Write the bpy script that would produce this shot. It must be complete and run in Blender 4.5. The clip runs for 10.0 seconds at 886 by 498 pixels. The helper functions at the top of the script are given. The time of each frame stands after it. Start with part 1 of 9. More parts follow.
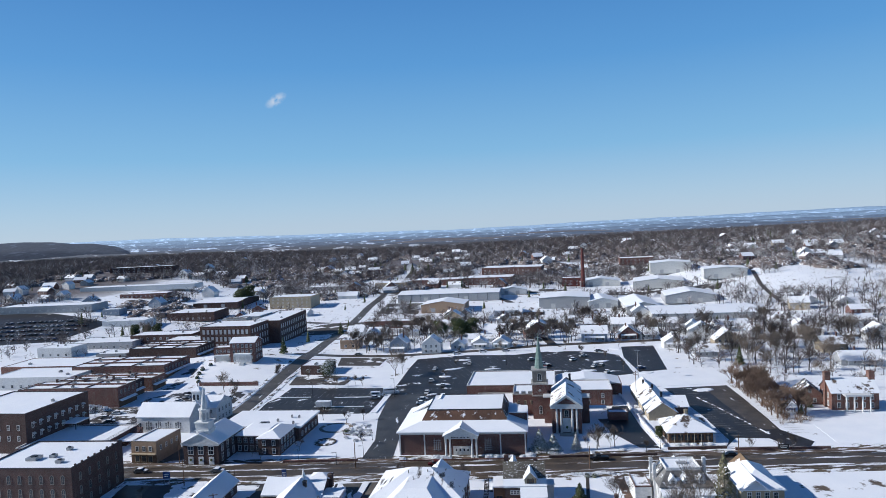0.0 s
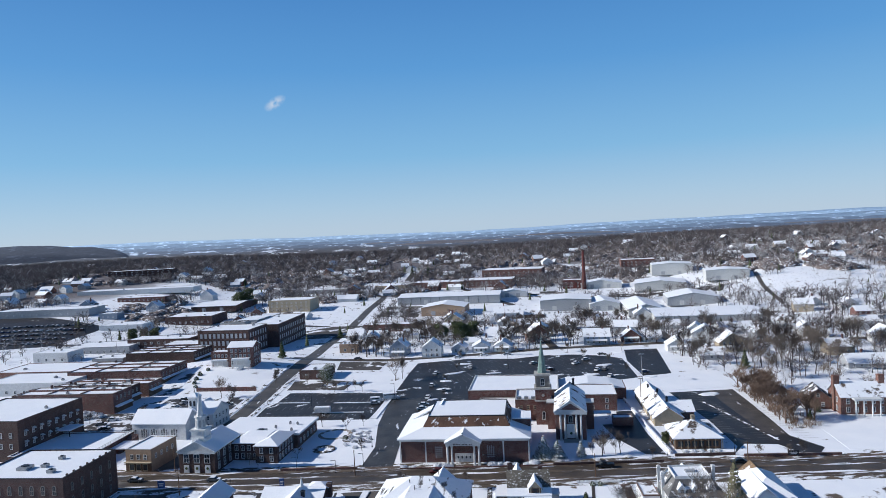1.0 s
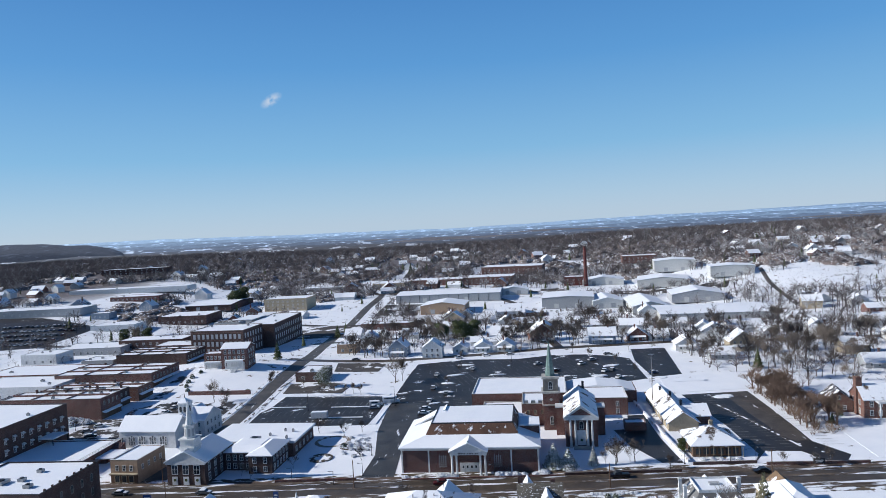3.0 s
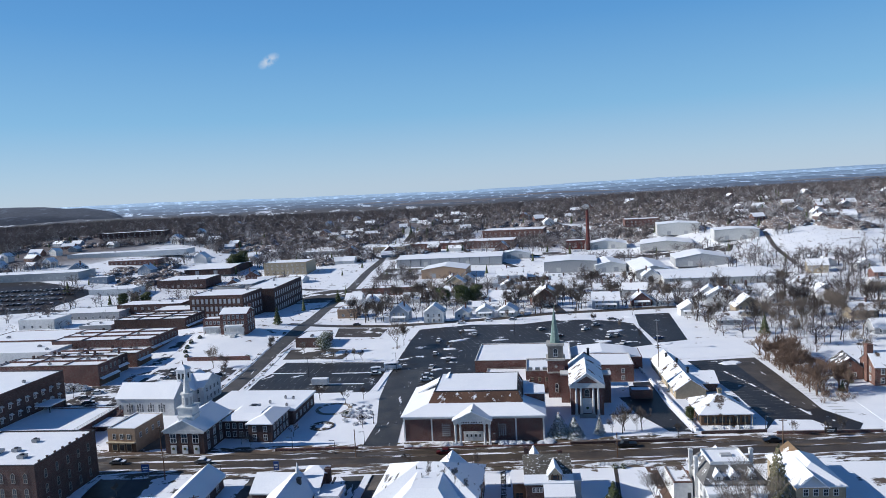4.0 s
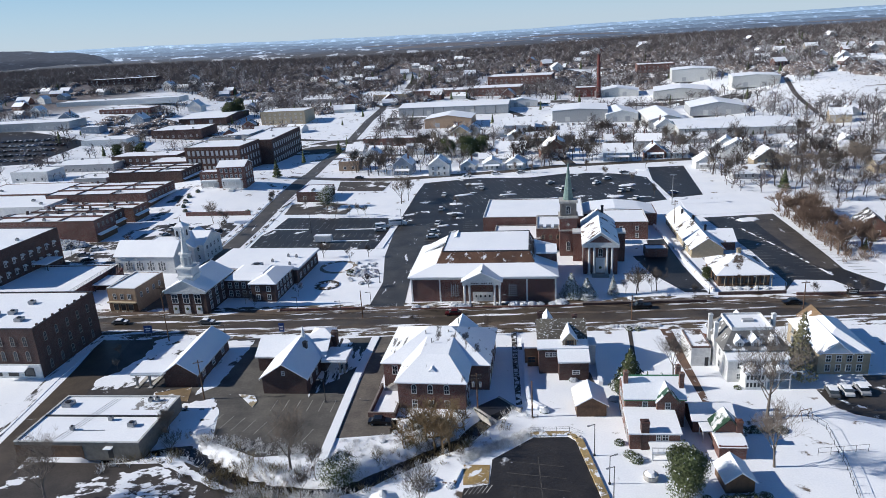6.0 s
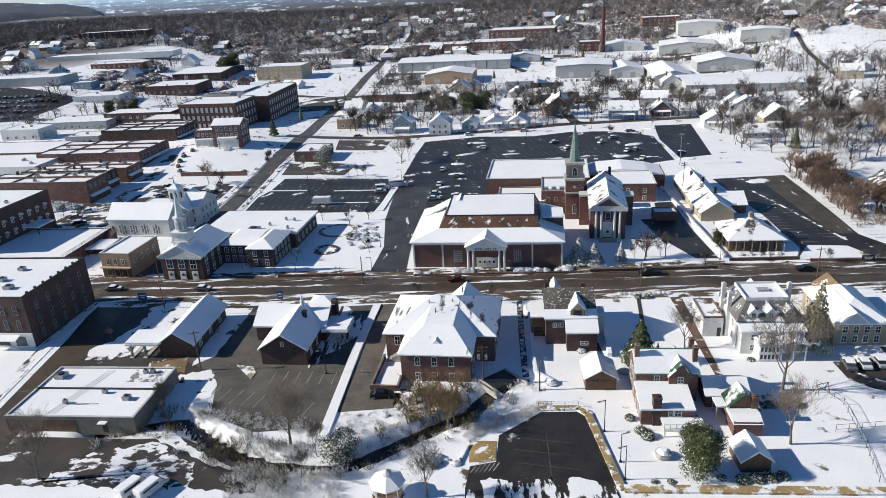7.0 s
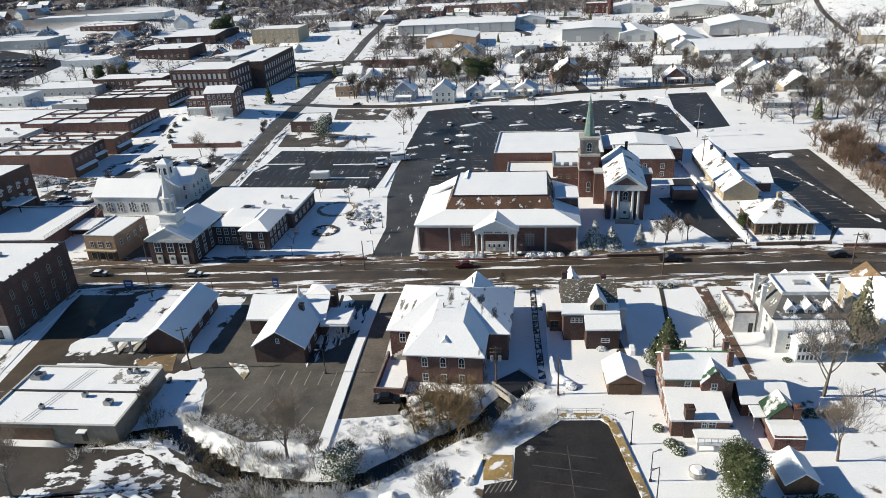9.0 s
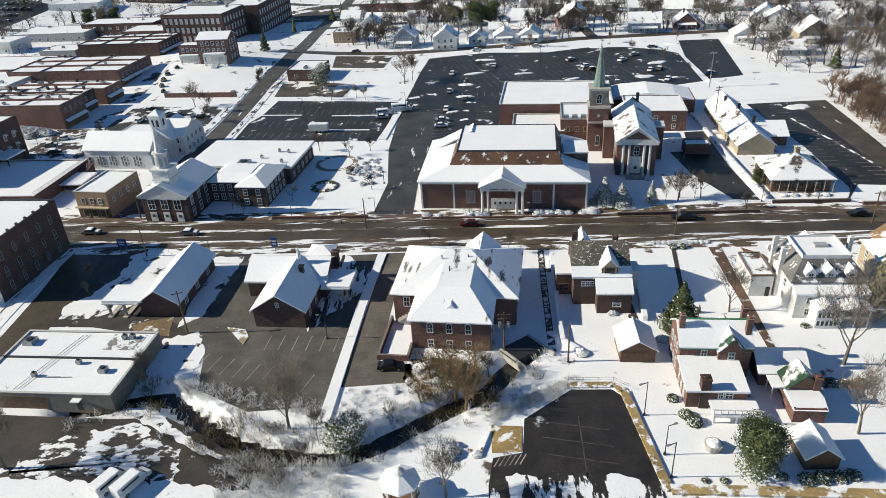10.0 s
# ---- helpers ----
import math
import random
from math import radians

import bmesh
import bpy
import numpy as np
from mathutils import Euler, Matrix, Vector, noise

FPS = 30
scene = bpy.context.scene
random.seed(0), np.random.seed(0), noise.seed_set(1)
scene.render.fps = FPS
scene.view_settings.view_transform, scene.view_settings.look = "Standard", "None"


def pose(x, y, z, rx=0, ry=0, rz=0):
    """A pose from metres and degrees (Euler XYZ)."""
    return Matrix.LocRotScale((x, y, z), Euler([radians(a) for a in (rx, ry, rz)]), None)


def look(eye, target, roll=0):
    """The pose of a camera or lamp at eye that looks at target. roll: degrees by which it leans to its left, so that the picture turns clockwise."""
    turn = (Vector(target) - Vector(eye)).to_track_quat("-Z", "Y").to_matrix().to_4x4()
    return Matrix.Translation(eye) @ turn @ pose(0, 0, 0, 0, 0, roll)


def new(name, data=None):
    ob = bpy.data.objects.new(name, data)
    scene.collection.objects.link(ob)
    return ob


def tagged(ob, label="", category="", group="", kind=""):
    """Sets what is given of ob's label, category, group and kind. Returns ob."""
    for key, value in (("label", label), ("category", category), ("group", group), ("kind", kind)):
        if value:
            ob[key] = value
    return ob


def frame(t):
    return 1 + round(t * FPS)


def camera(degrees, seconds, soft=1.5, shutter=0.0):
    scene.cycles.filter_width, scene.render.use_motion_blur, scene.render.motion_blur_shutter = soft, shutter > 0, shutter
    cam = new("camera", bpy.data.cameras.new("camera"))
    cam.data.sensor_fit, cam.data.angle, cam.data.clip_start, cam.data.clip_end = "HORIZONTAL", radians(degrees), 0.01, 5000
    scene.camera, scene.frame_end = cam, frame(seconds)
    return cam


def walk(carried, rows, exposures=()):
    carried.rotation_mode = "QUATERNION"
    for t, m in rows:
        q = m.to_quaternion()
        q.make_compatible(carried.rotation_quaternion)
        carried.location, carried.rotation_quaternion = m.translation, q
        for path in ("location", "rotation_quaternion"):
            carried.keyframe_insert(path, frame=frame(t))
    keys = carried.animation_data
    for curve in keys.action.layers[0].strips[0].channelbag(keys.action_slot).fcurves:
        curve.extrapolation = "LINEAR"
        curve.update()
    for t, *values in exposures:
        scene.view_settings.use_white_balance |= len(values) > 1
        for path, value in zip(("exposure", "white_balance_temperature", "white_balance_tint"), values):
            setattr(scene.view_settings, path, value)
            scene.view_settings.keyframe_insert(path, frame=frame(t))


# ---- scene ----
cam = camera(65.3, 10.0, soft=0.6)
ROWS = [
    (0.0, 0.00, 0.00, 75.10, -0.00, -2.20, -2.74),
    (0.5, -0.26, 2.36, 75.05, -0.03, -2.09, -2.87),
    (1.0, -0.44, 4.91, 75.08, -0.05, -2.02, -2.93),
    (1.5, -0.81, 7.89, 75.10, -0.12, -2.01, -3.01),
    (2.0, -1.22, 10.83, 75.00, -0.18, -1.98, -3.10),
    (3.5, -2.69, 21.18, 74.85, -0.26, -3.06, -3.17),
    (4.0, -3.18, 24.62, 75.05, -0.11, -5.37, -3.17),
    (4.5, -3.83, 27.83, 75.15, 0.03, -8.04, -3.23),
    (5.0, -4.15, 31.09, 75.05, 0.28, -10.97, -3.27),
    (5.5, -4.65, 34.44, 75.11, 0.51, -14.31, -3.30),
    (6.0, -5.06, 37.73, 75.10, 0.75, -17.87, -3.35),
    (7.5, -6.56, 47.67, 75.44, 0.90, -22.26, -3.35),
    (8.0, -6.87, 51.12, 75.44, 0.99, -23.00, -3.38),
    (8.5, -7.47, 54.27, 75.50, 0.98, -23.70, -3.36),
    (9.0, -7.90, 57.61, 75.46, 1.02, -24.48, -3.36),
    (9.5, -8.46, 60.76, 75.36, 1.05, -25.83, -3.38),
    (10.0, -9.04, 64.01, 75.29, 1.25, -28.81, -3.43),
]
EXPOSE = [(0.0, 0.13, 6020, 10), (4.5, 0.13, 6080, 10), (6.0, 0.22, 6280, 9.5), (7.5, 0.33, 6980, 7), (10.0, 0.36, 7200, 5)]
walk(cam, [(t, pose(x, y, z, 0, 0, yaw) @ pose(0, 0, 0, 90 + pitch, 0, 0) @ pose(0, 0, 0, 0, 0, roll))
           for t, x, y, z, yaw, pitch, roll in ROWS], EXPOSE)

# ---- sky and sun: low winter sun from the left ----
SUN_EL, SUN_AZ = 28.0, 2.0
world = bpy.data.worlds.new("world")
scene.world = world
world.use_nodes = True
wn, wl = world.node_tree.nodes, world.node_tree.links
wn.clear()
w_out = wn.new("ShaderNodeOutputWorld")
w_bg = wn.new("ShaderNodeBackground")
w_sky = wn.new("ShaderNodeTexSky")
w_sky.sky_type = "NISHITA"
w_sky.sun_disc = False
w_sky.sun_elevation = radians(SUN_EL)
w_sky.sun_rotation = radians(-90 + SUN_AZ)
w_sky.altitude = 600
w_sky.air_density = 1.0
w_sky.dust_density = 0.5
w_sky.ozone_density = 2.0
# the clear winter sky pales towards the horizon
w_tc, w_sep, w_ramp = wn.new("ShaderNodeTexCoord"), wn.new("ShaderNodeSeparateXYZ"), wn.new("ShaderNodeValToRGB")
SKY = [(0.0, (0.66, 0.82, 0.96)), (0.03, (0.56, 0.78, 0.97)), (0.10, (0.32, 0.65, 0.96)), (0.22, (0.155, 0.45, 0.87)), (0.38, (0.072, 0.27, 0.68)), (0.52, (0.026, 0.095, 0.29)), (1.0, (0.018, 0.062, 0.20))]
while len(w_ramp.color_ramp.elements) < len(SKY):
    w_ramp.color_ramp.elements.new(0.5)
for el, (p, c) in zip(w_ramp.color_ramp.elements, SKY):
    el.position, el.color = p, (*c, 1)
w_scale, w_mix = wn.new("ShaderNodeMix"), wn.new("ShaderNodeMix")
for m_ in (w_scale, w_mix):
    m_.data_type = "RGBA"
w_scale.blend_type = "MULTIPLY"
w_scale.inputs[0].default_value = 1.0
w_scale.inputs[7].default_value = (0.1, 0.1, 0.1, 1)
w_mix.inputs[0].default_value = 0.85
wl.new(w_tc.outputs["Generated"], w_sep.inputs[0])
wl.new(w_sep.outputs[2], w_ramp.inputs[0])
wl.new(w_sky.outputs[0], w_scale.inputs[6])
wl.new(w_scale.outputs[2], w_mix.inputs[6])
wl.new(w_ramp.outputs[0], w_mix.inputs[7])
# one wisp of cloud
w_map, w_noise, w_len, w_sub, w_cmul = wn.new("ShaderNodeVectorMath"), wn.new("ShaderNodeTexNoise"), wn.new("ShaderNodeVectorMath"), wn.new("ShaderNodeMapRange"), wn.new("ShaderNodeMath")
CLOUD = Vector((-0.220, 0.958, 0.1785)).normalized()
w_map.operation, w_len.operation, w_cmul.operation = "SUBTRACT", "LENGTH", "MULTIPLY"
w_map.inputs[1].default_value = CLOUD
w_noise.inputs["Scale"].default_value, w_noise.inputs["Detail"].default_value = 110, 7
wl.new(w_tc.outputs["Generated"], w_map.inputs[0])
w_tilt, w_flat = wn.new("ShaderNodeMapping"), wn.new("ShaderNodeVectorMath")
w_tilt.inputs["Rotation"].default_value = (0, radians(32), 0)
w_flat.operation = "MULTIPLY"
w_flat.inputs[1].default_value = (1.0, 1.0, 2.3)
wl.new(w_map.outputs[0], w_tilt.inputs[0])
wl.new(w_tilt.outputs[0], w_flat.inputs[0])
wl.new(w_flat.outputs[0], w_len.inputs[0])
wl.new(w_tc.outputs["Generated"], w_noise.inputs[0])
w_sub.inputs[1].default_value, w_sub.inputs[2].default_value, w_sub.inputs[3].default_value, w_sub.inputs[4].default_value = 0.002, 0.018, 1.0, 0.0
wl.new(w_len.outputs["Value"], w_sub.inputs[0])
w_rag = wn.new("ShaderNodeMapRange")
w_rag.inputs[1].default_value, w_rag.inputs[2].default_value, w_rag.inputs[4].default_value = 0.38, 0.58, 0.85
wl.new(w_noise.outputs[0], w_rag.inputs[0])
wl.new(w_sub.outputs[0], w_cmul.inputs[0])
wl.new(w_rag.outputs[0], w_cmul.inputs[1])
w_cloud = wn.new("ShaderNodeMix")
w_cloud.data_type = "RGBA"
w_cloud.inputs[7].default_value = (0.85, 0.90, 0.96, 1)
wl.new(w_cmul.outputs[0], w_cloud.inputs[0])
wl.new(w_mix.outputs[2], w_cloud.inputs[6])
w_bg.inputs["Strength"].default_value = 0.70
wl.new(w_cloud.outputs[2], w_bg.inputs[0])
wl.new(w_bg.outputs[0], w_out.inputs[0])
sun = new("sun", bpy.data.lights.new("sun", "SUN"))
sun.data.energy, sun.data.angle, sun.data.color = 4.95, radians(0.5), (1.0, 0.95, 0.875)
sun_dir = Vector((-math.cos(radians(SUN_AZ)) * math.cos(radians(SUN_EL)), math.sin(radians(SUN_AZ)) * math.cos(radians(SUN_EL)), math.sin(radians(SUN_EL))))
sun.matrix_world = look((0, 0, 0), -sun_dir)


# ---- materials ----
def nodes_of(name):
    m = bpy.data.materials.new(name)
    m.use_nodes = True
    n, l = m.node_tree.nodes, m.node_tree.links
    return m, n, l, n["Principled BSDF"]


def noise_node(n, l, scale, detail=3.0, rough=0.55, stretch=(1, 1, 1), coord="Object"):
    tc = n.new("ShaderNodeTexCoord")
    mp = n.new("ShaderNodeMapping")
    mp.inputs["Scale"].default_value = stretch
    t = n.new("ShaderNodeTexNoise")
    t.inputs["Scale"].default_value = scale
    t.inputs["Detail"].default_value = detail
    t.inputs["Roughness"].default_value = rough
    l.new(tc.outputs[coord], mp.inputs[0])
    l.new(mp.outputs[0], t.inputs[0])
    return t


def ramp(n, l, src, stops):
    r = n.new("ShaderNodeValToRGB")
    e = r.color_ramp.elements
    while len(e) < len(stops):
        e.new(0.5)
    for k, (p, c) in zip(e, stops):
        k.position, k.color = p, (*c, 1)
    l.new(src, r.inputs[0])
    return r


def mixc(n, l, fac, a, b, mode="MIX"):
    m = n.new("ShaderNodeMix")
    m.data_type, m.blend_type = "RGBA", mode
    for sock, v in ((m.inputs[0], fac), (m.inputs[6], a), (m.inputs[7], b)):
        if isinstance(v, (int, float)):
            sock.default_value = v
        elif isinstance(v, tuple):
            sock.default_value = (*v, 1)
        else:
            l.new(v, sock)
    return m.outputs[2]


def bumped(n, l, bsdf, src, strength, dist):
    b = n.new("ShaderNodeBump")
    b.inputs["Strength"].default_value, b.inputs["Distance"].default_value = strength, dist
    l.new(src, b.inputs["Height"])
    l.new(b.outputs[0], bsdf.inputs["Normal"])


def plain(name, col, rough=0.8, vary=0.25, scale=1.2, metal=0.0, fine=14.0, coord="Object"):
    """Paint, wood, stone: a colour with stains at one scale and grain at another, and a shift from piece to piece."""
    m, n, l, b = nodes_of(name)
    big, small = noise_node(n, l, scale, 4, coord=coord), noise_node(n, l, fine, 2, coord=coord)
    dark, light = tuple(c * (1 - vary) for c in col), tuple(min(1, c * (1 + vary)) for c in col)
    c1 = ramp(n, l, big.outputs[0], [(0.3, dark), (0.7, light)]).outputs[0]
    c2 = ramp(n, l, small.outputs[0], [(0.3, (0.8, 0.8, 0.8)), (0.7, (1.1, 1.1, 1.1))]).outputs[0]
    info = n.new("ShaderNodeObjectInfo")
    c3 = ramp(n, l, info.outputs["Random"], [(0.0, (0.88, 0.88, 0.88)), (1.0, (1.08, 1.08, 1.08))]).outputs[0]
    l.new(mixc(n, l, 1.0, mixc(n, l, 1.0, c1, c2, "MULTIPLY"), c3, "MULTIPLY"), b.inputs["Base Color"])
    b.inputs["Roughness"].default_value, b.inputs["Metallic"].default_value = rough, metal
    bumped(n, l, b, small.outputs[0], 0.25, 0.03)
    return m


def brick(name, col, mortar=(0.30, 0.27, 0.25), vary=0.35):
    m, n, l, b = nodes_of(name)
    tc = n.new("ShaderNodeTexCoord")
    sep = n.new("ShaderNodeSeparateXYZ")
    add = n.new("ShaderNodeMath")
    com = n.new("ShaderNodeCombineXYZ")
    l.new(tc.outputs["Object"], sep.inputs[0])
    l.new(sep.outputs[0], add.inputs[0])
    l.new(sep.outputs[1], add.inputs[1])
    l.new(add.outputs[0], com.inputs[0])
    l.new(sep.outputs[2], com.inputs[1])
    t = n.new("ShaderNodeTexBrick")
    t.inputs["Scale"].default_value = 1.0
    t.inputs["Brick Width"].default_value, t.inputs["Row Height"].default_value = 0.22, 0.075
    t.inputs["Mortar Size"].default_value = 0.009
    t.inputs["Color1"].default_value = (*[c * (1 - vary) for c in col], 1)
    t.inputs["Color2"].default_value = (*[c * (1 + vary) for c in col], 1)
    t.inputs["Mortar"].default_value = (*mortar, 1)
    l.new(com.outputs[0], t.inputs[0])
    stain = noise_node(n, l, 0.35, 5)
    c2 = ramp(n, l, stain.outputs[0], [(0.3, (0.72, 0.72, 0.74)), (0.7, (1.15, 1.12, 1.1))]).outputs[0]
    info = n.new("ShaderNodeObjectInfo")
    c3 = ramp(n, l, info.outputs["Random"], [(0.0, (0.85, 0.85, 0.85)), (1.0, (1.1, 1.1, 1.1))]).outputs[0]
    l.new(mixc(n, l, 1.0, mixc(n, l, 1.0, t.outputs[0], c2, "MULTIPLY"), c3, "MULTIPLY"), b.inputs["Base Color"])
    b.inputs["Roughness"].default_value = 0.85
    bumped(n, l, b, t.outputs["Fac"], -0.3, 0.01)
    return m


def snowy(name, under, bare=0.0, scale=0.25, rough_under=0.8, stretch=(1, 1, 1), coord="Object", fine=0.35, soft=0.03):
    """Snow over something: bare is the share of the surface that shows through, in ragged patches."""
    m, n, l, b = nodes_of(name)
    grain = noise_node(n, l, 3.0, 4, coord=coord)
    drift = noise_node(n, l, 0.12, 3, coord=coord)
    snow = mixc(n, l, 1.0, ramp(n, l, grain.outputs[0], [(0.3, (0.80, 0.81, 0.83)), (0.7, (0.88, 0.885, 0.90))]).outputs[0],
                ramp(n, l, drift.outputs[0], [(0.3, (0.93, 0.94, 0.96)), (0.65, (1, 1, 1))]).outputs[0], "MULTIPLY")
    ug = noise_node(n, l, 2.0, 5, coord=coord)
    und = ramp(n, l, ug.outputs[0], [(0.3, tuple(c * 0.84 for c in under)), (0.7, tuple(c * 1.14 for c in under))]).outputs[0]
    wide = noise_node(n, l, 0.16, 5, 0.6, coord=coord)
    und = mixc(n, l, 1.0, und, ramp(n, l, wide.outputs[0], [(0.32, (0.62, 0.62, 0.64)), (0.68, (1.3, 1.27, 1.22))]).outputs[0], "MULTIPLY")
    mask = noise_node(n, l, scale, 9, 0.62, stretch, coord)
    info = n.new("ShaderNodeObjectInfo")
    off = n.new("ShaderNodeMath")
    off.operation = "MULTIPLY_ADD"
    l.new(info.outputs["Random"], off.inputs[0])
    off.inputs[1].default_value = 0.06
    l.new(mask.outputs[0], off.inputs[2])
    edge = 0.28 + 0.5 * bare
    f = ramp(n, l, off.outputs[0], [(edge - soft, (0, 0, 0)), (edge + soft, (1, 1, 1))]).outputs[0]
    l.new(mixc(n, l, f, und, snow), b.inputs["Base Color"])
    rr = n.new("ShaderNodeMapRange")
    rr.inputs[3].default_value, rr.inputs[4].default_value = rough_under, 0.6
    l.new(f, rr.inputs[0])
    l.new(rr.outputs[0], b.inputs["Roughness"])
    b.inputs["Specular IOR Level"].default_value = 0.3
    hsum = n.new("ShaderNodeMath")
    hsum.operation = "MULTIPLY_ADD"
    l.new(f, hsum.inputs[0])
    hsum.inputs[1].default_value = 1.5
    dent = noise_node(n, l, 1.1, 5, 0.6, coord=coord)
    dsum = n.new("ShaderNodeMath")
    dsum.operation = "MULTIPLY_ADD"
    l.new(dent.outputs[0], dsum.inputs[0])
    dsum.inputs[1].default_value = 1.0
    l.new(grain.outputs[0], dsum.inputs[2])
    l.new(dsum.outputs[0], hsum.inputs[2])
    bumped(n, l, b, hsum.outputs[0], fine, 0.09)
    return m


def glass(name, col=(0.02, 0.025, 0.03)):
    m, n, l, b = nodes_of(name)
    info = n.new("ShaderNodeObjectInfo")
    c = ramp(n, l, info.outputs["Random"], [(0.0, col), (1.0, tuple(min(1, c * 3) for c in col))]).outputs[0]
    l.new(c, b.inputs["Base Color"])
    b.inputs["Roughness"].default_value = 0.08
    return m


BRICK = brick("red_brick", (0.125, 0.042, 0.033), (0.22, 0.19, 0.17))
BRICK_D = brick("dark_brick", (0.075, 0.033, 0.028), (0.12, 0.10, 0.09))
MAROON = brick("maroon_brick", (0.13, 0.026, 0.024), (0.12, 0.07, 0.06))
BRICK_O = brick("orange_brick", (0.165, 0.062, 0.043), (0.24, 0.2, 0.17))
WHITE = plain("white_paint", (0.66, 0.66, 0.65), 0.6, 0.10)
CREAM = plain("cream_paint", (0.40, 0.33, 0.23), 0.7, 0.12)
TAN = plain("tan_stucco", (0.38, 0.265, 0.18), 0.85, 0.15)
GREY = plain("grey_siding", (0.36, 0.37, 0.38), 0.7, 0.12)
BLUEG = plain("blue_grey_siding", (0.25, 0.30, 0.37), 0.7, 0.12)
CONC = plain("concrete", (0.40, 0.38, 0.35), 0.9, 0.2)
METALW = plain("pale_metal_sheet", (0.55, 0.55, 0.53), 0.5, 0.1)
BROWN = plain("brown_timber", (0.13, 0.075, 0.045), 0.8, 0.25)
DARK = plain("dark_metal", (0.035, 0.035, 0.04), 0.5, 0.2, metal=0.3)
STEEL = plain("galvanised_steel", (0.35, 0.36, 0.37), 0.45, 0.15, metal=0.7)
COPPER = plain("green_copper", (0.15, 0.225, 0.205), 0.6, 0.2)
GREENR = plain("green_roof_metal", (0.06, 0.20, 0.10), 0.5, 0.2)
BARK = plain("bark", (0.165, 0.135, 0.112), 0.95, 0.3, fine=6)
BARK_F = plain("twig_bark", (0.075, 0.060, 0.053), 0.95, 0.3)
TWIG_R = plain("rusty_twig", (0.23, 0.158, 0.085), 0.95, 0.3)
STONE = plain("weathered_stone", (0.22, 0.20, 0.18), 0.85, 0.2)
LEAF = plain("evergreen_leaf", (0.080, 0.098, 0.036), 0.8, 0.45, fine=3)
GLASS = glass("window_glass")
BLIND = plain("drawn_blinds", (0.46, 0.47, 0.49), 0.5, 0.25, 0.3)
SNOW = snowy("snow", (0.3, 0.26, 0.2), -0.5)
ROOF_F = snowy("snow_on_roof", (0.09, 0.075, 0.065), 0.02, 0.35)
ROOF_P = snowy("melting_snow_on_shingle", (0.10, 0.075, 0.06), 0.34, 0.22)
ROOF_G = snowy("bare_grey_shingle", (0.075, 0.07, 0.07), 0.6, 0.6)
ASPH = snowy("wet_asphalt", (0.030, 0.028, 0.028), 0.80, 0.16, 0.5, soft=0.012)
GROUND = snowy("snowy_ground", (0.13, 0.10, 0.075), 0.24, 0.13, soft=0.02)
LINE = plain("road_paint", (0.26, 0.25, 0.23), 0.8, 0.5, 0.4)


def math_node(n, l, op, a, b):
    m = n.new("ShaderNodeMath")
    m.operation = op
    for sock, v in zip(m.inputs, (a, b)):
        if isinstance(v, (int, float)):
            sock.default_value = v
        else:
            l.new(v, sock)
    return m.outputs[0]


def litter(mat, spots):
    """Brown leaf litter with flecks of snow where the woods stand: spots are axis, from, to, then a second axis, from, to."""
    n, l = mat.node_tree.nodes, mat.node_tree.links
    b = n["Principled BSDF"]
    before = b.inputs["Base Color"].links[0].from_socket
    tc, sep = n.new("ShaderNodeTexCoord"), n.new("ShaderNodeSeparateXYZ")
    l.new(tc.outputs["Object"], sep.inputs[0])

    def reach(axis, lo, hi):
        r = n.new("ShaderNodeMapRange")
        r.interpolation_type = "SMOOTHSTEP"
        r.inputs[1].default_value, r.inputs[2].default_value = lo, hi
        l.new(sep.outputs[axis], r.inputs[0])
        return r.outputs[0]

    share = 0.0
    for a0, lo0, hi0, a1, lo1, hi1 in spots:
        share = math_node(n, l, "MAXIMUM", share, math_node(n, l, "MULTIPLY", reach(a0, lo0, hi0), reach(a1, lo1, hi1)))
    patch = noise_node(n, l, 0.009, 5, 0.6)
    k = math_node(n, l, "ADD", share, math_node(n, l, "MULTIPLY", math_node(n, l, "SUBTRACT", patch.outputs[0], 0.55), 2.2))
    f = ramp(n, l, k, [(0.42, (0, 0, 0)), (0.60, (1, 1, 1))]).outputs[0]
    f = mixc(n, l, 1.0, f, share, "MULTIPLY")
    fleck = noise_node(n, l, 0.16, 6, 0.65)
    floor_ = ramp(n, l, fleck.outputs[0], [(0.30, (0.085, 0.070, 0.062)), (0.60, (0.175, 0.148, 0.138)), (0.70, (0.50, 0.50, 0.52))]).outputs[0]
    l.new(mixc(n, l, f, before, floor_), b.inputs["Base Color"])


litter(GROUND, [(1, 800, 950, 1, 800, 950), (0, -250, -420, 1, 640, 760), (0, 330, 430, 1, 430, 560)])


# ---- the lie of the land ----
def ss(v, a, b):
    t = np.clip((np.asarray(v, float) - a) / (b - a), 0, 1)
    return t * t * (3 - 2 * t)


CREEK = [(-75, 152), (-65, 154.5), (-59, 155), (-53, 149.5), (-46, 144), (-38, 140.5), (-28, 139.5), (-23, 141.5), (-17, 145.5), (-10, 150), (-5, 153), (-1, 158.5), (3, 163)]


def creek_d(x, y):
    d = np.full(np.shape(x), 1e9)
    for (ax, ay), (bx, by) in zip(CREEK, CREEK[1:]):
        dx, dy = bx - ax, by - ay
        k = np.clip(((x - ax) * dx + (y - ay) * dy) / (dx * dx + dy * dy), 0, 1)
        d = np.minimum(d, np.hypot(x - ax - k * dx, y - ay - k * dy))
    return d


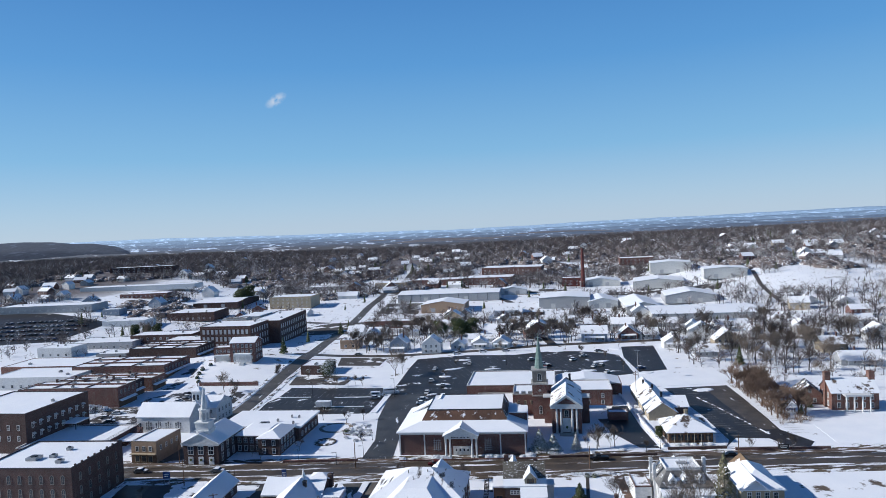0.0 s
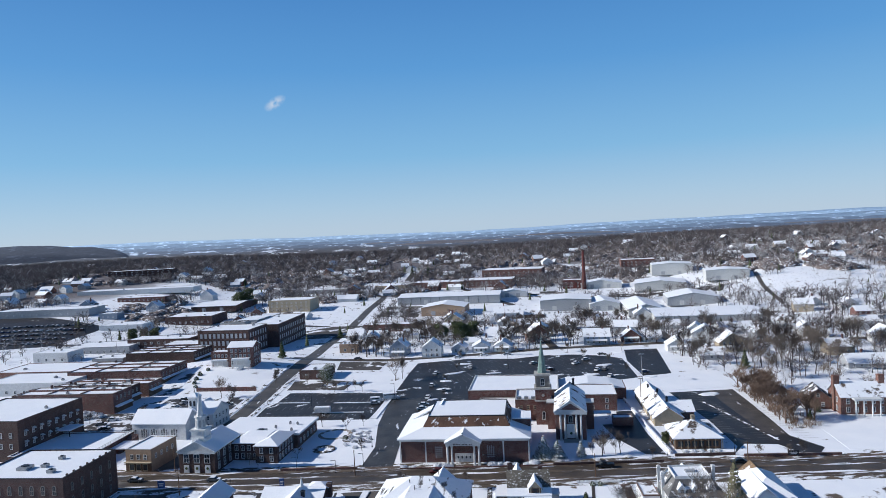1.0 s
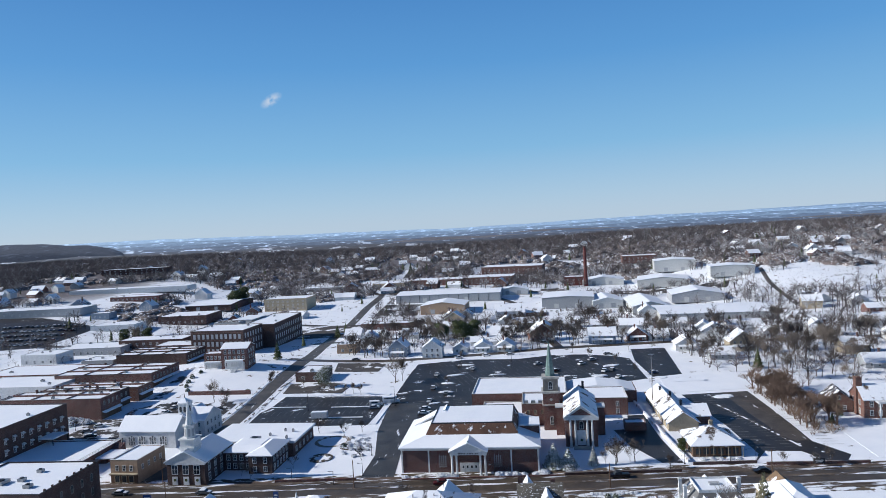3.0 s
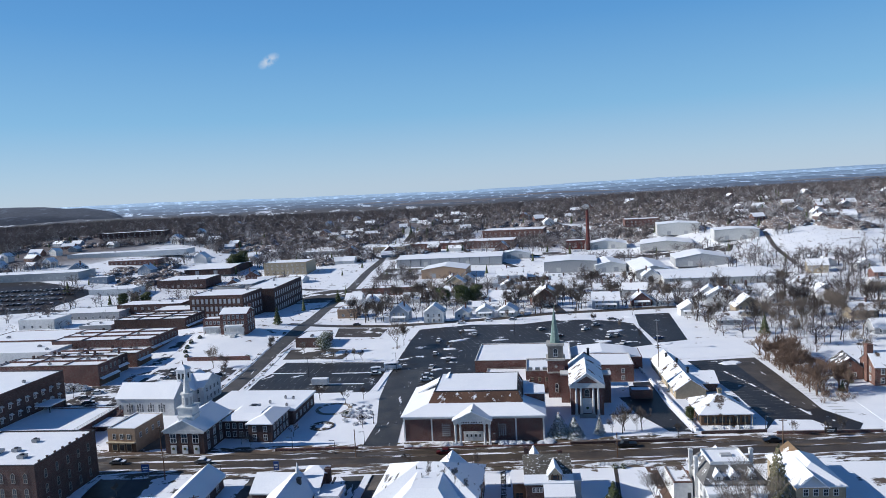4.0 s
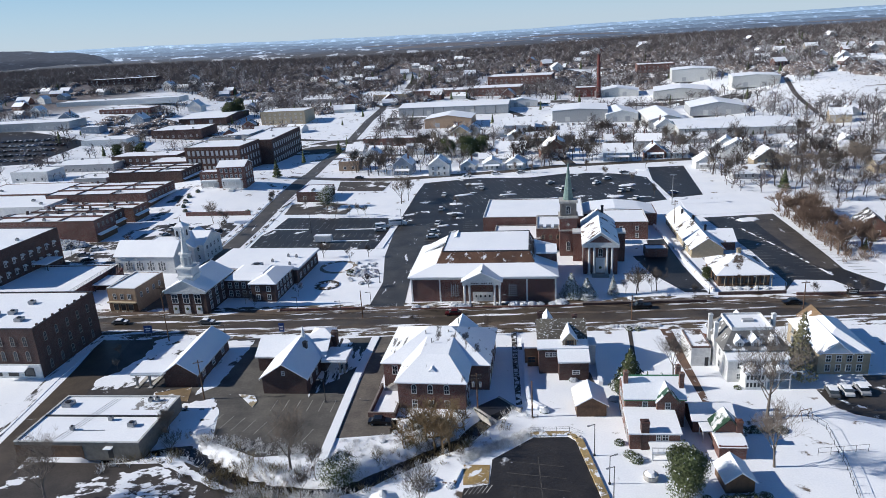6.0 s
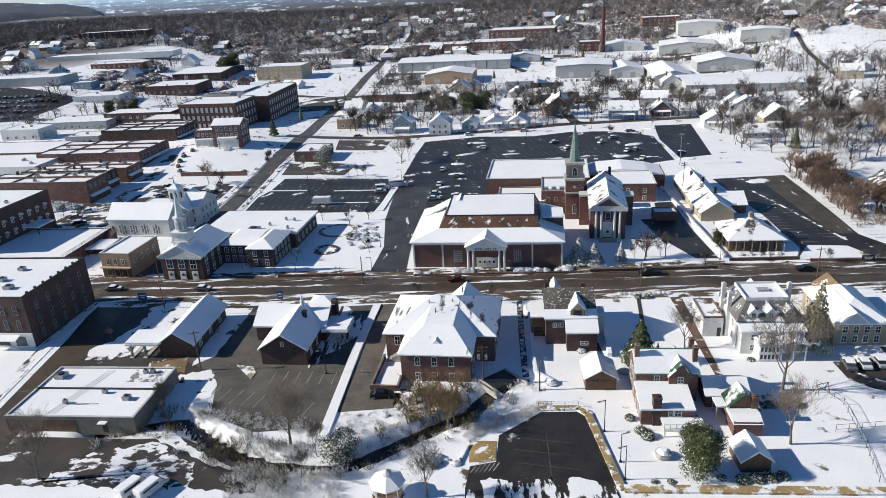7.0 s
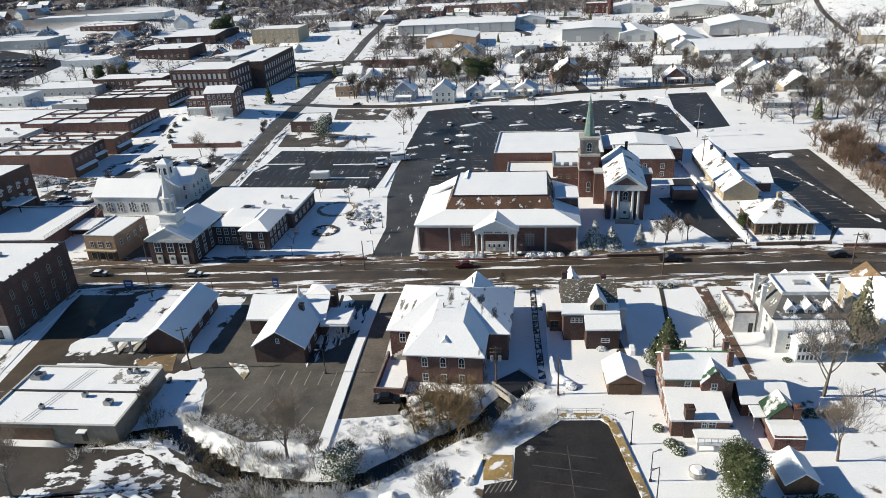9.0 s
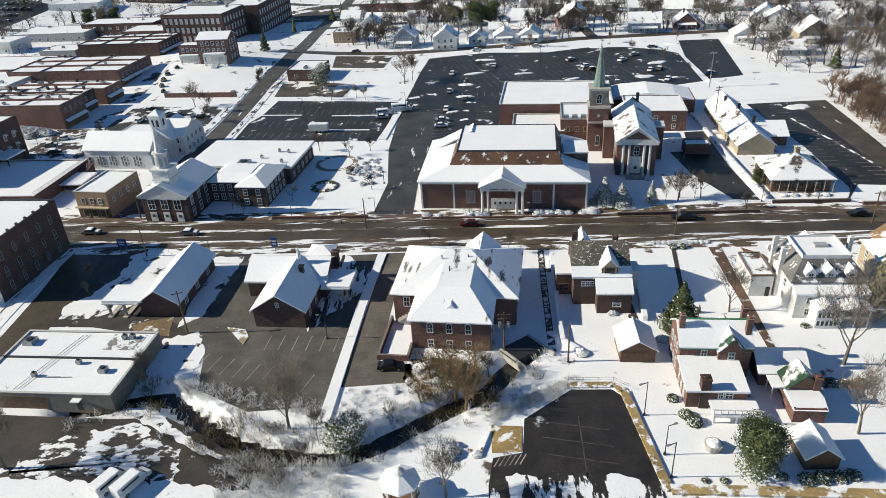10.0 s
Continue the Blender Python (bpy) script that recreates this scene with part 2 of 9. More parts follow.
def land(x, y):
    """Height of the ground: level by the main street, a knoll under the old house, a shallow valley, then hills."""
    x, y = np.asarray(x, float), np.asarray(y, float)
    z = 5.0 * np.exp(-(((x + 118) / 38) ** 2 + ((y - 390) / 32) ** 2))
    z = z - 3.0 * ss(y, 430, 520) * (1 - ss(y, 540, 640)) + 5 * ss(y, 600, 760) + 11 * ss(y, 800, 950) + 9 * ss(y, 950, 1250)
    fade = 1 - 0.8 * ss(y, 780, 1250)
    z = z + (20 * ss(x, 170, 330) * ss(y, 400, 640) + 10 * ss(x, 330, 560) * ss(y, 550, 850)) * fade
    z = z + (10 * ss(-x, 190, 330) * ss(y, 440, 640) + 8 * ss(-x, 240, 500) * ss(y, 650, 900)) * fade
    far = ss(y, 1200, 4200)
    z = z + 8 * far + (3 + 4 * far) * ss(y, 900, 1600) * (np.sin(x / 310 + 1.3) * np.sin(y / 420 + 0.5) + 0.6 * np.sin(x / 140 + y / 230))
    z = z - 40 * ss(y, 1250, 2200)
    return z - 2.0 * (1 - ss(creek_d(x, y), 1.1, 3.0))


def gz(x, y):
    return float(land(x, y))


def axis_steps(lo, hi, step, first, last, grow):
    a = list(np.arange(lo, hi + 0.01, step))
    s = step
    while a[-1] < last:
        s *= grow
        a.append(a[-1] + s)
    s = step
    while a[0] > first:
        s *= grow
        a.insert(0, a[0] - s)
    return np.array(a)


def mesh_ob(name, verts, faces, mats, parent=None, smooth=False, mat_index=None):
    me = bpy.data.meshes.new(name)
    me.from_pydata(verts, [], faces)
    for m in mats:
        me.materials.append(m)
    if mat_index is not None:
        me.polygons.foreach_set("material_index", mat_index)
    if smooth:
        me.polygons.foreach_set("use_smooth", [True] * len(me.polygons))
    ob = new(name, me)
    ob.parent = parent
    return ob


gx = axis_steps(-120, 100, 1.6, -4200, 4200, 1.07)
gy = axis_steps(110, 300, 1.6, -500, 4700, 1.06)
GX, GY = np.meshgrid(gx, gy)
GZ = land(GX, GY)
gv = np.stack([GX, GY, GZ], -1).reshape(-1, 3)
nx = len(gx)
ii = (np.arange(len(gy) - 1)[:, None] * nx + np.arange(nx - 1)[None]).ravel()
gf = np.stack([ii, ii + 1, ii + nx + 1, ii + nx], -1)
ground = tagged(mesh_ob("ground", gv.tolist(), gf.tolist(), [GROUND], smooth=True), "snow-covered ground with brown grass showing through", "ground", kind="structure")


def strip(name, pts, width, mat, lift=0.05, step=4.0, label="", category="road", thick=0.12):
    """A road or path along a line, laid on the land."""
    line = [Vector(p) for p in pts]
    fine = []
    for a, b in zip(line, line[1:]):
        k = max(1, int((b - a).length / step))
        fine += [a.lerp(b, i / k) for i in range(k)]
    fine.append(line[-1])
    cols = max(2, int(width / 3) + 1)
    vs, fs = [], []
    for i, p in enumerate(fine):
        d = (fine[min(i + 1, len(fine) - 1)] - fine[max(i - 1, 0)]).normalized()
        nrm = Vector((-d.y, d.x))
        for c in range(cols):
            q = p + nrm * width * (c / (cols - 1) - 0.5)
            vs.append((q.x, q.y, gz(q.x, q.y) + lift))
    for i in range(len(fine) - 1):
        for c in range(cols - 1):
            a = i * cols + c
            fs.append((a + cols, a + cols + 1, a + 1, a))
    n0 = len(vs)
    vs += [(x, y, z - thick) for x, y, z in vs]
    for i in range(len(fine) - 1):
        for c in (0, cols - 1):
            a, b = i * cols + c, (i + 1) * cols + c
            fs.append((a, b, b + n0, a + n0) if c else (b, a, a + n0, b + n0))
    return tagged(mesh_ob(name, vs, fs, [mat]), label, category, kind="structure")


def rough(pts, amp):
    """An outline broken up into small uneven steps."""
    out = []
    for (ax, ay), (bx, by) in zip(pts, pts[1:] + pts[:1]):
        k = max(1, int(math.hypot(bx - ax, by - ay) / 0.7))
        for i in range(k):
            x, y = ax + (bx - ax) * i / k, ay + (by - ay) * i / k
            out.append((x + amp * (noise.noise(Vector((x * 0.45, y * 0.45, 1.7))) + 0.7 * noise.noise(Vector((x * 1.5, y * 1.5, 4.1)))),
                        y + amp * (noise.noise(Vector((x * 0.45, y * 0.45, 8.3))) + 0.7 * noise.noise(Vector((x * 1.5, y * 1.5, 2.9))))))
    return out


def slab(name, pts, mat, lift=0.06, thick=0.2, label="", category="pavement", parent=None, ragged=0.0):
    """A paved area or sheet of snow with the given outline, laid on the land."""
    bm = bmesh.new()
    heights = [gz(*p) for p in pts]
    slope = max(heights) - min(heights) > 0.25 and max(abs(p[0]) for p in pts) + max(p[1] for p in pts) > 420
    z0 = max(heights) + lift
    if ragged:
        pts = rough(pts, ragged)
    f = bm.faces.new([bm.verts.new((x, y, z0)) for x, y in pts])
    f.normal_update()
    if f.normal.z < 0:
        f.normal_flip()
    if slope:
        for axis in (0, 1):
            lo, hi = min(p[axis] for p in pts), max(p[axis] for p in pts)
            for c in np.arange(lo + 7, hi, 7.0):
                bmesh.ops.bisect_plane(bm, geom=bm.verts[:] + bm.edges[:] + bm.faces[:], plane_co=(c, 0, 0) if axis == 0 else (0, c, 0), plane_no=(1, 0, 0) if axis == 0 else (0, 1, 0))
        for v in bm.verts:
            v.co.z = gz(v.co.x, v.co.y) + lift
    ex = bmesh.ops.extrude_face_region(bm, geom=bm.faces[:])
    bmesh.ops.translate(bm, vec=(0, 0, -thick), verts=[v for v in ex["geom"] if isinstance(v, bmesh.types.BMVert)])
    bmesh.ops.recalc_face_normals(bm, faces=bm.faces)
    me = bpy.data.meshes.new(name)
    bm.to_mesh(me)
    bm.free()
    me.materials.append(mat)
    ob = new(name, me)
    ob.parent = parent
    return tagged(ob, label, category, kind="structure")


# ---- building kit ----
def box(bm, x0, x1, y0, y1, z0, z1, mat=0):
    v = [bm.verts.new(p) for p in ((x0, y0, z0), (x1, y0, z0), (x1, y1, z0), (x0, y1, z0), (x0, y0, z1), (x1, y0, z1), (x1, y1, z1), (x0, y1, z1))]
    for q in ((3, 2, 1, 0), (4, 5, 6, 7), (0, 1, 5, 4), (1, 2, 6, 5), (2, 3, 7, 6), (3, 0, 4, 7)):
        bm.faces.new([v[i] for i in q]).material_index = mat


def poly(bm, pts, mat=0):
    f = bm.faces.new([bm.verts.new(p) for p in pts])
    f.material_index = mat
    return f


def prism(bm, pts, depth, axis, mat=0):
    """A closed body from an outline in a plane, pushed along axis 'x' or 'y' by depth."""
    off = (depth, 0, 0) if axis == "x" else (0, depth, 0)
    a = [bm.verts.new(p) for p in pts]
    b = [bm.verts.new((p[0] + off[0], p[1] + off[1], p[2])) for p in pts]
    fs = [bm.faces.new(a), bm.faces.new(b[::-1])]
    for i in range(len(a)):
        j = (i + 1) % len(a)
        fs.append(bm.faces.new((a[i], b[i], b[j], a[j])))
    for f in fs:
        f.material_index = mat
    return fs


def cyl(bm, x, y, z0, z1, r0, r1=None, n=8, mat=0):
    r1 = r0 if r1 is None else r1
    a = [bm.verts.new((x + r0 * math.cos(2 * math.pi * i / n), y + r0 * math.sin(2 * math.pi * i / n), z0)) for i in range(n)]
    b = [bm.verts.new((x + r1 * math.cos(2 * math.pi * i / n), y + r1 * math.sin(2 * math.pi * i / n), z1)) for i in range(n)]
    bm.faces.new(b).material_index = mat
    for i in range(n):
        bm.faces.new((a[i], a[(i + 1) % n], b[(i + 1) % n], b[i])).material_index = mat


def tube(vs, fs, p, q, r0, r1, sides):
    d = (q - p).normalized()
    u = d.orthogonal().normalized()
    v = d.cross(u)
    k = len(vs)
    for c, r in ((p, r0), (q, r1)):
        for i in range(sides):
            a = 2 * math.pi * i / sides
            vs.append(tuple(c + (u * math.cos(a) + v * math.sin(a)) * r))
    for i in range(sides):
        j = (i + 1) % sides
        fs.append((k + i, k + j, k + sides + j, k + sides + i))


def part(name, bm, mats, parent, label=""):
    me = bpy.data.meshes.new(name)
    bmesh.ops.recalc_face_normals(bm, faces=bm.faces)
    bm.to_mesh(me)
    bm.free()
    for m in (mats if isinstance(mats, (list, tuple)) else [mats]):
        me.materials.append(m)
    ob = new(name, me)
    ob.parent = parent
    if label:
        tagged(ob, label)
    return ob


def thing(name, x, y, ang, label, category, group="", z=None):
    e = new(name)
    e.matrix_basis = pose(x, y, gz(x, y) if z is None else z, 0, 0, ang)
    return tagged(e, label, category, group)


WIN = {}


def window_mesh(w, h, frame_mat, style):
    key = (round(w, 2), round(h, 2), frame_mat.name, style)
    if key in WIN:
        return WIN[key]
    bm, t, p = bmesh.new(), 0.13, 0.10
    xs = [-w / 2 - t, -w / 2, -0.03, 0.03, w / 2, w / 2 + t] if style not in ("plain", "blind") else [-w / 2 - t, -w / 2, w / 2, w / 2 + t]
    zs = [-0.14, 0, h / 2 - 0.04, h / 2 + 0.04, h, h + t] if style not in ("plain", "blind") else [-0.14, 0, h, h + t]
    grid = {}

    def at(x, z):
        k = (round(x, 3), round(z, 3))
        if k not in grid:
            grid[k] = bm.verts.new((x, -p, z))
        return grid[k]

    for i in range(len(xs) - 1):
        for j in range(len(zs) - 1):
            mx, mz = (xs[i] + xs[i + 1]) / 2, (zs[j] + zs[j + 1]) / 2
            solid = abs(mx) > w / 2 or mz < 0 or mz > h or (style not in ("plain", "blind") and (abs(mx) < 0.03 or abs(mz - h / 2) < 0.04))
            if solid and not (style == "arch" and mz > h):
                bm.faces.new((at(xs[i], zs[j]), at(xs[i + 1], zs[j]), at(xs[i + 1], zs[j + 1]), at(xs[i], zs[j + 1])))
    if style == "arch":
        for i in range(6):
            a0, a1 = math.pi * i / 6, math.pi * (i + 1) / 6
            bm.faces.new([at(r * math.cos(a_), h + r * math.sin(a_)) for r, a_ in ((w / 2, a0), (w / 2 + t, a0), (w / 2 + t, a1), (w / 2, a1))])
    ex = bmesh.ops.extrude_face_region(bm, geom=bm.faces[:])
    bmesh.ops.translate(bm, vec=(0, p + 0.02, 0), verts=[v for v in ex["geom"] if isinstance(v, bmesh.types.BMVert)])
    f = bpy.data.meshes.new("window")
    bmesh.ops.recalc_face_normals(bm, faces=bm.faces)
    bm.to_mesh(f)
    bm.free()
    f.materials.append(frame_mat)
    bm = bmesh.new()
    out = [(-w / 2, 0), (w / 2, 0), (w / 2, h)]
    if style == "arch":
        out += [(w / 2 * math.cos(math.pi * i / 6), h + w / 2 * math.sin(math.pi * i / 6)) for i in range(1, 6)]
    out.append((-w / 2, h))
    prism(bm, [(x, -0.03, z) for x, z in out], 0.03, "y")
    bmesh.ops.recalc_face_normals(bm, faces=bm.faces)
    g = bpy.data.meshes.new("pane")
    bm.to_mesh(g)
    bm.free()
    g.materials.append(BLIND if style == "blind" else GLASS)
    WIN[key] = (f, g)
    return WIN[key]


FACES = {"F": 0, "R": 90, "B": 180, "L": -90}


def window(parent, x, y, z, face, w=1.0, h=1.7, frame_mat=None, style="sash", pane=True):
    f, g = window_mesh(w, h, frame_mat or WHITE, style)
    o = new("window", f)
    o.parent = parent
    o.matrix_basis = pose(x, y, z, 0, 0, FACES[face])
    if pane:
        p = new("pane", g)
        p.parent = o
    return o


def windows(parent, face, rect, n, zs, w=1.0, h=1.7, frame_mat=None, style="sash", pad=1.0, pane=True):
    """Rows of windows along one face of the block rect = x0, x1, y0, y1."""
    x0, x1, y0, y1 = rect
    for z in zs:
        for i in range(n):
            k = (i + 0.5) / n
            if face in "FB":
                x, y = x0 + pad + (x1 - x0 - 2 * pad) * k, y0 if face == "F" else y1
            else:
                x, y = x0 if face == "L" else x1, y0 + pad + (y1 - y0 - 2 * pad) * k
            window(parent, x, y, z, face, w, h, frame_mat, style, pane)


def walls(parent, rect, h, mat, base=-0.6, band=None):
    bm = bmesh.new()
    x0, x1, y0, y1 = rect
    box(bm, x0, x1, y0, y1, base, h)
    return part("wall", bm, mat, parent)


def gable_walls(parent, rect, eave, ridge, axis, mat, base=-0.6):
    x0, x1, y0, y1 = rect
    bm = bmesh.new()
    if axis == "y":
        xm = (x0 + x1) / 2
        prism(bm, [(x0, y0, base), (x1, y0, base), (x1, y0, eave), (xm, y0, ridge), (x0, y0, eave)], y1 - y0, "y")
    else:
        ym = (y0 + y1) / 2
        prism(bm, [(x0, y0, base), (x0, y0, eave), (x0, ym, ridge), (x0, y1, eave), (x0, y1, base)], x1 - x0, "x")
    return part("wall", bm, mat, parent)


def gable_roof(parent, rect, eave, ridge, axis, mat, over=0.45, thick=0.22, trim=None):
    x0, x1, y0, y1 = rect
    half = (x1 - x0) / 2 if axis == "y" else (y1 - y0) / 2
    slope = (ridge - eave) / half
    ez, lift = eave - slope * over, 0.02
    bm = bmesh.new()
    for s in (-1, 1):
        if axis == "y":
            xm, xe = (x0 + x1) / 2, (x0 - over if s < 0 else x1 + over)
            prof = [(xm, y0 - over, ridge + lift), (xe, y0 - over, ez + lift), (xe, y0 - over, ez + thick), (xm, y0 - over, ridge + thick + 0.05)]
            prism(bm, prof, y1 - y0 + 2 * over, "y")
        else:
            ym, ye = (y0 + y1) / 2, (y0 - over if s < 0 else y1 + over)
            prof = [(x0 - over, ym, ridge + lift), (x0 - over, ye, ez + lift), (x0 - over, ye, ez + thick), (x0 - over, ym, ridge + thick + 0.05)]
            prism(bm, prof, x1 - x0 + 2 * over, "x")
    ob = part("roof", bm, mat, parent)
    if trim:
        tb = bmesh.new()
        if axis == "y":
            for s in (x0 - over, x1 + over - 0.12):
                box(tb, s, s + 0.12, y0 - over, y1 + over, ez - 0.22, ez + 0.01)
        else:
            for s in (y0 - over, y1 + over - 0.12):
                box(tb, x0 - over, x1 + over, s, s + 0.12, ez - 0.22, ez + 0.01)
        part("gutter", tb, trim, parent)
    return ob


def hip_roof(parent, rect, eave, ridge, mat, over=0.5, thick=0.2, name="roof"):
    x0, x1, y0, y1 = rect[0] - over, rect[1] + over, rect[2] - over, rect[3] + over
    w, d = x1 - x0, y1 - y0
    if w >= d:
        a, b = (x0 + d / 2, (y0 + y1) / 2), (x1 - d / 2 + 0.01, (y0 + y1) / 2)
    else:
        a, b = ((x0 + x1) / 2, y0 + w / 2), ((x0 + x1) / 2, y1 - w / 2 + 0.01)
    bm = bmesh.new()
    lo = [bm.verts.new(p) for p in ((x0, y0, eave), (x1, y0, eave), (x1, y1, eave), (x0, y1, eave))]
    hi = [bm.verts.new((v.co.x, v.co.y, eave + thick)) for v in lo]
    r1, r2 = bm.verts.new((*a, ridge)), bm.verts.new((*b, ridge))
    bm.faces.new(lo[::-1])
    for i in range(4):
        bm.faces.new((lo[i], lo[(i + 1) % 4], hi[(i + 1) % 4], hi[i]))
    if w >= d:
        for q in ((hi[0], hi[1], r2, r1), (hi[1], hi[2], r2), (hi[2], hi[3], r1, r2), (hi[3], hi[0], r1)):
            bm.faces.new(q)
    else:
        for q in ((hi[0], hi[1], r1), (hi[1], hi[2], r2, r1), (hi[2], hi[3], r2), (hi[3], hi[0], r1, r2)):
            bm.faces.new(q)
    return part(name, bm, mat, parent)


def flat_roof(parent, rect, h, wall_mat, snow=None, lip=0.5, wide=0.3, cap=None):
    """Snow on a flat roof behind a parapet."""
    x0, x1, y0, y1 = rect
    bm = bmesh.new()
    for q in ((x0, x1, y0, y0 + wide), (x0, x1, y1 - wide, y1), (x0, x0 + wide, y0 + wide, y1 - wide), (x1 - wide, x1, y0 + wide, y1 - wide)):
        box(bm, *q, h, h + lip)
    part("parapet", bm, wall_mat, parent)
    if cap:
        bm = bmesh.new()
        e = 0.06
        for q in ((x0 - e, x1 + e, y0 - e, y0 + wide + e), (x0 - e, x1 + e, y1 - wide - e, y1 + e), (x0 - e, x0 + wide + e, y0 + wide + e, y1 - wide - e), (x1 - wide - e, x1 + e, y0 + wide + e, y1 - wide - e)):
            box(bm, *q, h + lip, h + lip + 0.12)
        part("coping", bm, cap, parent)
    bm = bmesh.new()
    box(bm, x0 + wide, x1 - wide, y0 + wide, y1 - wide, h - 0.1, h + lip * 0.55)
    part("roof", bm, snow or ROOF_F, parent)


def chimney(parent, x, y, z0, z1, mat, s=0.9):
    bm = bmesh.new()
    box(bm, x - s / 2, x + s / 2, y - s / 2, y + s / 2, z0, z1 - 0.25)
    box(bm, x - s / 2 - 0.08, x + s / 2 + 0.08, y - s / 2 - 0.08, y + s / 2 + 0.08, z1 - 0.25, z1)
    box(bm, x - s / 4, x + s / 4, y - s / 4, y + s / 4, z1, z1 + 0.2)
    part("chimney", bm, mat, parent)


def roof_unit(x, y, z, ang, s=1.4, label="grey rooftop ventilation unit with snow on it"):
    e = thing("roof_unit", x, y, ang, label, "roof unit", "rooftop units", z)
    bm = bmesh.new()
    box(bm, -s / 2, s / 2, -s / 2, s / 2, 0.15, 0.9)
    box(bm, -s / 2 + 0.1, s / 2 - 0.1, -s / 2 + 0.1, s / 2 - 0.1, -0.1, 0.15)
    part("casing", bm, STEEL, e)
    bm = bmesh.new()
    cyl(bm, 0, 0, 0.9, 1.1, s * 0.32)
    part("fan_cowl", bm, DARK, e)
    return e


def corner(x, y, w, d, ang, which="FL"):
    """The middle of a block from one of its front corners."""
    a = radians(ang)
    lx, ly = (w / 2 if which == "FL" else -w / 2), d / 2
    return x + lx * math.cos(a) - ly * math.sin(a), y + lx * math.sin(a) + ly * math.cos(a)


def flat_building(x, y, w, d, ang, h, mat, label, category="building", name="commercial_building", which="FL", rows=(), front=0, right=0, left=0, win=(1.0, 1.7), style="sash", snow=None, cap=None, units=0, frame_mat=None, group="", lip=0.5, z=None, pane=True):
    cx, cy = corner(x, y, w, d, ang, which)
    e = thing(name, cx, cy, ang, label, category, group, z)
    r = (-w / 2, w / 2, -d / 2, d / 2)
    walls(e, r, h, mat)
    flat_roof(e, r, h, mat, snow, lip, cap=cap)
    for face, n in (("F", front), ("R", right), ("L", left)):
        if n:
            windows(e, face, r, n, rows, *win, frame_mat, style, pane=pane)
    rng = random.Random(int(abs(x) * 7 + abs(y) * 3))
    for _ in range(units):
        px, py = rng.uniform(-w / 2 + 2, w / 2 - 2), rng.uniform(-d / 2 + 2, d / 2 - 2)
        m = e.matrix_basis @ Vector((px, py, h + lip * 0.5))
        roof_unit(m.x, m.y, m.z, ang, rng.uniform(0.9, 1.8))
    return e, r


def gable_house(x, y, w, d, ang, eave, ridge, axis, mat, label, category="house", name="house", which="FL", roof=None, rows=(), front=0, right=0, left=0, win=(0.9, 1.4), style="sash", over=0.45, trim=None, group="", chim=None, frame_mat=None, hip=False, z=None, pane=True):
    cx, cy = corner(x, y, w, d, ang, which)
    e = thing(name, cx, cy, ang, label, category, group, z)
    r = (-w / 2, w / 2, -d / 2, d / 2)
    if hip:
        walls(e, r, eave + 0.05, mat)
        hip_roof(e, r, eave, ridge, roof or ROOF_F, over)
    else:
        gable_walls(e, r, eave, ridge, axis, mat)
        gable_roof(e, r, eave, ridge, axis, roof or ROOF_F, over, trim=trim)
    for face, n in (("F", front), ("R", right), ("L", left)):
        if n:
            windows(e, face, r, n, rows, *win, frame_mat, style, pane=pane)
    if chim:
        chimney(e, chim[0], chim[1], eave - 1, chim[2], BRICK)
    return e, r


def skirt(parent, q0, z0, q1, z1, mat, name="roof", cap=False, thick=0.0):
    bm = bmesh.new()
    rings = [(q0, z0), (q0, z0 + thick), (q1, z1)] if thick else [(q0, z0), (q1, z1)]
    cs = [[bm.verts.new((q[a], q[b], z)) for a, b in ((0, 2), (1, 2), (1, 3), (0, 3))] for q, z in rings]
    for k in range(len(cs) - 1):
        for i in range(4):
            bm.faces.new((cs[k][i], cs[k][(i + 1) % 4], cs[k + 1][(i + 1) % 4], cs[k + 1][i]))
    if cap:
        bm.faces.new(cs[-1])
    bm.faces.new(cs[0][::-1])
    return part(name, bm, mat, parent)

# ---- streets and paved ground ----
SLUSH = snowy("dirty_snow_bank", (0.10, 0.078, 0.060), 0.60, 0.30, 0.7, (0.25, 1.8, 1), soft=0.02)
MAIN = [(-420, 247), (-109.5, 218.6), (-67, 214.4), (-22, 211.2), (21.6, 208), (63.6, 205.2), (160, 198), (420, 176)]
BANKED = snowy("broken_snow_bank", (0.09, 0.08, 0.07), 0.36, 0.5, 0.7, (1.2, 0.4, 1), soft=0.02)
WET = snowy("wet_street", (0.074, 0.059, 0.045), 0.86, 0.26, 0.5, (0.14, 1.9, 1), soft=0.015)


def shifted(line, d):
    out = []
    for i, p in enumerate(line):
        a, b = Vector(line[max(i - 1, 0)]), Vector(line[min(i + 1, len(line) - 1)])
        t = (b - a).normalized()
        out.append((p[0] - t.y * d, p[1] + t.x * d))
    return out


STREET = snowy("salted_street", (0.092, 0.086, 0.080), 0.80, 0.30, 0.6, (1.5, 0.25, 1), soft=0.02)
strip("road_main", MAIN, 11.0, WET, 0.05, label="wet asphalt main street edged with dirty snow")
strip("trim_snow_centre", shifted(MAIN, 1.0), 1.3, SLUSH, 0.09, label="ridge of dirty snow along the middle of the street", category="snow bank")
strip("trim_snow_north", shifted(MAIN, 5.7), 1.8, SLUSH, 0.16, label="ploughed snow along the kerb of the street", category="snow bank", thick=0.3)
strip("trim_snow_south", shifted(MAIN, -5.6), 1.9, SLUSH, 0.16, label="ploughed snow along the kerb of the street", category="snow bank", thick=0.3)
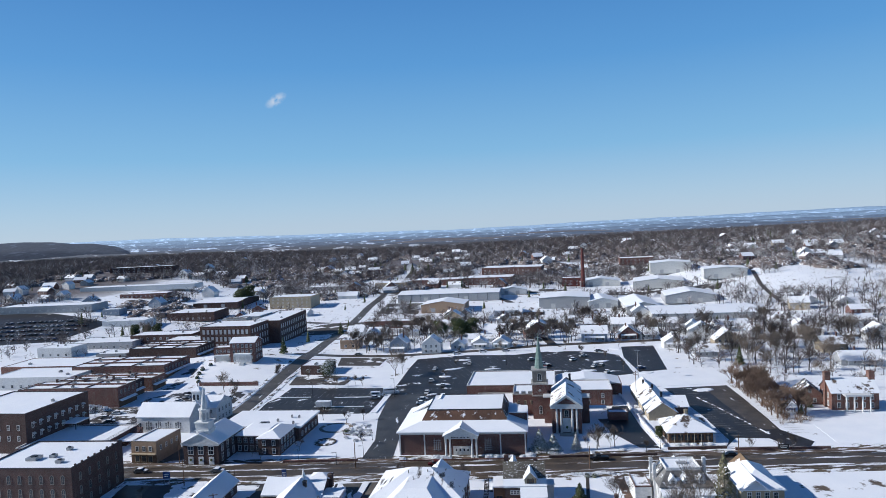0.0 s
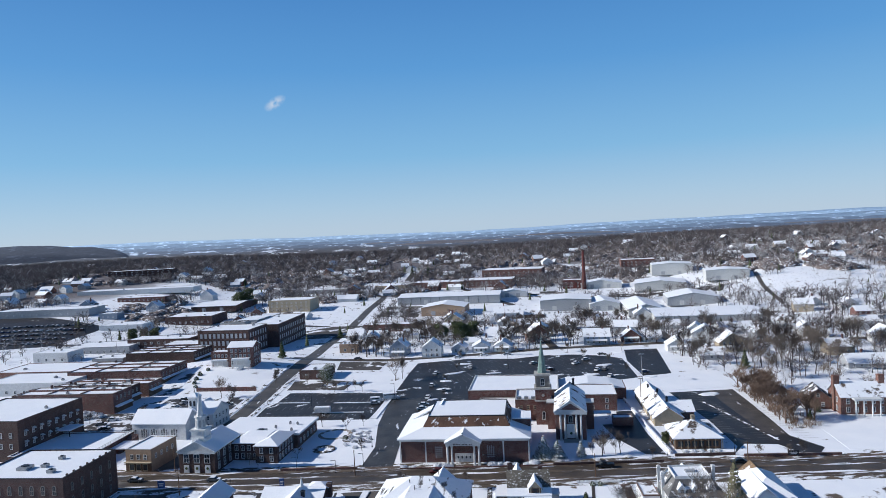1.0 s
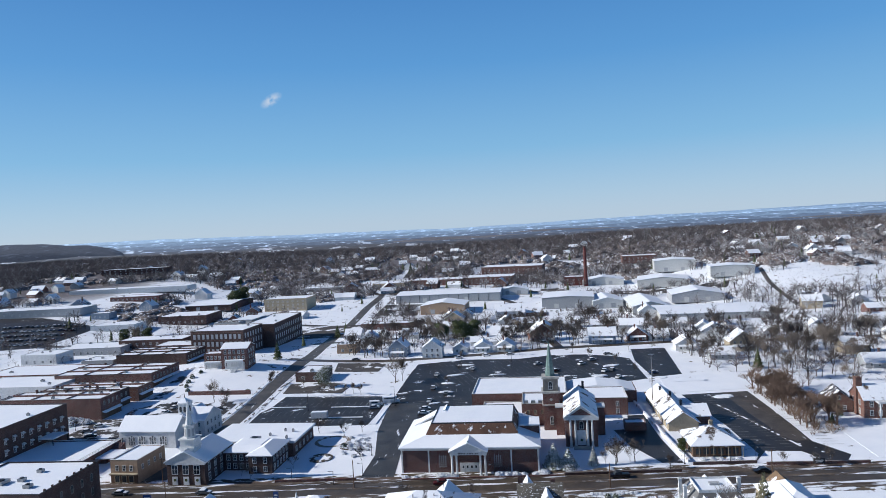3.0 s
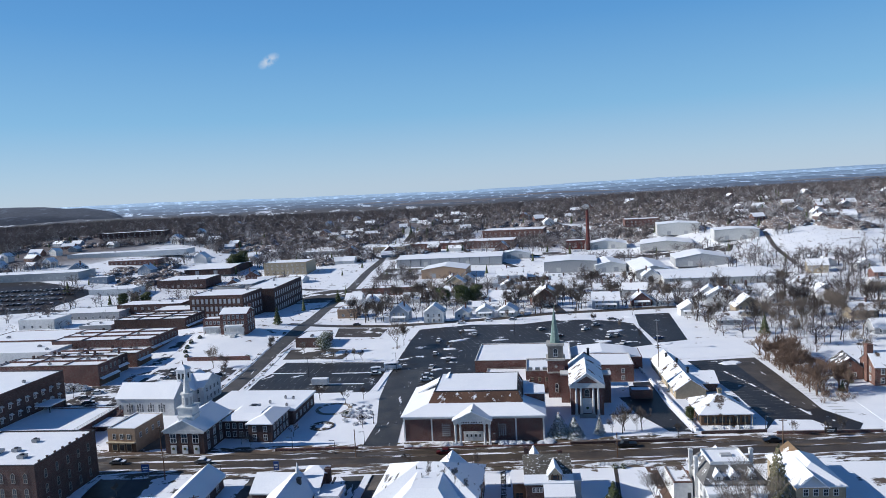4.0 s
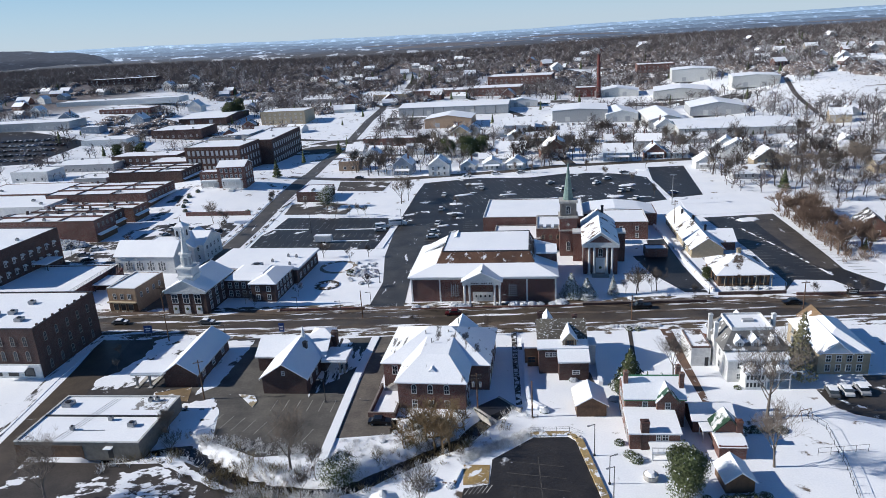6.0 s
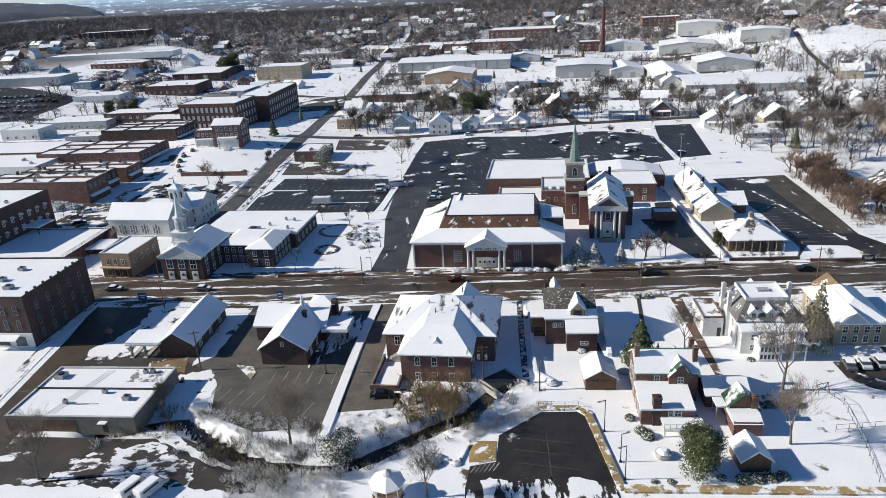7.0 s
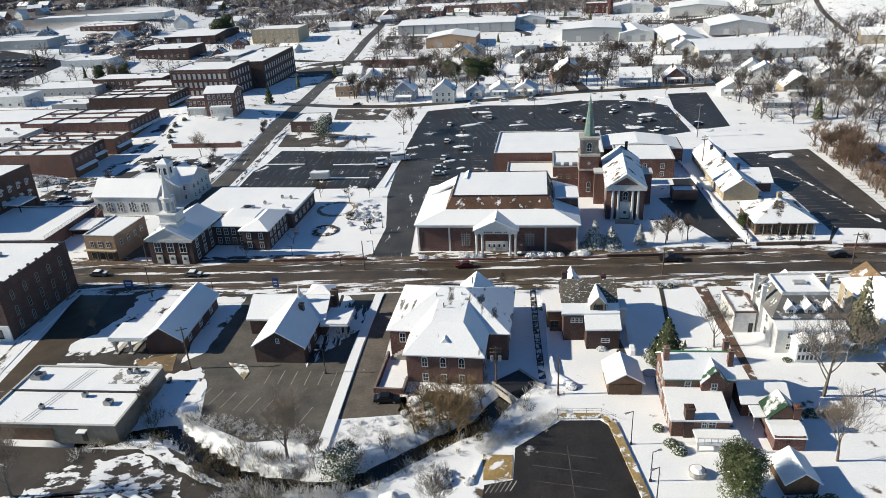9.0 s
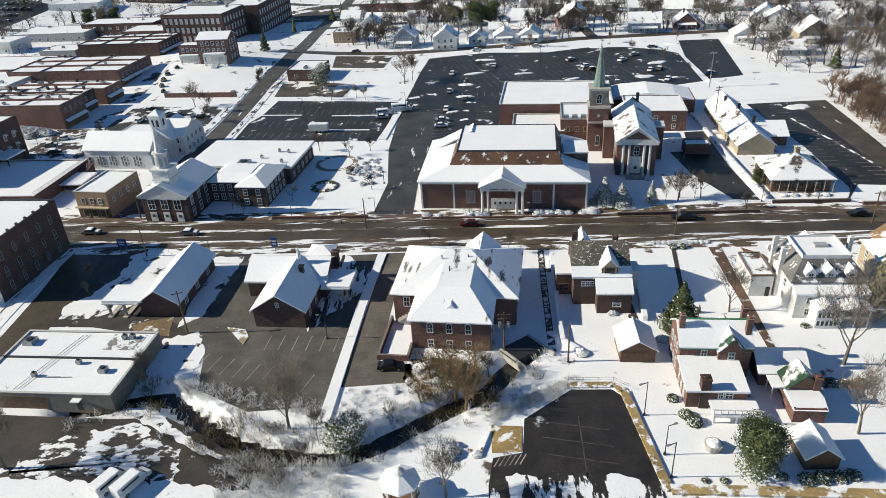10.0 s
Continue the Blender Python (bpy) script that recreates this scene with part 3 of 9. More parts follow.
strip("pavement_north", shifted(MAIN, 7.6), 1.7, snowy("trodden_pavement", (0.12, 0.085, 0.065), 0.60, 0.3, 0.7, (0.4, 1.4, 1)), 0.14, label="brick pavement half covered with trodden snow", category="pavement")
strip("pavement_south", shifted(MAIN, -7.4), 1.5, SLUSH, 0.13, label="pavement half covered with trodden snow", category="pavement")
VERGE = snowy("muddy_verge", (0.10, 0.078, 0.054), 0.52, 0.30, 0.7, (0.6, 1.3, 1), soft=0.02)
strip("trim_verge_south", shifted(MAIN, -9.4), 2.4, VERGE, 0.07, label="muddy verge with ragged snow beside the street", category="verge")
strip("trim_verge_north", shifted(MAIN, 9.6), 2.6, VERGE, 0.07, label="muddy verge with ragged snow beside the street", category="verge")
for d_ in (-4.3, 4.4):
    strip("trim_snow_edge", shifted(MAIN, d_), 0.5, SLUSH, 0.10, label="thin line of ploughed snow along the lane", category="snow bank")
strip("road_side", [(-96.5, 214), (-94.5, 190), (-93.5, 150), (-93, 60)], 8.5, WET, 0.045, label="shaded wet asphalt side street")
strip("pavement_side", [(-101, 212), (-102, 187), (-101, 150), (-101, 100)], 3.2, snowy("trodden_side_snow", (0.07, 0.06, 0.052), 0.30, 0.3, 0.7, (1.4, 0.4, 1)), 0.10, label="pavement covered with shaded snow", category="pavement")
strip("road_court", [(-94.5, 221), (-90.5, 262), (-88.4, 280), (-86.7, 311), (-85.5, 348), (-82, 381), (-80, 414), (-79.5, 503), (-70, 640), (-40, 900)], 7.2, STREET, 0.05, label="wet asphalt street climbing past the old house")
strip("trim_snow_court", [(-83.2, 282), (-81.4, 311), (-80.2, 348), (-76.8, 381)], 1.9, BANKED, 0.14, label="ploughed snow beside the climbing street", category="snow bank", thick=0.25)
strip("trim_snow_court", [(-93.6, 288), (-91.9, 311), (-90.8, 348), (-87.2, 381)], 2.2, BANKED, 0.2, label="ploughed snow beside the climbing street", category="snow bank", thick=0.3)
strip("road_back", [(-90, 404), (-32, 393.5), (25, 398), (54, 404), (125, 404), (190, 392), (330, 380)], 6.5, WET, 0.055, label="wet asphalt back street behind the church lot")
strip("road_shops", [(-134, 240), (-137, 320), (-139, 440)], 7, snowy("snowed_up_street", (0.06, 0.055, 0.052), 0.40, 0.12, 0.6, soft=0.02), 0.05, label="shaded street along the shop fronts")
strip("road_houses", [(62, 404), (60, 470), (58, 620)], 5.5, WET, 0.05, label="narrow wet street between the small houses")
strip("road_hill", [(250, 500), (268, 585), (286, 640)], 3.4, WET, 0.05, label="wet road climbing the snowy hill")
strip("road_rail", [(-60, 705), (60, 672), (200, 628), (235, 610)], 6, snowy("muddy_yard", (0.20, 0.17, 0.14), 0.6, 0.05), 0.06, label="muddy railway yard with patches of snow")

LOT = ASPH
slab("pavement_church_lot", [(-19, 256), (-13.5, 254), (4.6, 252.4), (6.4, 280), (10.5, 311), (38, 312), (60, 290), (70, 292), (73, 318), (87, 322), (91, 366), (85, 374), (72, 382), (57, 385.5), (36, 380), (10, 385.5), (-14, 381), (-17, 380), (-20.5, 357), (-25, 318), (-26.8, 300)], LOT, 0.05, label="large wet asphalt church car park", category="car park")
slab("pavement_east_lot", [(90, 324), (104, 327), (116, 388), (98, 389), (92, 360)], LOT, 0.05, label="dark asphalt car park cleared of snow", category="car park")
slab("pavement_hall_lot", [(-80.8, 281), (-76, 279.5), (-33, 274.8), (-30, 292), (-27.8, 316), (-50.7, 321), (-74.7, 325.5), (-77, 308), (-80, 300)], LOT, 0.05, label="dark asphalt car park behind the hall", category="car park")
slab("road_church_drive", [(-30, 217.5), (-19.5, 218.5), (-18.6, 240), (-16, 266), (-13, 302), (-26.6, 302), (-28.4, 266), (-27, 240)], snowy("salted_drive", (0.060, 0.058, 0.056), 0.80, 0.3, 0.5, (1.4, 0.22, 1), soft=0.02), 0.07, label="wet asphalt drive beside the church", category="road")
slab("pavement_chapel_lot", [(55, 236), (60, 219), (66, 217.8), (66.5, 240), (69, 268), (63, 268), (60, 252), (54, 252)], LOT, 0.06, label="dark asphalt yard beside the chapel", category="car park")
slab("pavement_right_lot", [(86, 215), (90, 222), (92, 250), (91.5, 292), (118, 292), (115.5, 268), (112.5, 244), (110.5, 230), (115, 217), (111, 212), (106, 213), (103, 222), (93, 224)], LOT, 0.06, label="dark asphalt car park by the restaurant", category="car park")
slab("pavement_right_lane", [(110.3, 231), (112.2, 244), (115.2, 268), (117.6, 291.5), (107.5, 291.5), (105.5, 262), (104.4, 236), (106, 231)], snowy("worn_lane_asphalt", (0.080, 0.070, 0.062), 0.82, 0.3, 0.6, (1.4, 0.25, 1), soft=0.02), 0.075, label="worn grey-brown lane beside the parking rows", category="car park")
slab("pavement_bank_lot", [(-67, 178), (-64, 198), (-55.5, 200), (-26.5, 200), (-31, 160), (-31.5, 150), (-44, 149.5), (-54, 155.5), (-56, 166), (-60, 172)], snowy("drained_asphalt", (0.098, 0.092, 0.084), 0.80, 0.09, soft=0.012), 0.04, label="grey asphalt car park round the bank", category="car park")
slab("road_house_drive", [(-25, 200), (-20, 200), (-22.5, 176), (-23.5, 160), (-18, 160), (-17, 155), (-29.6, 154.5)], snowy("drained_drive", (0.13, 0.115, 0.10), 0.82, 0.12, soft=0.012), 0.05, label="grey asphalt drive beside the large brick house", category="road")
slab("road_front_lot", [(-120, 154.5), (-86, 151.5), (-66, 149.2), (-57, 149), (-49, 144), (-40, 137), (-40, 131), (-50, 127), (-120, 135)], snowy("asphalt_with_melting_snow", (0.052, 0.045, 0.041), 0.74, 0.14, 0.6, (0.6, 1.3, 1), soft=0.01), 0.04, label="dark asphalt yard with ragged melting snow", category="car park")
slab("pavement_near_lot", [(0.2, 145), (8.5, 151.3), (15, 150.9), (16.1, 149.4), (17.4, 131.2), (17.6, 112), (-7, 112), (-6.2, 132), (-5.2, 137.2), (-0.8, 138)], snowy("damp_asphalt", (0.033, 0.030, 0.028), 0.73, 0.075, 0.38), 0.06, label="dark asphalt car park with a tan kerb wall", category="car park")
slab("pavement_ramp", [(-5.3, 138.2), (-0.9, 138.2), (-0.3, 143.4), (-5, 143.9)], snowy("tan_paving", (0.30, 0.21, 0.09), 0.66, 0.4), 0.08, label="tan paved landing with slush", category="pavement")
strip("trim_strip_wall", [(-25.6, 200), (-28.4, 178), (-31.2, 146)], 1.9, SNOW, 0.35, label="low wall topped with snow between the car parks", category="wall", thick=0.5)
slab("pavement_brick_walk", [(43.8, 160), (45.1, 159.9), (48.6, 196.2), (45.9, 196.5)], snowy("brick_walk", (0.12, 0.075, 0.055), 0.7, 0.25), 0.05, label="brown brick garden walk", category="pavement")
slab("pavement_brick_court", [(52, 184), (57, 186.5), (56, 191.5), (52.5, 195)], snowy("brick_court", (0.20, 0.085, 0.055), 0.72, 0.25), 0.05, label="red brick courtyard", category="pavement")
strip("pavement_garden_path", [(38.9, 199), (35.2, 180)], 0.9, snowy("dark_path", (0.06, 0.05, 0.045), 0.75, 0.3), 0.05, label="narrow dark garden path", category="pavement")
slab("ground_park_shade", [(-55, 222.5), (-28.5, 219.5), (-25.5, 238), (-26.5, 268), (-33, 275), (-55, 276)], SNOW, 0.035, label="snow-covered church garden", category="lawn")
slab("ground_chapel_green", [(88, 296), (128, 296), (132, 314), (92, 322)], SNOW, 0.06, label="smooth snow-covered green", category="lawn")
slab("ground_mansion_lawn", [(121, 214), (170, 206), (172, 246), (137, 249), (128, 262)], SNOW, 0.05, label="smooth snow-covered mansion lawn", category="lawn")


def lines(name, lot_label, x, y, ang, n, pitch, length, gap=0.0, mat=None):
    """A row of painted stall lines."""
    vs, fs = [], []
    a = radians(ang)
    c, s = math.cos(a), math.sin(a)
    for i in range(n):
        px = i * pitch
        q = [(px - 0.09, 0), (px + 0.09, 0), (px + 0.09 + gap, length), (px - 0.09 + gap, length)]
        k = len(vs)
        vs += [(x + u * c - v * s, y + u * s + v * c, gz(x, y) + 0.075) for u, v in q]
        fs.append((k, k + 1, k + 2, k + 3))
    return tagged(mesh_ob(name, vs, fs, [mat or LINE]), lot_label, "painted lines", kind="structure")


STALLS = "faded white parking stall lines"
for y0, n, x0 in ((283.5, 16, -77), (295.5, 17, -77), (308, 17, -74), (319, 15, -72)):
    lines("trim_stalls", STALLS, x0, y0, -7, n, 2.7, 5.2)
for y0, x0, n in ((318, -4, 12), (330, -6, 25), (342, -6, 32), (356, -6, 33), (370, -4, 30)):
    lines("trim_stalls", STALLS, x0, y0, -3, n, 2.8, 9.0 if y0 > 320 else 5, -2.6 if y0 > 320 else 0)
for y0 in (332, 346, 360, 374):
    lines("trim_stalls", STALLS, 98 + (y0 - 332) * 0.2, y0, 100, 5, 2.7, 5.2)
for k in range(4):
    lines("trim_stalls", STALLS, (90, 95, 103, 116)[k] + 2, 226, 93, 23, 2.75, 4.8, 0.8)
lines("trim_stalls", STALLS, -56.5, 161, -20, 9, 2.7, 4.8)
lines("trim_stalls", STALLS, -45, 166, -7, 6, 2.6, 4.5)
lines("trim_stalls", STALLS, -10, 262, 90, 16, 2.8, 5.0)
lines("trim_stalls", STALLS, 4.5, 268, 90, 14, 2.8, 4.6)
FAINT = plain("worn_road_paint", (0.065, 0.06, 0.056), 0.8, 0.5, 0.4)
for k in range(3):
    lines("trim_stalls", STALLS, 12.6, 135.0 + 3.4 * k, 76, 1, 2.7, 10.5, mat=FAINT)
lines("trim_stalls", STALLS, 7.6, 132, -4, 1, 2.7, 13, mat=FAINT)
slab("pavement_near_snow", [(-6.8, 112.5), (17.3, 112.5), (17.1, 130.6), (13, 133), (8, 133.6), (3, 132.8), (-2, 134.2), (-5.9, 133)], snowy("streaky_snow_on_asphalt", (0.033, 0.030, 0.028), 0.47, 0.28, 0.6, (1.6, 0.5, 1), soft=0.012), 0.075, label="streaks of ploughed snow on dark asphalt", category="car park", ragged=0.8)
FORE = snowy("forecourt_asphalt", (0.055, 0.049, 0.046), 0.76, 0.12, 0.6, soft=0.012)
RAG = snowy("ragged_snow", (0.055, 0.049, 0.045), 0.36, 0.20, 0.6, (1.0, 0.6, 1), soft=0.02)
slab("pavement_forecourt", [(-91.5, 177), (-81, 176), (-66, 171.5), (-64, 166), (-57, 166), (-56, 203), (-72.5, 205), (-78, 211), (-91.5, 211)], FORE, 0.03, label="dark asphalt forecourt beside the drive-through bank", category="pavement")
slab("ground_island", [(-90.2, 179.6), (-82.6, 179.2), (-76.3, 182), (-73.5, 190), (-72.2, 204.5), (-78, 209.5), (-84.5, 205), (-83.5, 196), (-87, 188), (-90.6, 184)], snowy("island_ragged_snow", (0.055, 0.049, 0.045), 0.35, 0.30, 0.6, (0.8, 0.6, 1), soft=0.02), 0.10, label="snowy planting island with dark gaps", category="verge", ragged=0.8)
slab("ground_annexe_snow", [(-63.6, 174.5), (-60, 178), (-57.2, 201.5), (-64.5, 202.5), (-64.6, 190)], RAG, 0.09, label="strip of shaded snow beside the long bank", category="verge", ragged=0.5)
YARD_RAG = snowy("yard_ragged_snow", (0.052, 0.045, 0.041), 0.47, 0.24, 0.6, (0.8, 1.2, 1), soft=0.015)
slab("ground_yard_snow", [(-77, 144), (-70, 146), (-60.5, 148), (-57, 143.5), (-52, 141.4), (-51, 135.2), (-60, 136.4), (-77, 137.5)], YARD_RAG, 0.07, label="ragged sheet of melting snow on the dark yard", category="snow patch", ragged=1.3)
slab("ground_yard_edge", [(-120, 141), (-77.6, 137.4), (-60, 135.9), (-47, 134.4), (-38, 132.6), (-40, 127), (-120, 133)], snowy("yard_edge_snow", (0.052, 0.045, 0.041), 0.20, 0.2, 0.6), 0.085, label="snow along the lower edge of the yard", category="snow patch", ragged=0.9)
slab("ground_creek_verge", [(-65, 151.6), (-60.5, 151.8), (-56.4, 148.0), (-49.6, 142.2), (-41, 138.4), (-38.6, 137.2), (-43, 138.9), (-50, 140.9), (-55.5, 145), (-61.5, 148.6)], snowy("creek_verge_snow", (0.06, 0.05, 0.04), 0.22, 0.5, 0.6, soft=0.02), 0.10, label="strip of snow on the creek bank", category="snow patch", ragged=0.7)
slab("ground_leaf_bed", [(-19, 161.4), (-9.8, 160.6), (-9.4, 153.2), (-14, 151.4), (-18.6, 152.6)], snowy("leaf_litter_bed", (0.15, 0.095, 0.045), 0.50, 0.5, 0.9), 0.05, label="brown leafy bed with snow beside the brick house", category="garden bed", ragged=0.6)
for k in range(6):
    lines("trim_hatch", "white painted hatching before the landing", -5.2 + 0.75 * k, 135.5 + 0.05 * k, -30, 1, 1, 2.3)
slab("pavement_tan_pad", [(-73.6, 176.3), (-65.8, 178.4), (-64.6, 171.8), (-71.5, 173)], snowy("tan_pad", (0.21, 0.15, 0.085), 0.74, 0.3), 0.07, label="tan concrete pad before the long bank", category="pavement")
slab("ground_lot_corner", [(-64.7, 170.9), (-59.2, 172.3), (-56.2, 166.8), (-55.9, 160.2), (-59.7, 158.9), (-65, 162.5)], snowy("corner_snow", (0.06, 0.052, 0.046), 0.24, 0.3, soft=0.02), 0.10, label="snow in the corner of the bank car park", category="verge", ragged=0.9)
slab("pavement_island", [(-53.9, 173.8), (-50, 172.6), (-48.8, 170.1), (-49.3, 167.8)], snowy("island_snow", (0.30, 0.25, 0.16), 0.42, 0.5), 0.16, label="triangular kerbed island with snow", category="kerb island")
slab("ground_bank_snow", [(-37.5, 170.6), (-38.5, 178), (-36.9, 200), (-33, 200), (-27.8, 192), (-29.2, 183.6), (-34.7, 176)], snowy("ploughed_streaks", (0.055, 0.049, 0.046), 0.44, 0.30, 0.6, (1.9, 0.35, 1), soft=0.02), 0.08, label="shaded streaks of ploughed snow beside the bank", category="verge", ragged=0.9)
slab("pavement_court_strip", [(-119, 303), (-95.5, 299.5), (-94.5, 318), (-119.5, 324)], snowy("court_asphalt", (0.05, 0.045, 0.042), 0.70, 0.10, 0.6, soft=0.012), 0.07, label="dark asphalt court with patchy snow", category="car park")
slab("pavement_chapel_yard", [(-150, 268), (-131, 266), (-124, 284), (-127, 302), (-150, 304)], snowy("trodden_yard", (0.06, 0.052, 0.046), 0.50, 0.16, 0.6, soft=0.02), 0.05, label="trodden yard with patchy snow beside the white church", category="yard", ragged=0.8)
slab("pavement_drive_stub", [(22.5, 174.1), (24.2, 175.6), (24.2, 168.8), (22.5, 168.5)], FORE, 0.05, label="short dark garage drive", category="pavement")
slab("pavement_parish_lot", [(-133, 292), (-100, 288), (-97, 322), (-131, 328)], snowy("lot_half_snow", (0.05, 0.045, 0.042), 0.55, 0.10, 0.6, soft=0.012), 0.05, label="small car park with patchy snow beside the white church", category="car park")
slab("pavement_mansion_yard", [(78, 150), (110, 146), (112, 166), (80, 168)], snowy("damp_yard", (0.05, 0.045, 0.042), 0.60, 0.09, 0.6, soft=0.012), 0.05, label="dark yard with patchy snow beside the cream house", category="yard")
lines("trim_crosswalk", "white painted crosswalk stripes", -103, 214.5, 80, 9, 1.0, 2.4)

# ---- south side of the main street ----
e, r = flat_building(-104.5, 186.8, 28, 24, -7, 12.3, BRICK_D, "three-storey dark brick commercial block with arched windows", "building", which="FR", rows=(4.6, 8.4), front=8, win=(0.9, 1.9), style="arch", units=3, cap=DARK, frame_mat=STONE)
windows(e, "R", r, 5, (1.2, 4.6, 8.4), 0.75, 1.7, STONE, "arch", pad=1.5)
bm = bmesh.new()
box(bm, r[0], r[1], r[2] - 0.25, r[2], -0.5, 3.7)
part("shopfront", bm, WHITE, e, "white painted shopfront")
windows(e, "F", (r[0], r[1], r[2] - 0.25, r[3]), 6, (0.7,), 2.4, 2.0, DARK, "plain")
bm = bmesh.new()
prism(bm, [(2, r[2] - 0.25, 3.1), (2, r[2] - 2.2, 2.6), (2, r[2] - 2.2, 2.75), (2, r[2] - 0.25, 3.4)], 9, "x")
part("awning", bm, ROOF_F, e, "snowy shop awning")
for i in range(8):
    bm = bmesh.new()
    box(bm, r[1] - 0.5, r[1] - 0.1, r[2] + 2 + i * 2.9, r[2] + 2.5 + i * 2.9, 12.8, 13.35)
    part("parapet_post", bm, BRICK_D, e)
ux = e.matrix_basis @ Vector((-3, -4, 12.6))
roof_unit(ux.x, ux.y, ux.z, -7, 3.2, "large grey rooftop cooling unit on a steel frame")

e, r = flat_building(-66.3, 151.2, 25.5, 17.4, -6, 2.95, plain("stained_grey_stucco", (0.20, 0.18, 0.155), 0.85, 0.2), "low grey commercial building with a snow-covered flat roof", "building", which="FR", lip=0.35, cap=METALW)
bm = bmesh.new()
box(bm, r[0], r[1] - 11.5, r[2] - 0.04, r[2], -0.3, 2.6)
part("cladding", bm, BROWN, e, "dark brown wall cladding")
bm = bmesh.new()
box(bm, r[0], r[1] - 0.3, 0.6, 0.9, 2.95, 3.45)
part("fire_wall", bm, DARK, e, "dark ridge across the roof")
bm = bmesh.new()
box(bm, 6.0, 7.6, r[2] - 1.0, r[2], 2.35, 2.5)
part("door_hood", bm, SNOW, e, "small snowy door hood")
bm = bmesh.new()
box(bm, 6.3, 7.3, r[2] - 0.06, r[2], 0, 2.1)
part("door", bm, DARK, e)
for px, py, s in ((8.2, -2.6, 1.3), (2.6, -0.6, 0.8), (-3.4, -4.2, 0.7), (7.2, 6.8, 0.8), (8.6, 7.0, 0.8), (-10.2, 5.0, 2.0)):
    m = e.matrix_basis @ Vector((px, py, 3.08))
    roof_unit(m.x, m.y, m.z, -6, s)
for px, x1 in ((-3.0, 1.4), (-1.0, 3.4)):
    vs, fs = [], []
    tube(vs, fs, Vector((px, -4.6, 3.22)), Vector((x1, -4.3, 3.22)), 0.07, 0.07, 5)
    mesh_ob("roof_pipe", vs, fs, [STEEL], e)
for k in range(3):
    vs, fs = [], []
    tube(vs, fs, Vector((-5.0 + 0.7 * k, r[2] + 1, 3.16)), Vector((-1.4 + 0.7 * k, r[3] - 1, 3.16)), 0.035, 0.035, 4)
    mesh_ob("cable", vs, fs, [STEEL], e)
bm = bmesh.new()
box(bm, 4.6, 11.0, 3.4, 8.0, 3.10, 3.155)
part("slush_patch", bm, snowy("thin_roof_slush", (0.24, 0.23, 0.22), 0.52, 0.5), e, "thin grey slush on the roof")

e, r = gable_house(-72, 178.9, 7.6, 19, -5, 3.6, 6.2, "y", BRICK_D, "long dark brick drive-through bank with a snowy gable roof", "building", "bank_annexe", trim=WHITE, over=0.6)
bm = bmesh.new()
box(bm, r[0] - 7.6, r[0] + 0.6, r[2] - 0.4, r[2] + 5.8, 3.5, 4.0)
part("canopy", bm, [SNOW], e, "flat drive-through canopy deep in snow")
bm = bmesh.new()
box(bm, r[0] - 7.7, r[0] - 0.1, r[2] - 0.5, r[2] + 5.9, 3.2, 3.5)
part("canopy_fascia", bm, WHITE, e)
for px in (-6.8, -3.6):
    for py in (0.2, 5.0):
        bm = bmesh.new()
        box(bm, r[0] + px - 0.2, r[0] + px + 0.2, r[2] + py - 0.2, r[2] + py + 0.2, 0, 3.2)
        part("post", bm, CONC, e)
    bm = bmesh.new()
    box(bm, r[0] + px - 0.5, r[0] + px + 0.5, r[2] - 0.6, r[2] + 5.6, -0.3, 0.25)
    part("island", bm, CONC, e)
windows(e, "R", r, 3, (1.0,), 1.2, 1.2)

e, r = gable_house(-48.2, 173.6, 10, 15, -7, 4, 7.2, "y", BRICK_D, "dark brick bank with snowy crossing gable roofs", "building", "bank_building", trim=WHITE, over=0.5)
cross = (-10, 6.2, 3, 13)
gable_walls(e, cross, 4, 6.6, "x", BRICK_D)
gable_roof(e, cross, 4, 6.6, "x", ROOF_F, 0.5, trim=WHITE)
bm = bmesh.new()
box(bm, 5.8, 11.6, 1.5, 8.2, 3.3, 3.75)
part("canopy", bm, SNOW, e, "drive-through canopy deep in snow")
bm = bmesh.new()
box(bm, 5.7, 11.7, 1.4, 8.3, 3.0, 3.3)
part("canopy_fascia", bm, WHITE, e)
for px in (9.8, 10.8):
    bm = bmesh.new()
    box(bm, px - 0.22, px + 0.22, 2.0, 2.45, -0.2, 3.0)
    part("post", bm, CONC, e)
bm = bmesh.new()
box(bm, 0, 5.0, 13, 17, -0.3, 4.4)
part("porch", bm, WHITE, e, "white entrance porch")
hip_roof(e, (0, 5, 13, 17), 4.4, 5.6, ROOF_F, 0.4)
chimney(e, 1.9, 3, 5, 7.6, DARK, 0.9)
chimney(e, 6.6, 11, 3, 6.6, BRICK_D, 1.3)
bm = bmesh.new()
cyl(bm, 0.4, 6.5, 6.5, 8.3, 0.5, 0.45, 8)
cyl(bm, 0.4, 6.5, 8.3, 10.0, 0.4, 0.03, 8)
part("cupola", bm, WHITE, e, "small white roof cupola")
window(e, 0, -7.5, 4.6, "F", 0.5, 0.9)
windows(e, "R", r, 3, (1.0,), 0.9, 1.6)

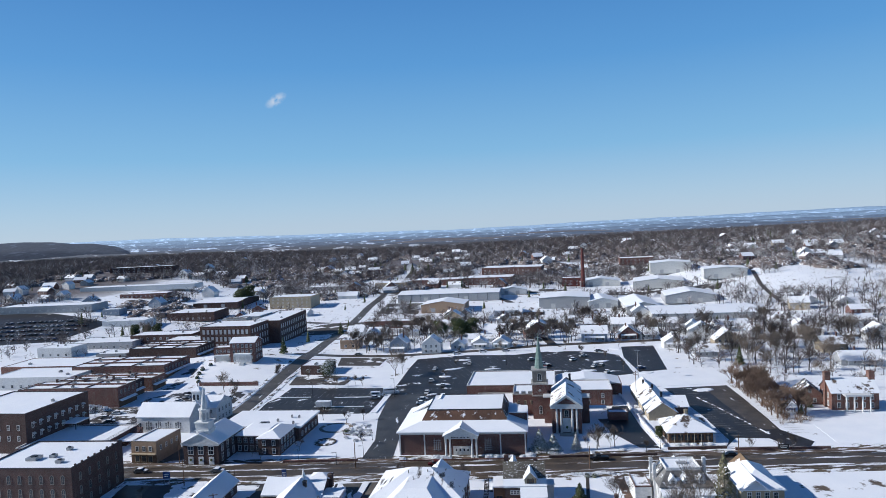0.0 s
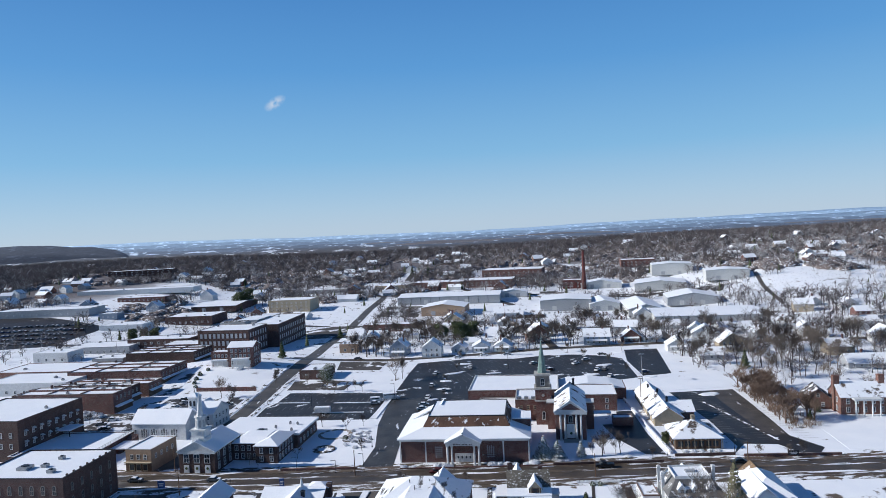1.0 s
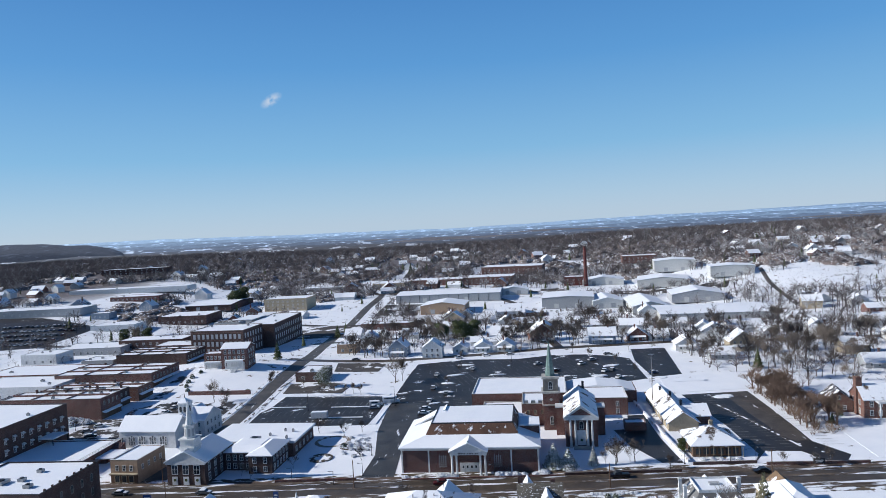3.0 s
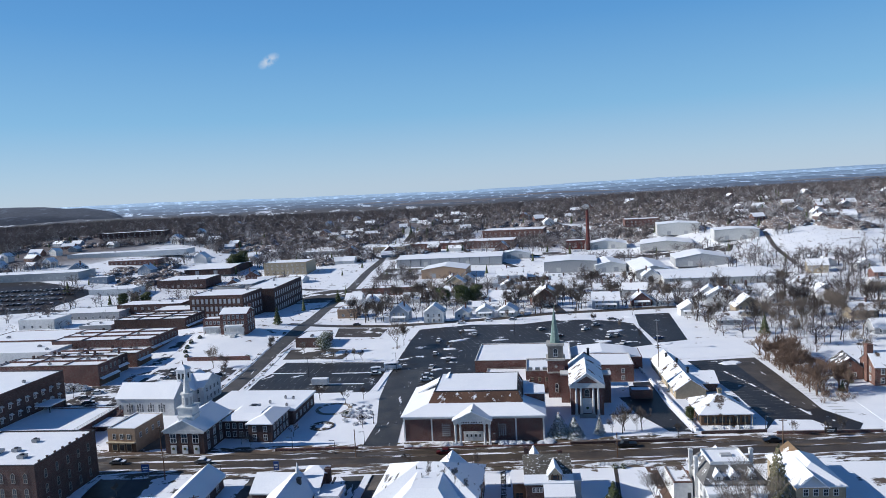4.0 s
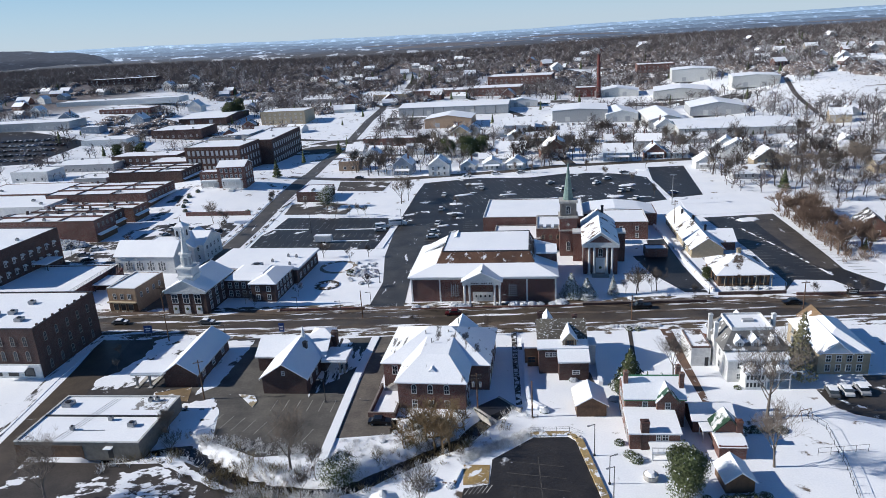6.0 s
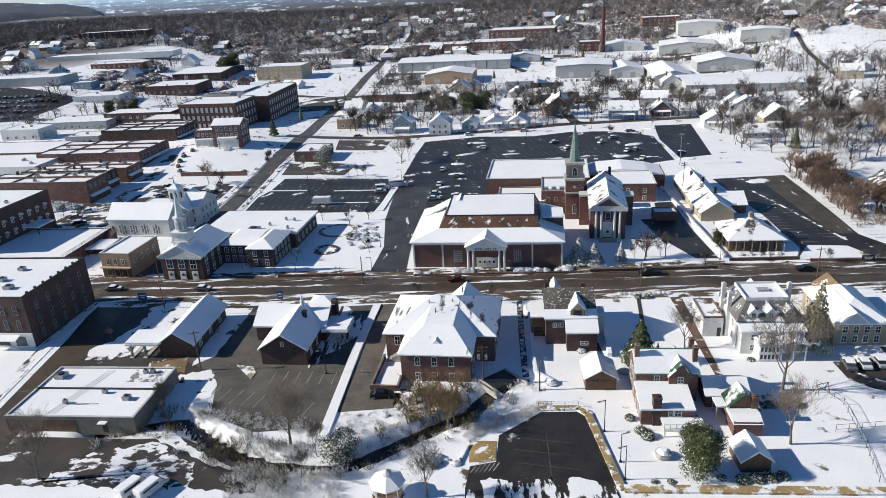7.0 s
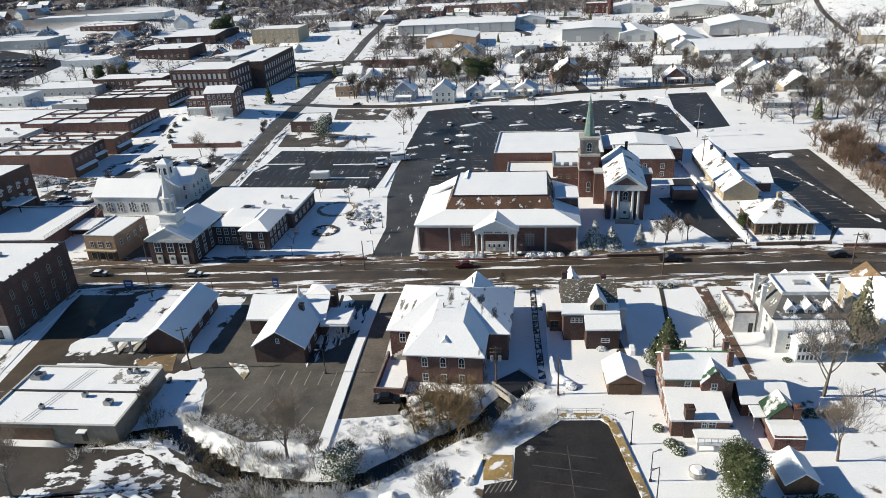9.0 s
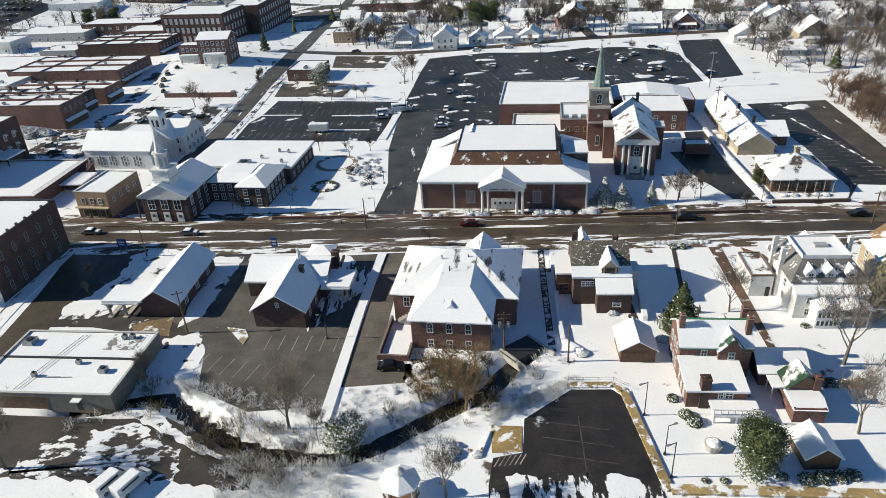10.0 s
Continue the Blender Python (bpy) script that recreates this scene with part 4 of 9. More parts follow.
e, r = gable_house(-21.3, 173.6, 23, 18, -8.8, 6, 10.8, "x", BRICK, "large red brick house with broad snowy hipped roofs", "house", hip=True, over=0.55, roof=snowy("snow_and_slate", (0.14, 0.135, 0.135), 0.28, 0.22, stretch=(2.0, 0.6, 0.6)))
wing = (-6.6, 7.4, -17.3, -9)
walls(e, wing, 6.05, BRICK)
skirt(e, (-7.15, 7.95, -17.85, 4), 6.0, (-2.6, 3.4, -11.2, 3), 9.5, snowy("snow_sliding_off_slate", (0.14, 0.13, 0.13), 0.27, 0.22, stretch=(2.2, 0.6, 0.6)), cap=True, thick=0.25)
gable_walls(e, (0.5, 7, 7, 10), 6, 8.6, "y", BRICK)
gable_roof(e, (0.5, 7, 0, 10), 6.4, 9.2, "y", ROOF_F, 0.4)
bm = bmesh.new()
for k in (-1, 1):
    prism(bm, [(0.4, -15.4, 7.35), (0.4 + 1.3 * k, -15.4, 7.0), (0.4, -15.4, 8.3)], 3.0, "y")
part("dormer_vent", bm, ROOF_F, e, "small snowy roof vent")
for i, px in enumerate((-3.2, 0.2, 3.6)):
    window(e, px, -17.3, 3.6, "F", 0.9, 1.5, WHITE, "arch")
    window(e, px, -17.3, 0.4, "F", 0.9, 1.5)
windows(e, "R", wing, 2, (0.6, 3.6), 0.9, 1.5)
windows(e, "R", r, 4, (0.6, 3.6), 0.9, 1.5)
window(e, -9, -9, 3.4, "F", 1.0, 1.9)
for px, py in ((-3, -2), (2, -1.5), (-1, -6.0), (3.4, 5.0)):
    bm = bmesh.new()
    cyl(bm, px, py, 8.2, 10.6, 0.10, 0.10, 6)
    part("vent_pipe", bm, DARK, e)
bm = bmesh.new()
for q in ((-12.2, -11.8, -21, -9.2), (-12.2, -6.7, -21.4, -21.0), (-6.9, -6.5, -21.4, -17.3)):
    box(bm, *q, -0.4, 1.2)
part("area_wall", bm, BRICK, e, "low brick wall round a sunken area")
bm = bmesh.new()
box(bm, -10.8, -6.8, -20.8, -13, -0.2, 0.5)
part("area_snow", bm, SNOW, e)
bm = bmesh.new()
for i in range(7):
    box(bm, -11.4 + i * 0.62, -10.78 + i * 0.62, -10.4, -9.0, -0.2, 0.3 + 0.4 * i)
part("stair", bm, CONC, e)

tud = snowy("mottled_stone_roof", (0.115, 0.105, 0.088), 0.74, 1.7, stretch=(1, 2.0, 1))
e, r = gable_house(13, 176.2, 10.4, 13, -5, 6, 10.2, "x", BRICK_D, "dark brick house with a mottled bare roof and timbered dormer", "house", roof=tud, over=0.35)
bm = bmesh.new()
prism(bm, [(r[0] - 0.4, r[2] - 0.35, 5.95), (r[0] - 0.4, r[2] + 1.6, 7.25), (r[0] - 0.4, r[2] + 1.6, 7.6), (r[0] - 0.4, r[2] - 0.4, 6.35)], 11.2, "x")
part("roof_snow", bm, SNOW, e, "band of snow along the eaves")
ext = (r[0] + 4.2, r[1] + 0.1, r[2] - 3.2, r[2])
walls(e, ext, 4.3, BRICK_D)
bm = bmesh.new()
prism(bm, [(ext[0] - 0.3, ext[2] - 0.3, 4.25), (ext[0] - 0.3, ext[3] + 0.5, 6.2), (ext[0] - 0.3, ext[3] + 0.5, 6.5), (ext[0] - 0.3, ext[2] - 0.3, 4.6)], ext[1] - ext[0] + 0.6, "x")
part("roof", bm, ROOF_F, e)
dm = (0.0, 3.0, r[2] + 0.3, r[2] + 5)
gable_walls(e, dm, 8.0, 9.7, "y", CREAM, 6)
gable_roof(e, dm, 8.0, 9.7, "y", ROOF_P, 0.35)
window(e, 1.5, dm[2], 6.7, "F", 1.6, 1.1, BROWN)
bm = bmesh.new()
for px in (0.05, 0.9, 2.0, 2.85):
    box(bm, px - 0.08, px + 0.08, dm[2] - 0.08, dm[2], 6.2, 8.2)
part("timber", bm, BROWN, e, "dark timber framing")
fg = (r[0] + 0.4, r[0] + 4.6, 3, r[3] + 0.8)
gable_walls(e, fg, 6.2, 9.5, "y", BRICK_D)
gable_roof(e, fg, 6.2, 9.5, "y", ROOF_F, 0.3)
chimney(e, r[0] + 0.6, 1.0, 6, 11.8, BRICK_D, 1.1)
chimney(e, r[1] - 2.0, 1.0, 6, 10.9, BRICK_D, 1.0)
ann = (r[0] - 3.0, r[0], -3, 4)
walls(e, ann, 4.6, BROWN)
bm = bmesh.new()
box(bm, ann[0] - 0.2, ann[1], ann[2] - 0.2, ann[3] + 0.2, 4.6, 4.95)
part("porch_roof", bm, SNOW, e, "flat porch roof with snow")
windows(e, "F", ann, 1, (1.0,), 1.6, 1.4, BROWN)
bm = bmesh.new()
box(bm, r[1], r[1] + 2.4, -2.5, 1.0, -0.3, 4.8)
part("bay", bm, WHITE, e, "small white side bay")
bm = bmesh.new()
box(bm, r[1] - 0.05, r[1] + 2.6, -2.7, 1.2, 4.8, 5.1)
part("bay_roof", bm, SNOW, e)
for px in (-3.4, -2.6, -1.8):
    window(e, px, r[2], 4.2, "F", 0.55, 0.9)
window(e, 2.6, ext[2], 1.6, "F", 1.4, 0.7)

e, r = gable_house(17.9, 157.8, 5.8, 6.4, -4, 2.6, 4.3, "y", BROWN, "small brown garage with a snowy gable roof", "garage", "garage", over=0.4, trim=CREAM)
bm = bmesh.new()
box(bm, -2.3, 2.3, r[2] - 0.05, r[2], 0, 2.1)
part("garage_door", bm, BROWN, e, "brown garage door")

e, r = gable_house(26.2, 153.4, 11, 7.4, -6, 6.2, 8.8, "x", BRICK_O, "old orange brick house with a green-edged snowy roof", "house", over=0.3, trim=GREENR)
for px, py in ((r[0] + 0.4, -1), (r[1] - 0.4, 1.3), (r[1] - 0.4, -1.8)):
    chimney(e, px, py, 0, 10.5, BRICK_O, 0.85)
windows(e, "L", r, 3, (0.8, 3.8), 0.8, 1.5)
dz = (0.2, 4.2, r[2] - 0.9, 2.0)
gable_walls(e, dz, 6.0, 8.2, "y", BRICK_O, 2.5)
gable_roof(e, dz, 6.0, 8.2, "y", snowy("green_metal_snow", (0.03, 0.085, 0.05), 0.46, 0.22, 0.5), 0.3)
window(e, 2.2, dz[2], 4.5, "F", 0.8, 1.2)
window(e, -1.8, r[2], 4.2, "F", 0.8, 1.2)
bm = bmesh.new()
box(bm, r[0] - 0.3, r[1] + 0.3, -0.16, 0.16, 8.95, 9.12)
part("ridge_cap", bm, GREENR, e, "dark green metal ridge")
wg = (-5.6, 3.2, -11.0, -3.7)
walls(e, wg, 3.22, BRICK_O)
bm = bmesh.new()
prism(bm, [(wg[0] - 0.3, wg[2] - 0.4, 3.2), (wg[0] - 0.3, wg[3], 4.1), (wg[0] - 0.3, wg[3], 4.4), (wg[0] - 0.3, wg[2] - 0.4, 3.5)], wg[1] - wg[0] + 0.6, "x")
part("roof", bm, ROOF_F, e)
bm = bmesh.new()
prism(bm, [(wg[0], wg[2], 3.2), (wg[0], wg[3], 4.1), (wg[0], wg[3], 3.2)], wg[1] - wg[0], "x")
part("gable", bm, BRICK_O, e)
chimney(e, -3.0, wg[2] + 0.4, 0, 5.6, BRICK_D, 1.4)
window(e, 0.6, wg[2], 1.9, "F", 1.0, 1.3)
window(e, -0.6, wg[2], 1.9, "F", 0.6, 1.3)
windows(e, "L", wg, 3, (0.6, 2.2), 0.6, 1.0)
bm = bmesh.new()
box(bm, -2.4, 4.6, wg[2] - 3.6, wg[2], 1.5, 1.75)
part("deck", bm, SNOW, e, "snowy wooden deck")
bm = bmesh.new()
for i in range(8):
    box(bm, -2.4 + i, -2.3 + i, wg[2] - 3.6, wg[2] - 3.5, 1.5, 2.65)
box(bm, -2.4, 4.7, wg[2] - 3.65, wg[2] - 3.45, 2.6, 2.7)
box(bm, -2.4, 4.7, wg[2] - 3.65, wg[2] - 3.5, 1.25, 1.5)
part("railing", bm, WHITE, e, "white deck railing")
for px in (-2.3, 1.0, 4.4):
    bm = bmesh.new()
    box(bm, px, px + 0.22, wg[2] - 3.55, wg[2] - 3.3, -0.3, 1.5)
    part("post", bm, WHITE, e)
e2, r2 = gable_house(40.6, 146.0, 4.8, 3.8, -5, 3.0, 5.3, "y", BRICK_O, "small brick kitchen house with a green snowy roof", "outbuilding", "outbuilding", over=0.3, roof=snowy("green_roof_snow", (0.025, 0.065, 0.035), 0.42, 0.16, 0.5))
chimney(e2, 1.7, r2[2] + 0.2, 0, 5.0, BRICK_O, 1.1)
window(e2, 0.0, r2[2], 1.0, "F", 0.8, 1.2)
bm = bmesh.new()
box(bm, r2[0] - 2.0, r2[0] - 0.05, r2[2] + 0.6, r2[3] - 0.2, 2.35, 2.6)
part("porch_roof", bm, SNOW, e2, "snowy lean-to porch roof")
for py in (0.8, 3.2):
    bm = bmesh.new()
    box(bm, r2[0] - 1.9, r2[0] - 1.75, r2[2] + py, r2[2] + py + 0.15, -0.3, 2.35)
    part("post", bm, WHITE, e2)
gable_house(38.2, 150.4, 7.4, 6.2, -5, 2.6, 4.2, "x", BRICK_O, "low brick garden wing under a wide snowy roof", "outbuilding", "outbuilding", over=0.35, front=2, rows=(0.8,), win=(0.8, 1.1))
e2, r2 = flat_building(39.8, 141.8, 4.6, 4.2, -6, 2.4, BRICK, "small red brick shed under thick snow", "shed", "shed", lip=0.2)
bm = bmesh.new()
prism(bm, [(r2[0] - 0.2, r2[2] - 0.2, 2.4), (r2[0] - 0.2, 0, 3.1), (r2[0] - 0.2, r2[3] + 0.2, 2.7), (r2[0] - 0.2, r2[3] + 0.2, 2.4)], 5.0, "x")
part("snow_cap", bm, SNOW, e2)
e2, r2 = gable_house(37.4, 132.6, 4.6, 5.2, -2, 2.2, 3.9, "y", BROWN, "dark wooden garden shed with a snowy roof", "shed", "shed", over=0.35)

# white mansion
e, r = gable_house(51.6, 170.6, 13, 13, -5, 6.2, 9.6, "x", WHITE, "white mansion with a flat-topped roof, dormers and porches", "house", "mansion", hip=True)
for ch in [c for c in e.children if c.name.startswith("roof")]:
    bpy.data.objects.remove(ch)
bm = bmesh.new()
lo, hi = (r[0] - 0.4, r[1] + 0.4, r[2] - 0.4, r[3] + 0.4), (r[0] + 2.2, r[1] - 2.2, r[2] + 3.0, r[3] - 2.0)
cs = [[bm.verts.new((q[a], q[b], z)) for a, b in ((0, 2), (1, 2), (1, 3), (0, 3))] for q, z in ((lo, 6.2), (lo, 6.45), (hi, 9.4))]
for k in range(2):
    for i in range(4):
        bm.faces.new((cs[k][i], cs[k][(i + 1) % 4], cs[k + 1][(i + 1) % 4], cs[k + 1][i]))
bm.faces.new(cs[2])
bm.faces.new(cs[0][::-1])
part("roof", bm, snowy("grey_roof_half_snow", (0.15, 0.15, 0.15), 0.62, 0.5), e)
bm = bmesh.new()
for q in ((hi[0], hi[1], hi[2], hi[2] + 0.2), (hi[0], hi[1], hi[3] - 0.2, hi[3]), (hi[0], hi[0] + 0.2, hi[2], hi[3]), (hi[1] - 0.2, hi[1], hi[2], hi[3])):
    box(bm, *q, 9.4, 10.1)
part("balustrade", bm, WHITE, e)
bm = bmesh.new()
box(bm, hi[0] + 0.2, hi[1] - 0.2, hi[2] + 0.2, hi[3] - 0.2, 9.35, 9.65)
part("roof_deck", bm, SNOW, e, "flat roof deck with snow")
bm = bmesh.new()
box(bm, -0.8, 1.6, 0.2, 1.6, 9.6, 10.1)
part("skylight", bm, GREY, e)
for px in (-3.4, 0.0, 3.6):
    dr = (px - 0.9, px + 0.9, r[2] + 0.3, r[2] + 2.6)
    gable_walls(e, dr, 7.8, 8.8, "y", WHITE, 6.3)
    gable_roof(e, dr, 7.8, 8.8, "y", ROOF_F, 0.2)
    window(e, px, dr[2], 6.8, "F", 0.8, 1.0)
for px, py in ((r[0] - 0.3, 3.4), (r[1] + 0.2, 3.0), (r[0] - 0.3, -1)):
    chimney(e, px, py, 0, 10.4, WHITE, 0.8)
gable_walls(e, (-2.5, 2.5, 4, r[3] + 0.5), 7, 9.4, "y", WHITE, 6)
gable_roof(e, (-2.5, 2.5, 4, r[3] + 0.5), 7, 9.4, "y", ROOF_F, 0.3)
rw = (r[0] + 0.2, r[1] - 0.5, r[2] - 2.4, r[2])
walls(e, rw, 5.2, WHITE)
bm = bmesh.new()
prism(bm, [(rw[0] - 0.3, rw[2] - 0.3, 5.0), (rw[0] - 0.3, rw[3], 5.7), (rw[0] - 0.3, rw[3], 6.0), (rw[0] - 0.3, rw[2] - 0.3, 5.3)], rw[1] - rw[0] + 0.6, "x")
part("roof", bm, ROOF_F, e)
sr = (rw[0] + 2.6, rw[0] + 6.6, rw[2] - 3.2, rw[2])
gable_walls(e, sr, 3.8, 4.6, "y", WHITE)
gable_roof(e, sr, 3.8, 4.6, "y", ROOF_F, 0.3)
windows(e, "F", sr, 5, (0.6, 2.3), 0.5, 1.0, WHITE, "plain", pad=0.15)
po = (sr[1] + 0.3, sr[1] + 5.2, rw[2] - 3.2, rw[2])
gable_roof(e, po, 3.8, 4.6, "y", ROOF_F, 0.3)
bm = bmesh.new()
box(bm, po[0], po[1], po[2], po[3], 2.1, 2.4)
part("balcony", bm, WHITE, e)
bm = bmesh.new()
for k in range(3):
    px = po[0] + 0.1 + k * 2.3
    prism(bm, [(px, po[2], 3.2), (px + 0.3, po[2], 3.75), (px + 1.2, po[2], 4.0), (px + 2.1, po[2], 3.75), (px + 2.3, po[2], 3.2), (px + 2.3, po[2], 4.1), (px, po[2], 4.1)], 0.15, "y")
part("arch", bm, WHITE, e, "white arched porch front")
for px in (po[0] + 0.1, po[0] + 2.4, po[1] - 0.2):
    bm = bmesh.new()
    cyl(bm, px, po[2] + 0.2, -0.3, 3.4, 0.16)
    part("column", bm, WHITE, e)
windows(e, "F", rw, 4, (0.8, 3.2), 0.7, 1.2)
windows(e, "L", r, 3, (1.0, 3.8), 0.8, 1.5)
lw = (r[0] - 5.4, r[0] - 1.2, -1.5, 7.5)
walls(e, lw, 4.4, WHITE)
flat_roof(e, lw, 4.4, BRICK, ROOF_P, 0.4, 0.25)
bm = bmesh.new()
box(bm, lw[0] + 0.5, lw[0] + 2.6, lw[2] - 0.05, lw[2], 0, 2.3)
part("garage_door", bm, WHITE, e)
bm = bmesh.new()
box(bm, lw[1] - 1.2, lw[1] - 0.4, lw[2] - 0.05, lw[2], 0, 2.1)
part("door", bm, DARK, e)

e, r = gable_house(71.2, 169.6, 10.4, 17, -6, 5, 8.5, "x", CREAM, "cream house under a broad snowy hipped roof", "house", hip=True, rows=(0.8, 3.0), front=4, left=4)
tf = (r[0] + 4.0, r[0] + 9.4, 7, 13)
gable_walls(e, tf, 4.4, 6.6, "y", CREAM)
gable_roof(e, tf, 4.4, 6.6, "y", snowy("tan_shingle", (0.20, 0.135, 0.08), 0.66, 0.3), 0.5)
windows(e, "F", tf, 2, (1, 3.6), 0.9, 1.4)
tf = (r[0] + 0.5, r[0] + 6.5, r[2] - 0.2, 3)
gable_roof(e, tf, 5, 7.6, "y", ROOF_F, 0.4)

# ---- north side of the main street ----
e, r = flat_building(-107.0, 228.0, 9.2, 14.5, -11, 6.8, TAN, "two-storey tan stucco shop with a snow-covered roof", "building", front=3, rows=(4.0,), win=(0.9, 1.5), cap=WHITE)
windows(e, "R", r, 4, (3.9,), 0.8, 1.4)
bm = bmesh.new()
box(bm, r[0], r[1], r[2] - 0.15, r[2], -0.3, 3.0)
part("shopfront", bm, BROWN, e)
bm = bmesh.new()
box(bm, r[0] - 0.1, r[1] + 0.1, r[2] - 1.0, r[2], 3.0, 3.25)
part("canopy", bm, CREAM, e)
windows(e, "F", (r[0], r[1], r[2] - 0.15, r[3]), 3, (0.5,), 1.5, 1.9, CREAM, "plain")

# brick hall with the white steeple
e, r = gable_house(-87.9, 223.4, 12.2, 17, -9, 7.3, 10.3, "y", BRICK_D, "brick town hall with a white steeple and snowy roofs", "building", "town_hall", over=0.6, trim=WHITE)
bm = bmesh.new()
box(bm, r[0] - 0.3, r[1] + 0.3, r[2] - 0.35, r[2], 6.4, 7.3)
prism(bm, [(r[0] - 0.6, r[2] - 0.3, 7.3), (r[1] + 0.6, r[2] - 0.3, 7.3), (0, r[2] - 0.3, 10.35)], 0.3, "y")
part("pediment", bm, WHITE, e, "white gable front")
windows(e, "F", r, 3, (3.5,), 1.7, 2.6, WHITE, pad=0.8)
for px in (-3.6, 0, 3.6):
    bm = bmesh.new()
    box(bm, px - 0.9, px + 0.9, r[2] - 0.12, r[2], 0.2, 2.7)
    door = part("door", bm, WHITE, e, "white panelled door")
    bm = bmesh.new()
    cyl(bm, 0, 0, 0, 0.12, 0.42, 0.42, 12)
    w_ = part("wreath", bm, LEAF, door, "dark green wreath")
    w_.matrix_basis = pose(px, r[2] - 0.13, 1.7, 90, 0, 0)
windows(e, "R", r, 4, (0.8, 3.9), 1.1, 2.2, pad=0.8)
bm = bmesh.new()
box(bm, -2.2, 2.2, -7.0, -2.6, 7.6, 13.2)
box(bm, -2.5, 2.5, -7.3, -2.3, 10.6, 11.0)
box(bm, -2.55, 2.55, -7.35, -2.25, 13.2, 13.6)
part("tower", bm, WHITE, e, "square white steeple base")
bm = bmesh.new()
cyl(bm, 0, -4.8, 13.6, 17.2, 1.7, 1.6, 8)
cyl(bm, 0, -4.8, 17.2, 17.6, 1.95, 1.95, 8)
cyl(bm, 0, -4.8, 17.6, 19.2, 1.2, 0.9, 8)
part("belfry", bm, WHITE, e, "white octagonal belfry")
for k in range(8):
    a_ = math.pi * (2 * k + 1) / 8
    bm = bmesh.new()
    box(bm, -0.35, 0.35, -0.06, 0.0, 14.1, 16.4)
    lv = part("louvre", bm, GREY, e, "grey belfry louvre")
    lv.matrix_basis = pose(1.56 * math.sin(a_), -4.8 - 1.56 * math.cos(a_), 0, 0, 0, math.degrees(a_))
bm = bmesh.new()
cyl(bm, 0, -4.8, 19.2, 25.2, 0.9, 0.04, 8)
part("spire", bm, WHITE, e)
lw = (6.1, 15.4, 4.0, 16)
walls(e, lw, 5.7, BRICK_D)
skirt(e, (5.9, 19.0, 3.4, 16.5), 5.7, (8, 17.0, 7.5, 14), 7.0, ROOF_F, cap=True, thick=0.25)
windows(e, "F", lw, 4, (0.7, 3.3), 1.0, 1.6, pad=0.3)
rw = (15.4, 22.9, 1.2, 16)
walls(e, rw, 5.6, BRICK_D)
hip_roof(e, rw, 5.6, 7.5, ROOF_F, 0.6)
windows(e, "F", rw, 2, (0.7, 3.3), 1.0, 1.6, pad=0.3)
windows(e, "R", rw, 5, (0.7, 3.3), 1.0, 1.6)
fr = (-6.0, 24.2, 16.2, 36)
walls(e, fr, 4.9, BRICK_D)
bm = bmesh.new()
box(bm, fr[0] - 0.6, fr[1] + 0.7, fr[2] - 0.2, fr[3] + 0.6, 4.9, 5.3)
part("flat_roof", bm, ROOF_F, e)
bm = bmesh.new()
box(bm, fr[0] - 0.65, fr[1] + 0.75, fr[2] - 0.25, fr[3] + 0.65, 4.62, 4.9)
part("fascia", bm, WHITE, e)
windows(e, "R", fr, 5, (1.2,), 1.2, 1.5)
m = e.matrix_basis @ Vector((10.5, 17.5, 5.3))
roof_unit(m.x, m.y, m.z, -9, 3.2, "large dark rooftop unit")
for px, py in ((17.5, 27), (20.5, 26.4), (14, 22), (21, 19)):
    m = e.matrix_basis @ Vector((px, py, 5.3))
    roof_unit(m.x, m.y, m.z, -9, 0.7, "small rooftop vent standing in the snow")

# white church
e, r = gable_house(-120.8, 263.4, 22, 10, -10, 6.2, 10.2, "x", WHITE, "white church with dark pointed windows and a snowy roof", "church", "church", over=0.4)
for i in range(4):
    for k in (-0.92, 0, 0.92):
        window(e, -6 + i * 4.1 + k, r[2], 1.2 if k else 1.0, "F", 0.56, 2.5 if k else 3.1, WHITE, "arch")
window(e, -9.6, r[2], 1.8, "F", 0.7, 1.6, WHITE, "arch")
gable_walls(e, (r[1] - 8, r[1] + 2, 5, 19), 6, 9.6, "y", WHITE)
gable_roof(e, (r[1] - 8, r[1] + 2, 5, 19), 6, 9.6, "y", ROOF_F, 0.4)
bm = bmesh.new()
box(bm, r[1] - 4.6, r[1] - 1.0, 5.5, 9.1, -0.4, 13)
box(bm, r[1] - 4.8, r[1] - 0.8, 5.3, 9.3, 12.8, 13.2)
part("tower", bm, WHITE, e, "square white church tower")
hip_roof(e, (r[1] - 4.6, r[1] - 1.0, 5.5, 9.1), 13.2, 15, ROOF_F, 0.2)
bm = bmesh.new()
cyl(bm, r[1] - 2.8, 7.3, 14.6, 16.6, 0.25, 0.03, 6)
part("finial", bm, DARK, e)
for px in (-3.6, -2.0):
    window(e, r[1] + px, 5.5, 10.0, "F", 0.6, 1.6, DARK, "arch")
window(e, r[1] - 1.0, 7.3, 10.0, "R", 0.6, 1.6, DARK, "arch")
e, r = gable_house(-101.5, 272.5, 9, 13, -10, 6.4, 9.6, "x", WHITE, "white clapboard house beside the white church", "house", rows=(1, 4), front=3, right=4)
e, r = flat_building(-119, 282, 18, 10, -10, 4, WHITE, "low white parish room with a snowy flat roof", "building")

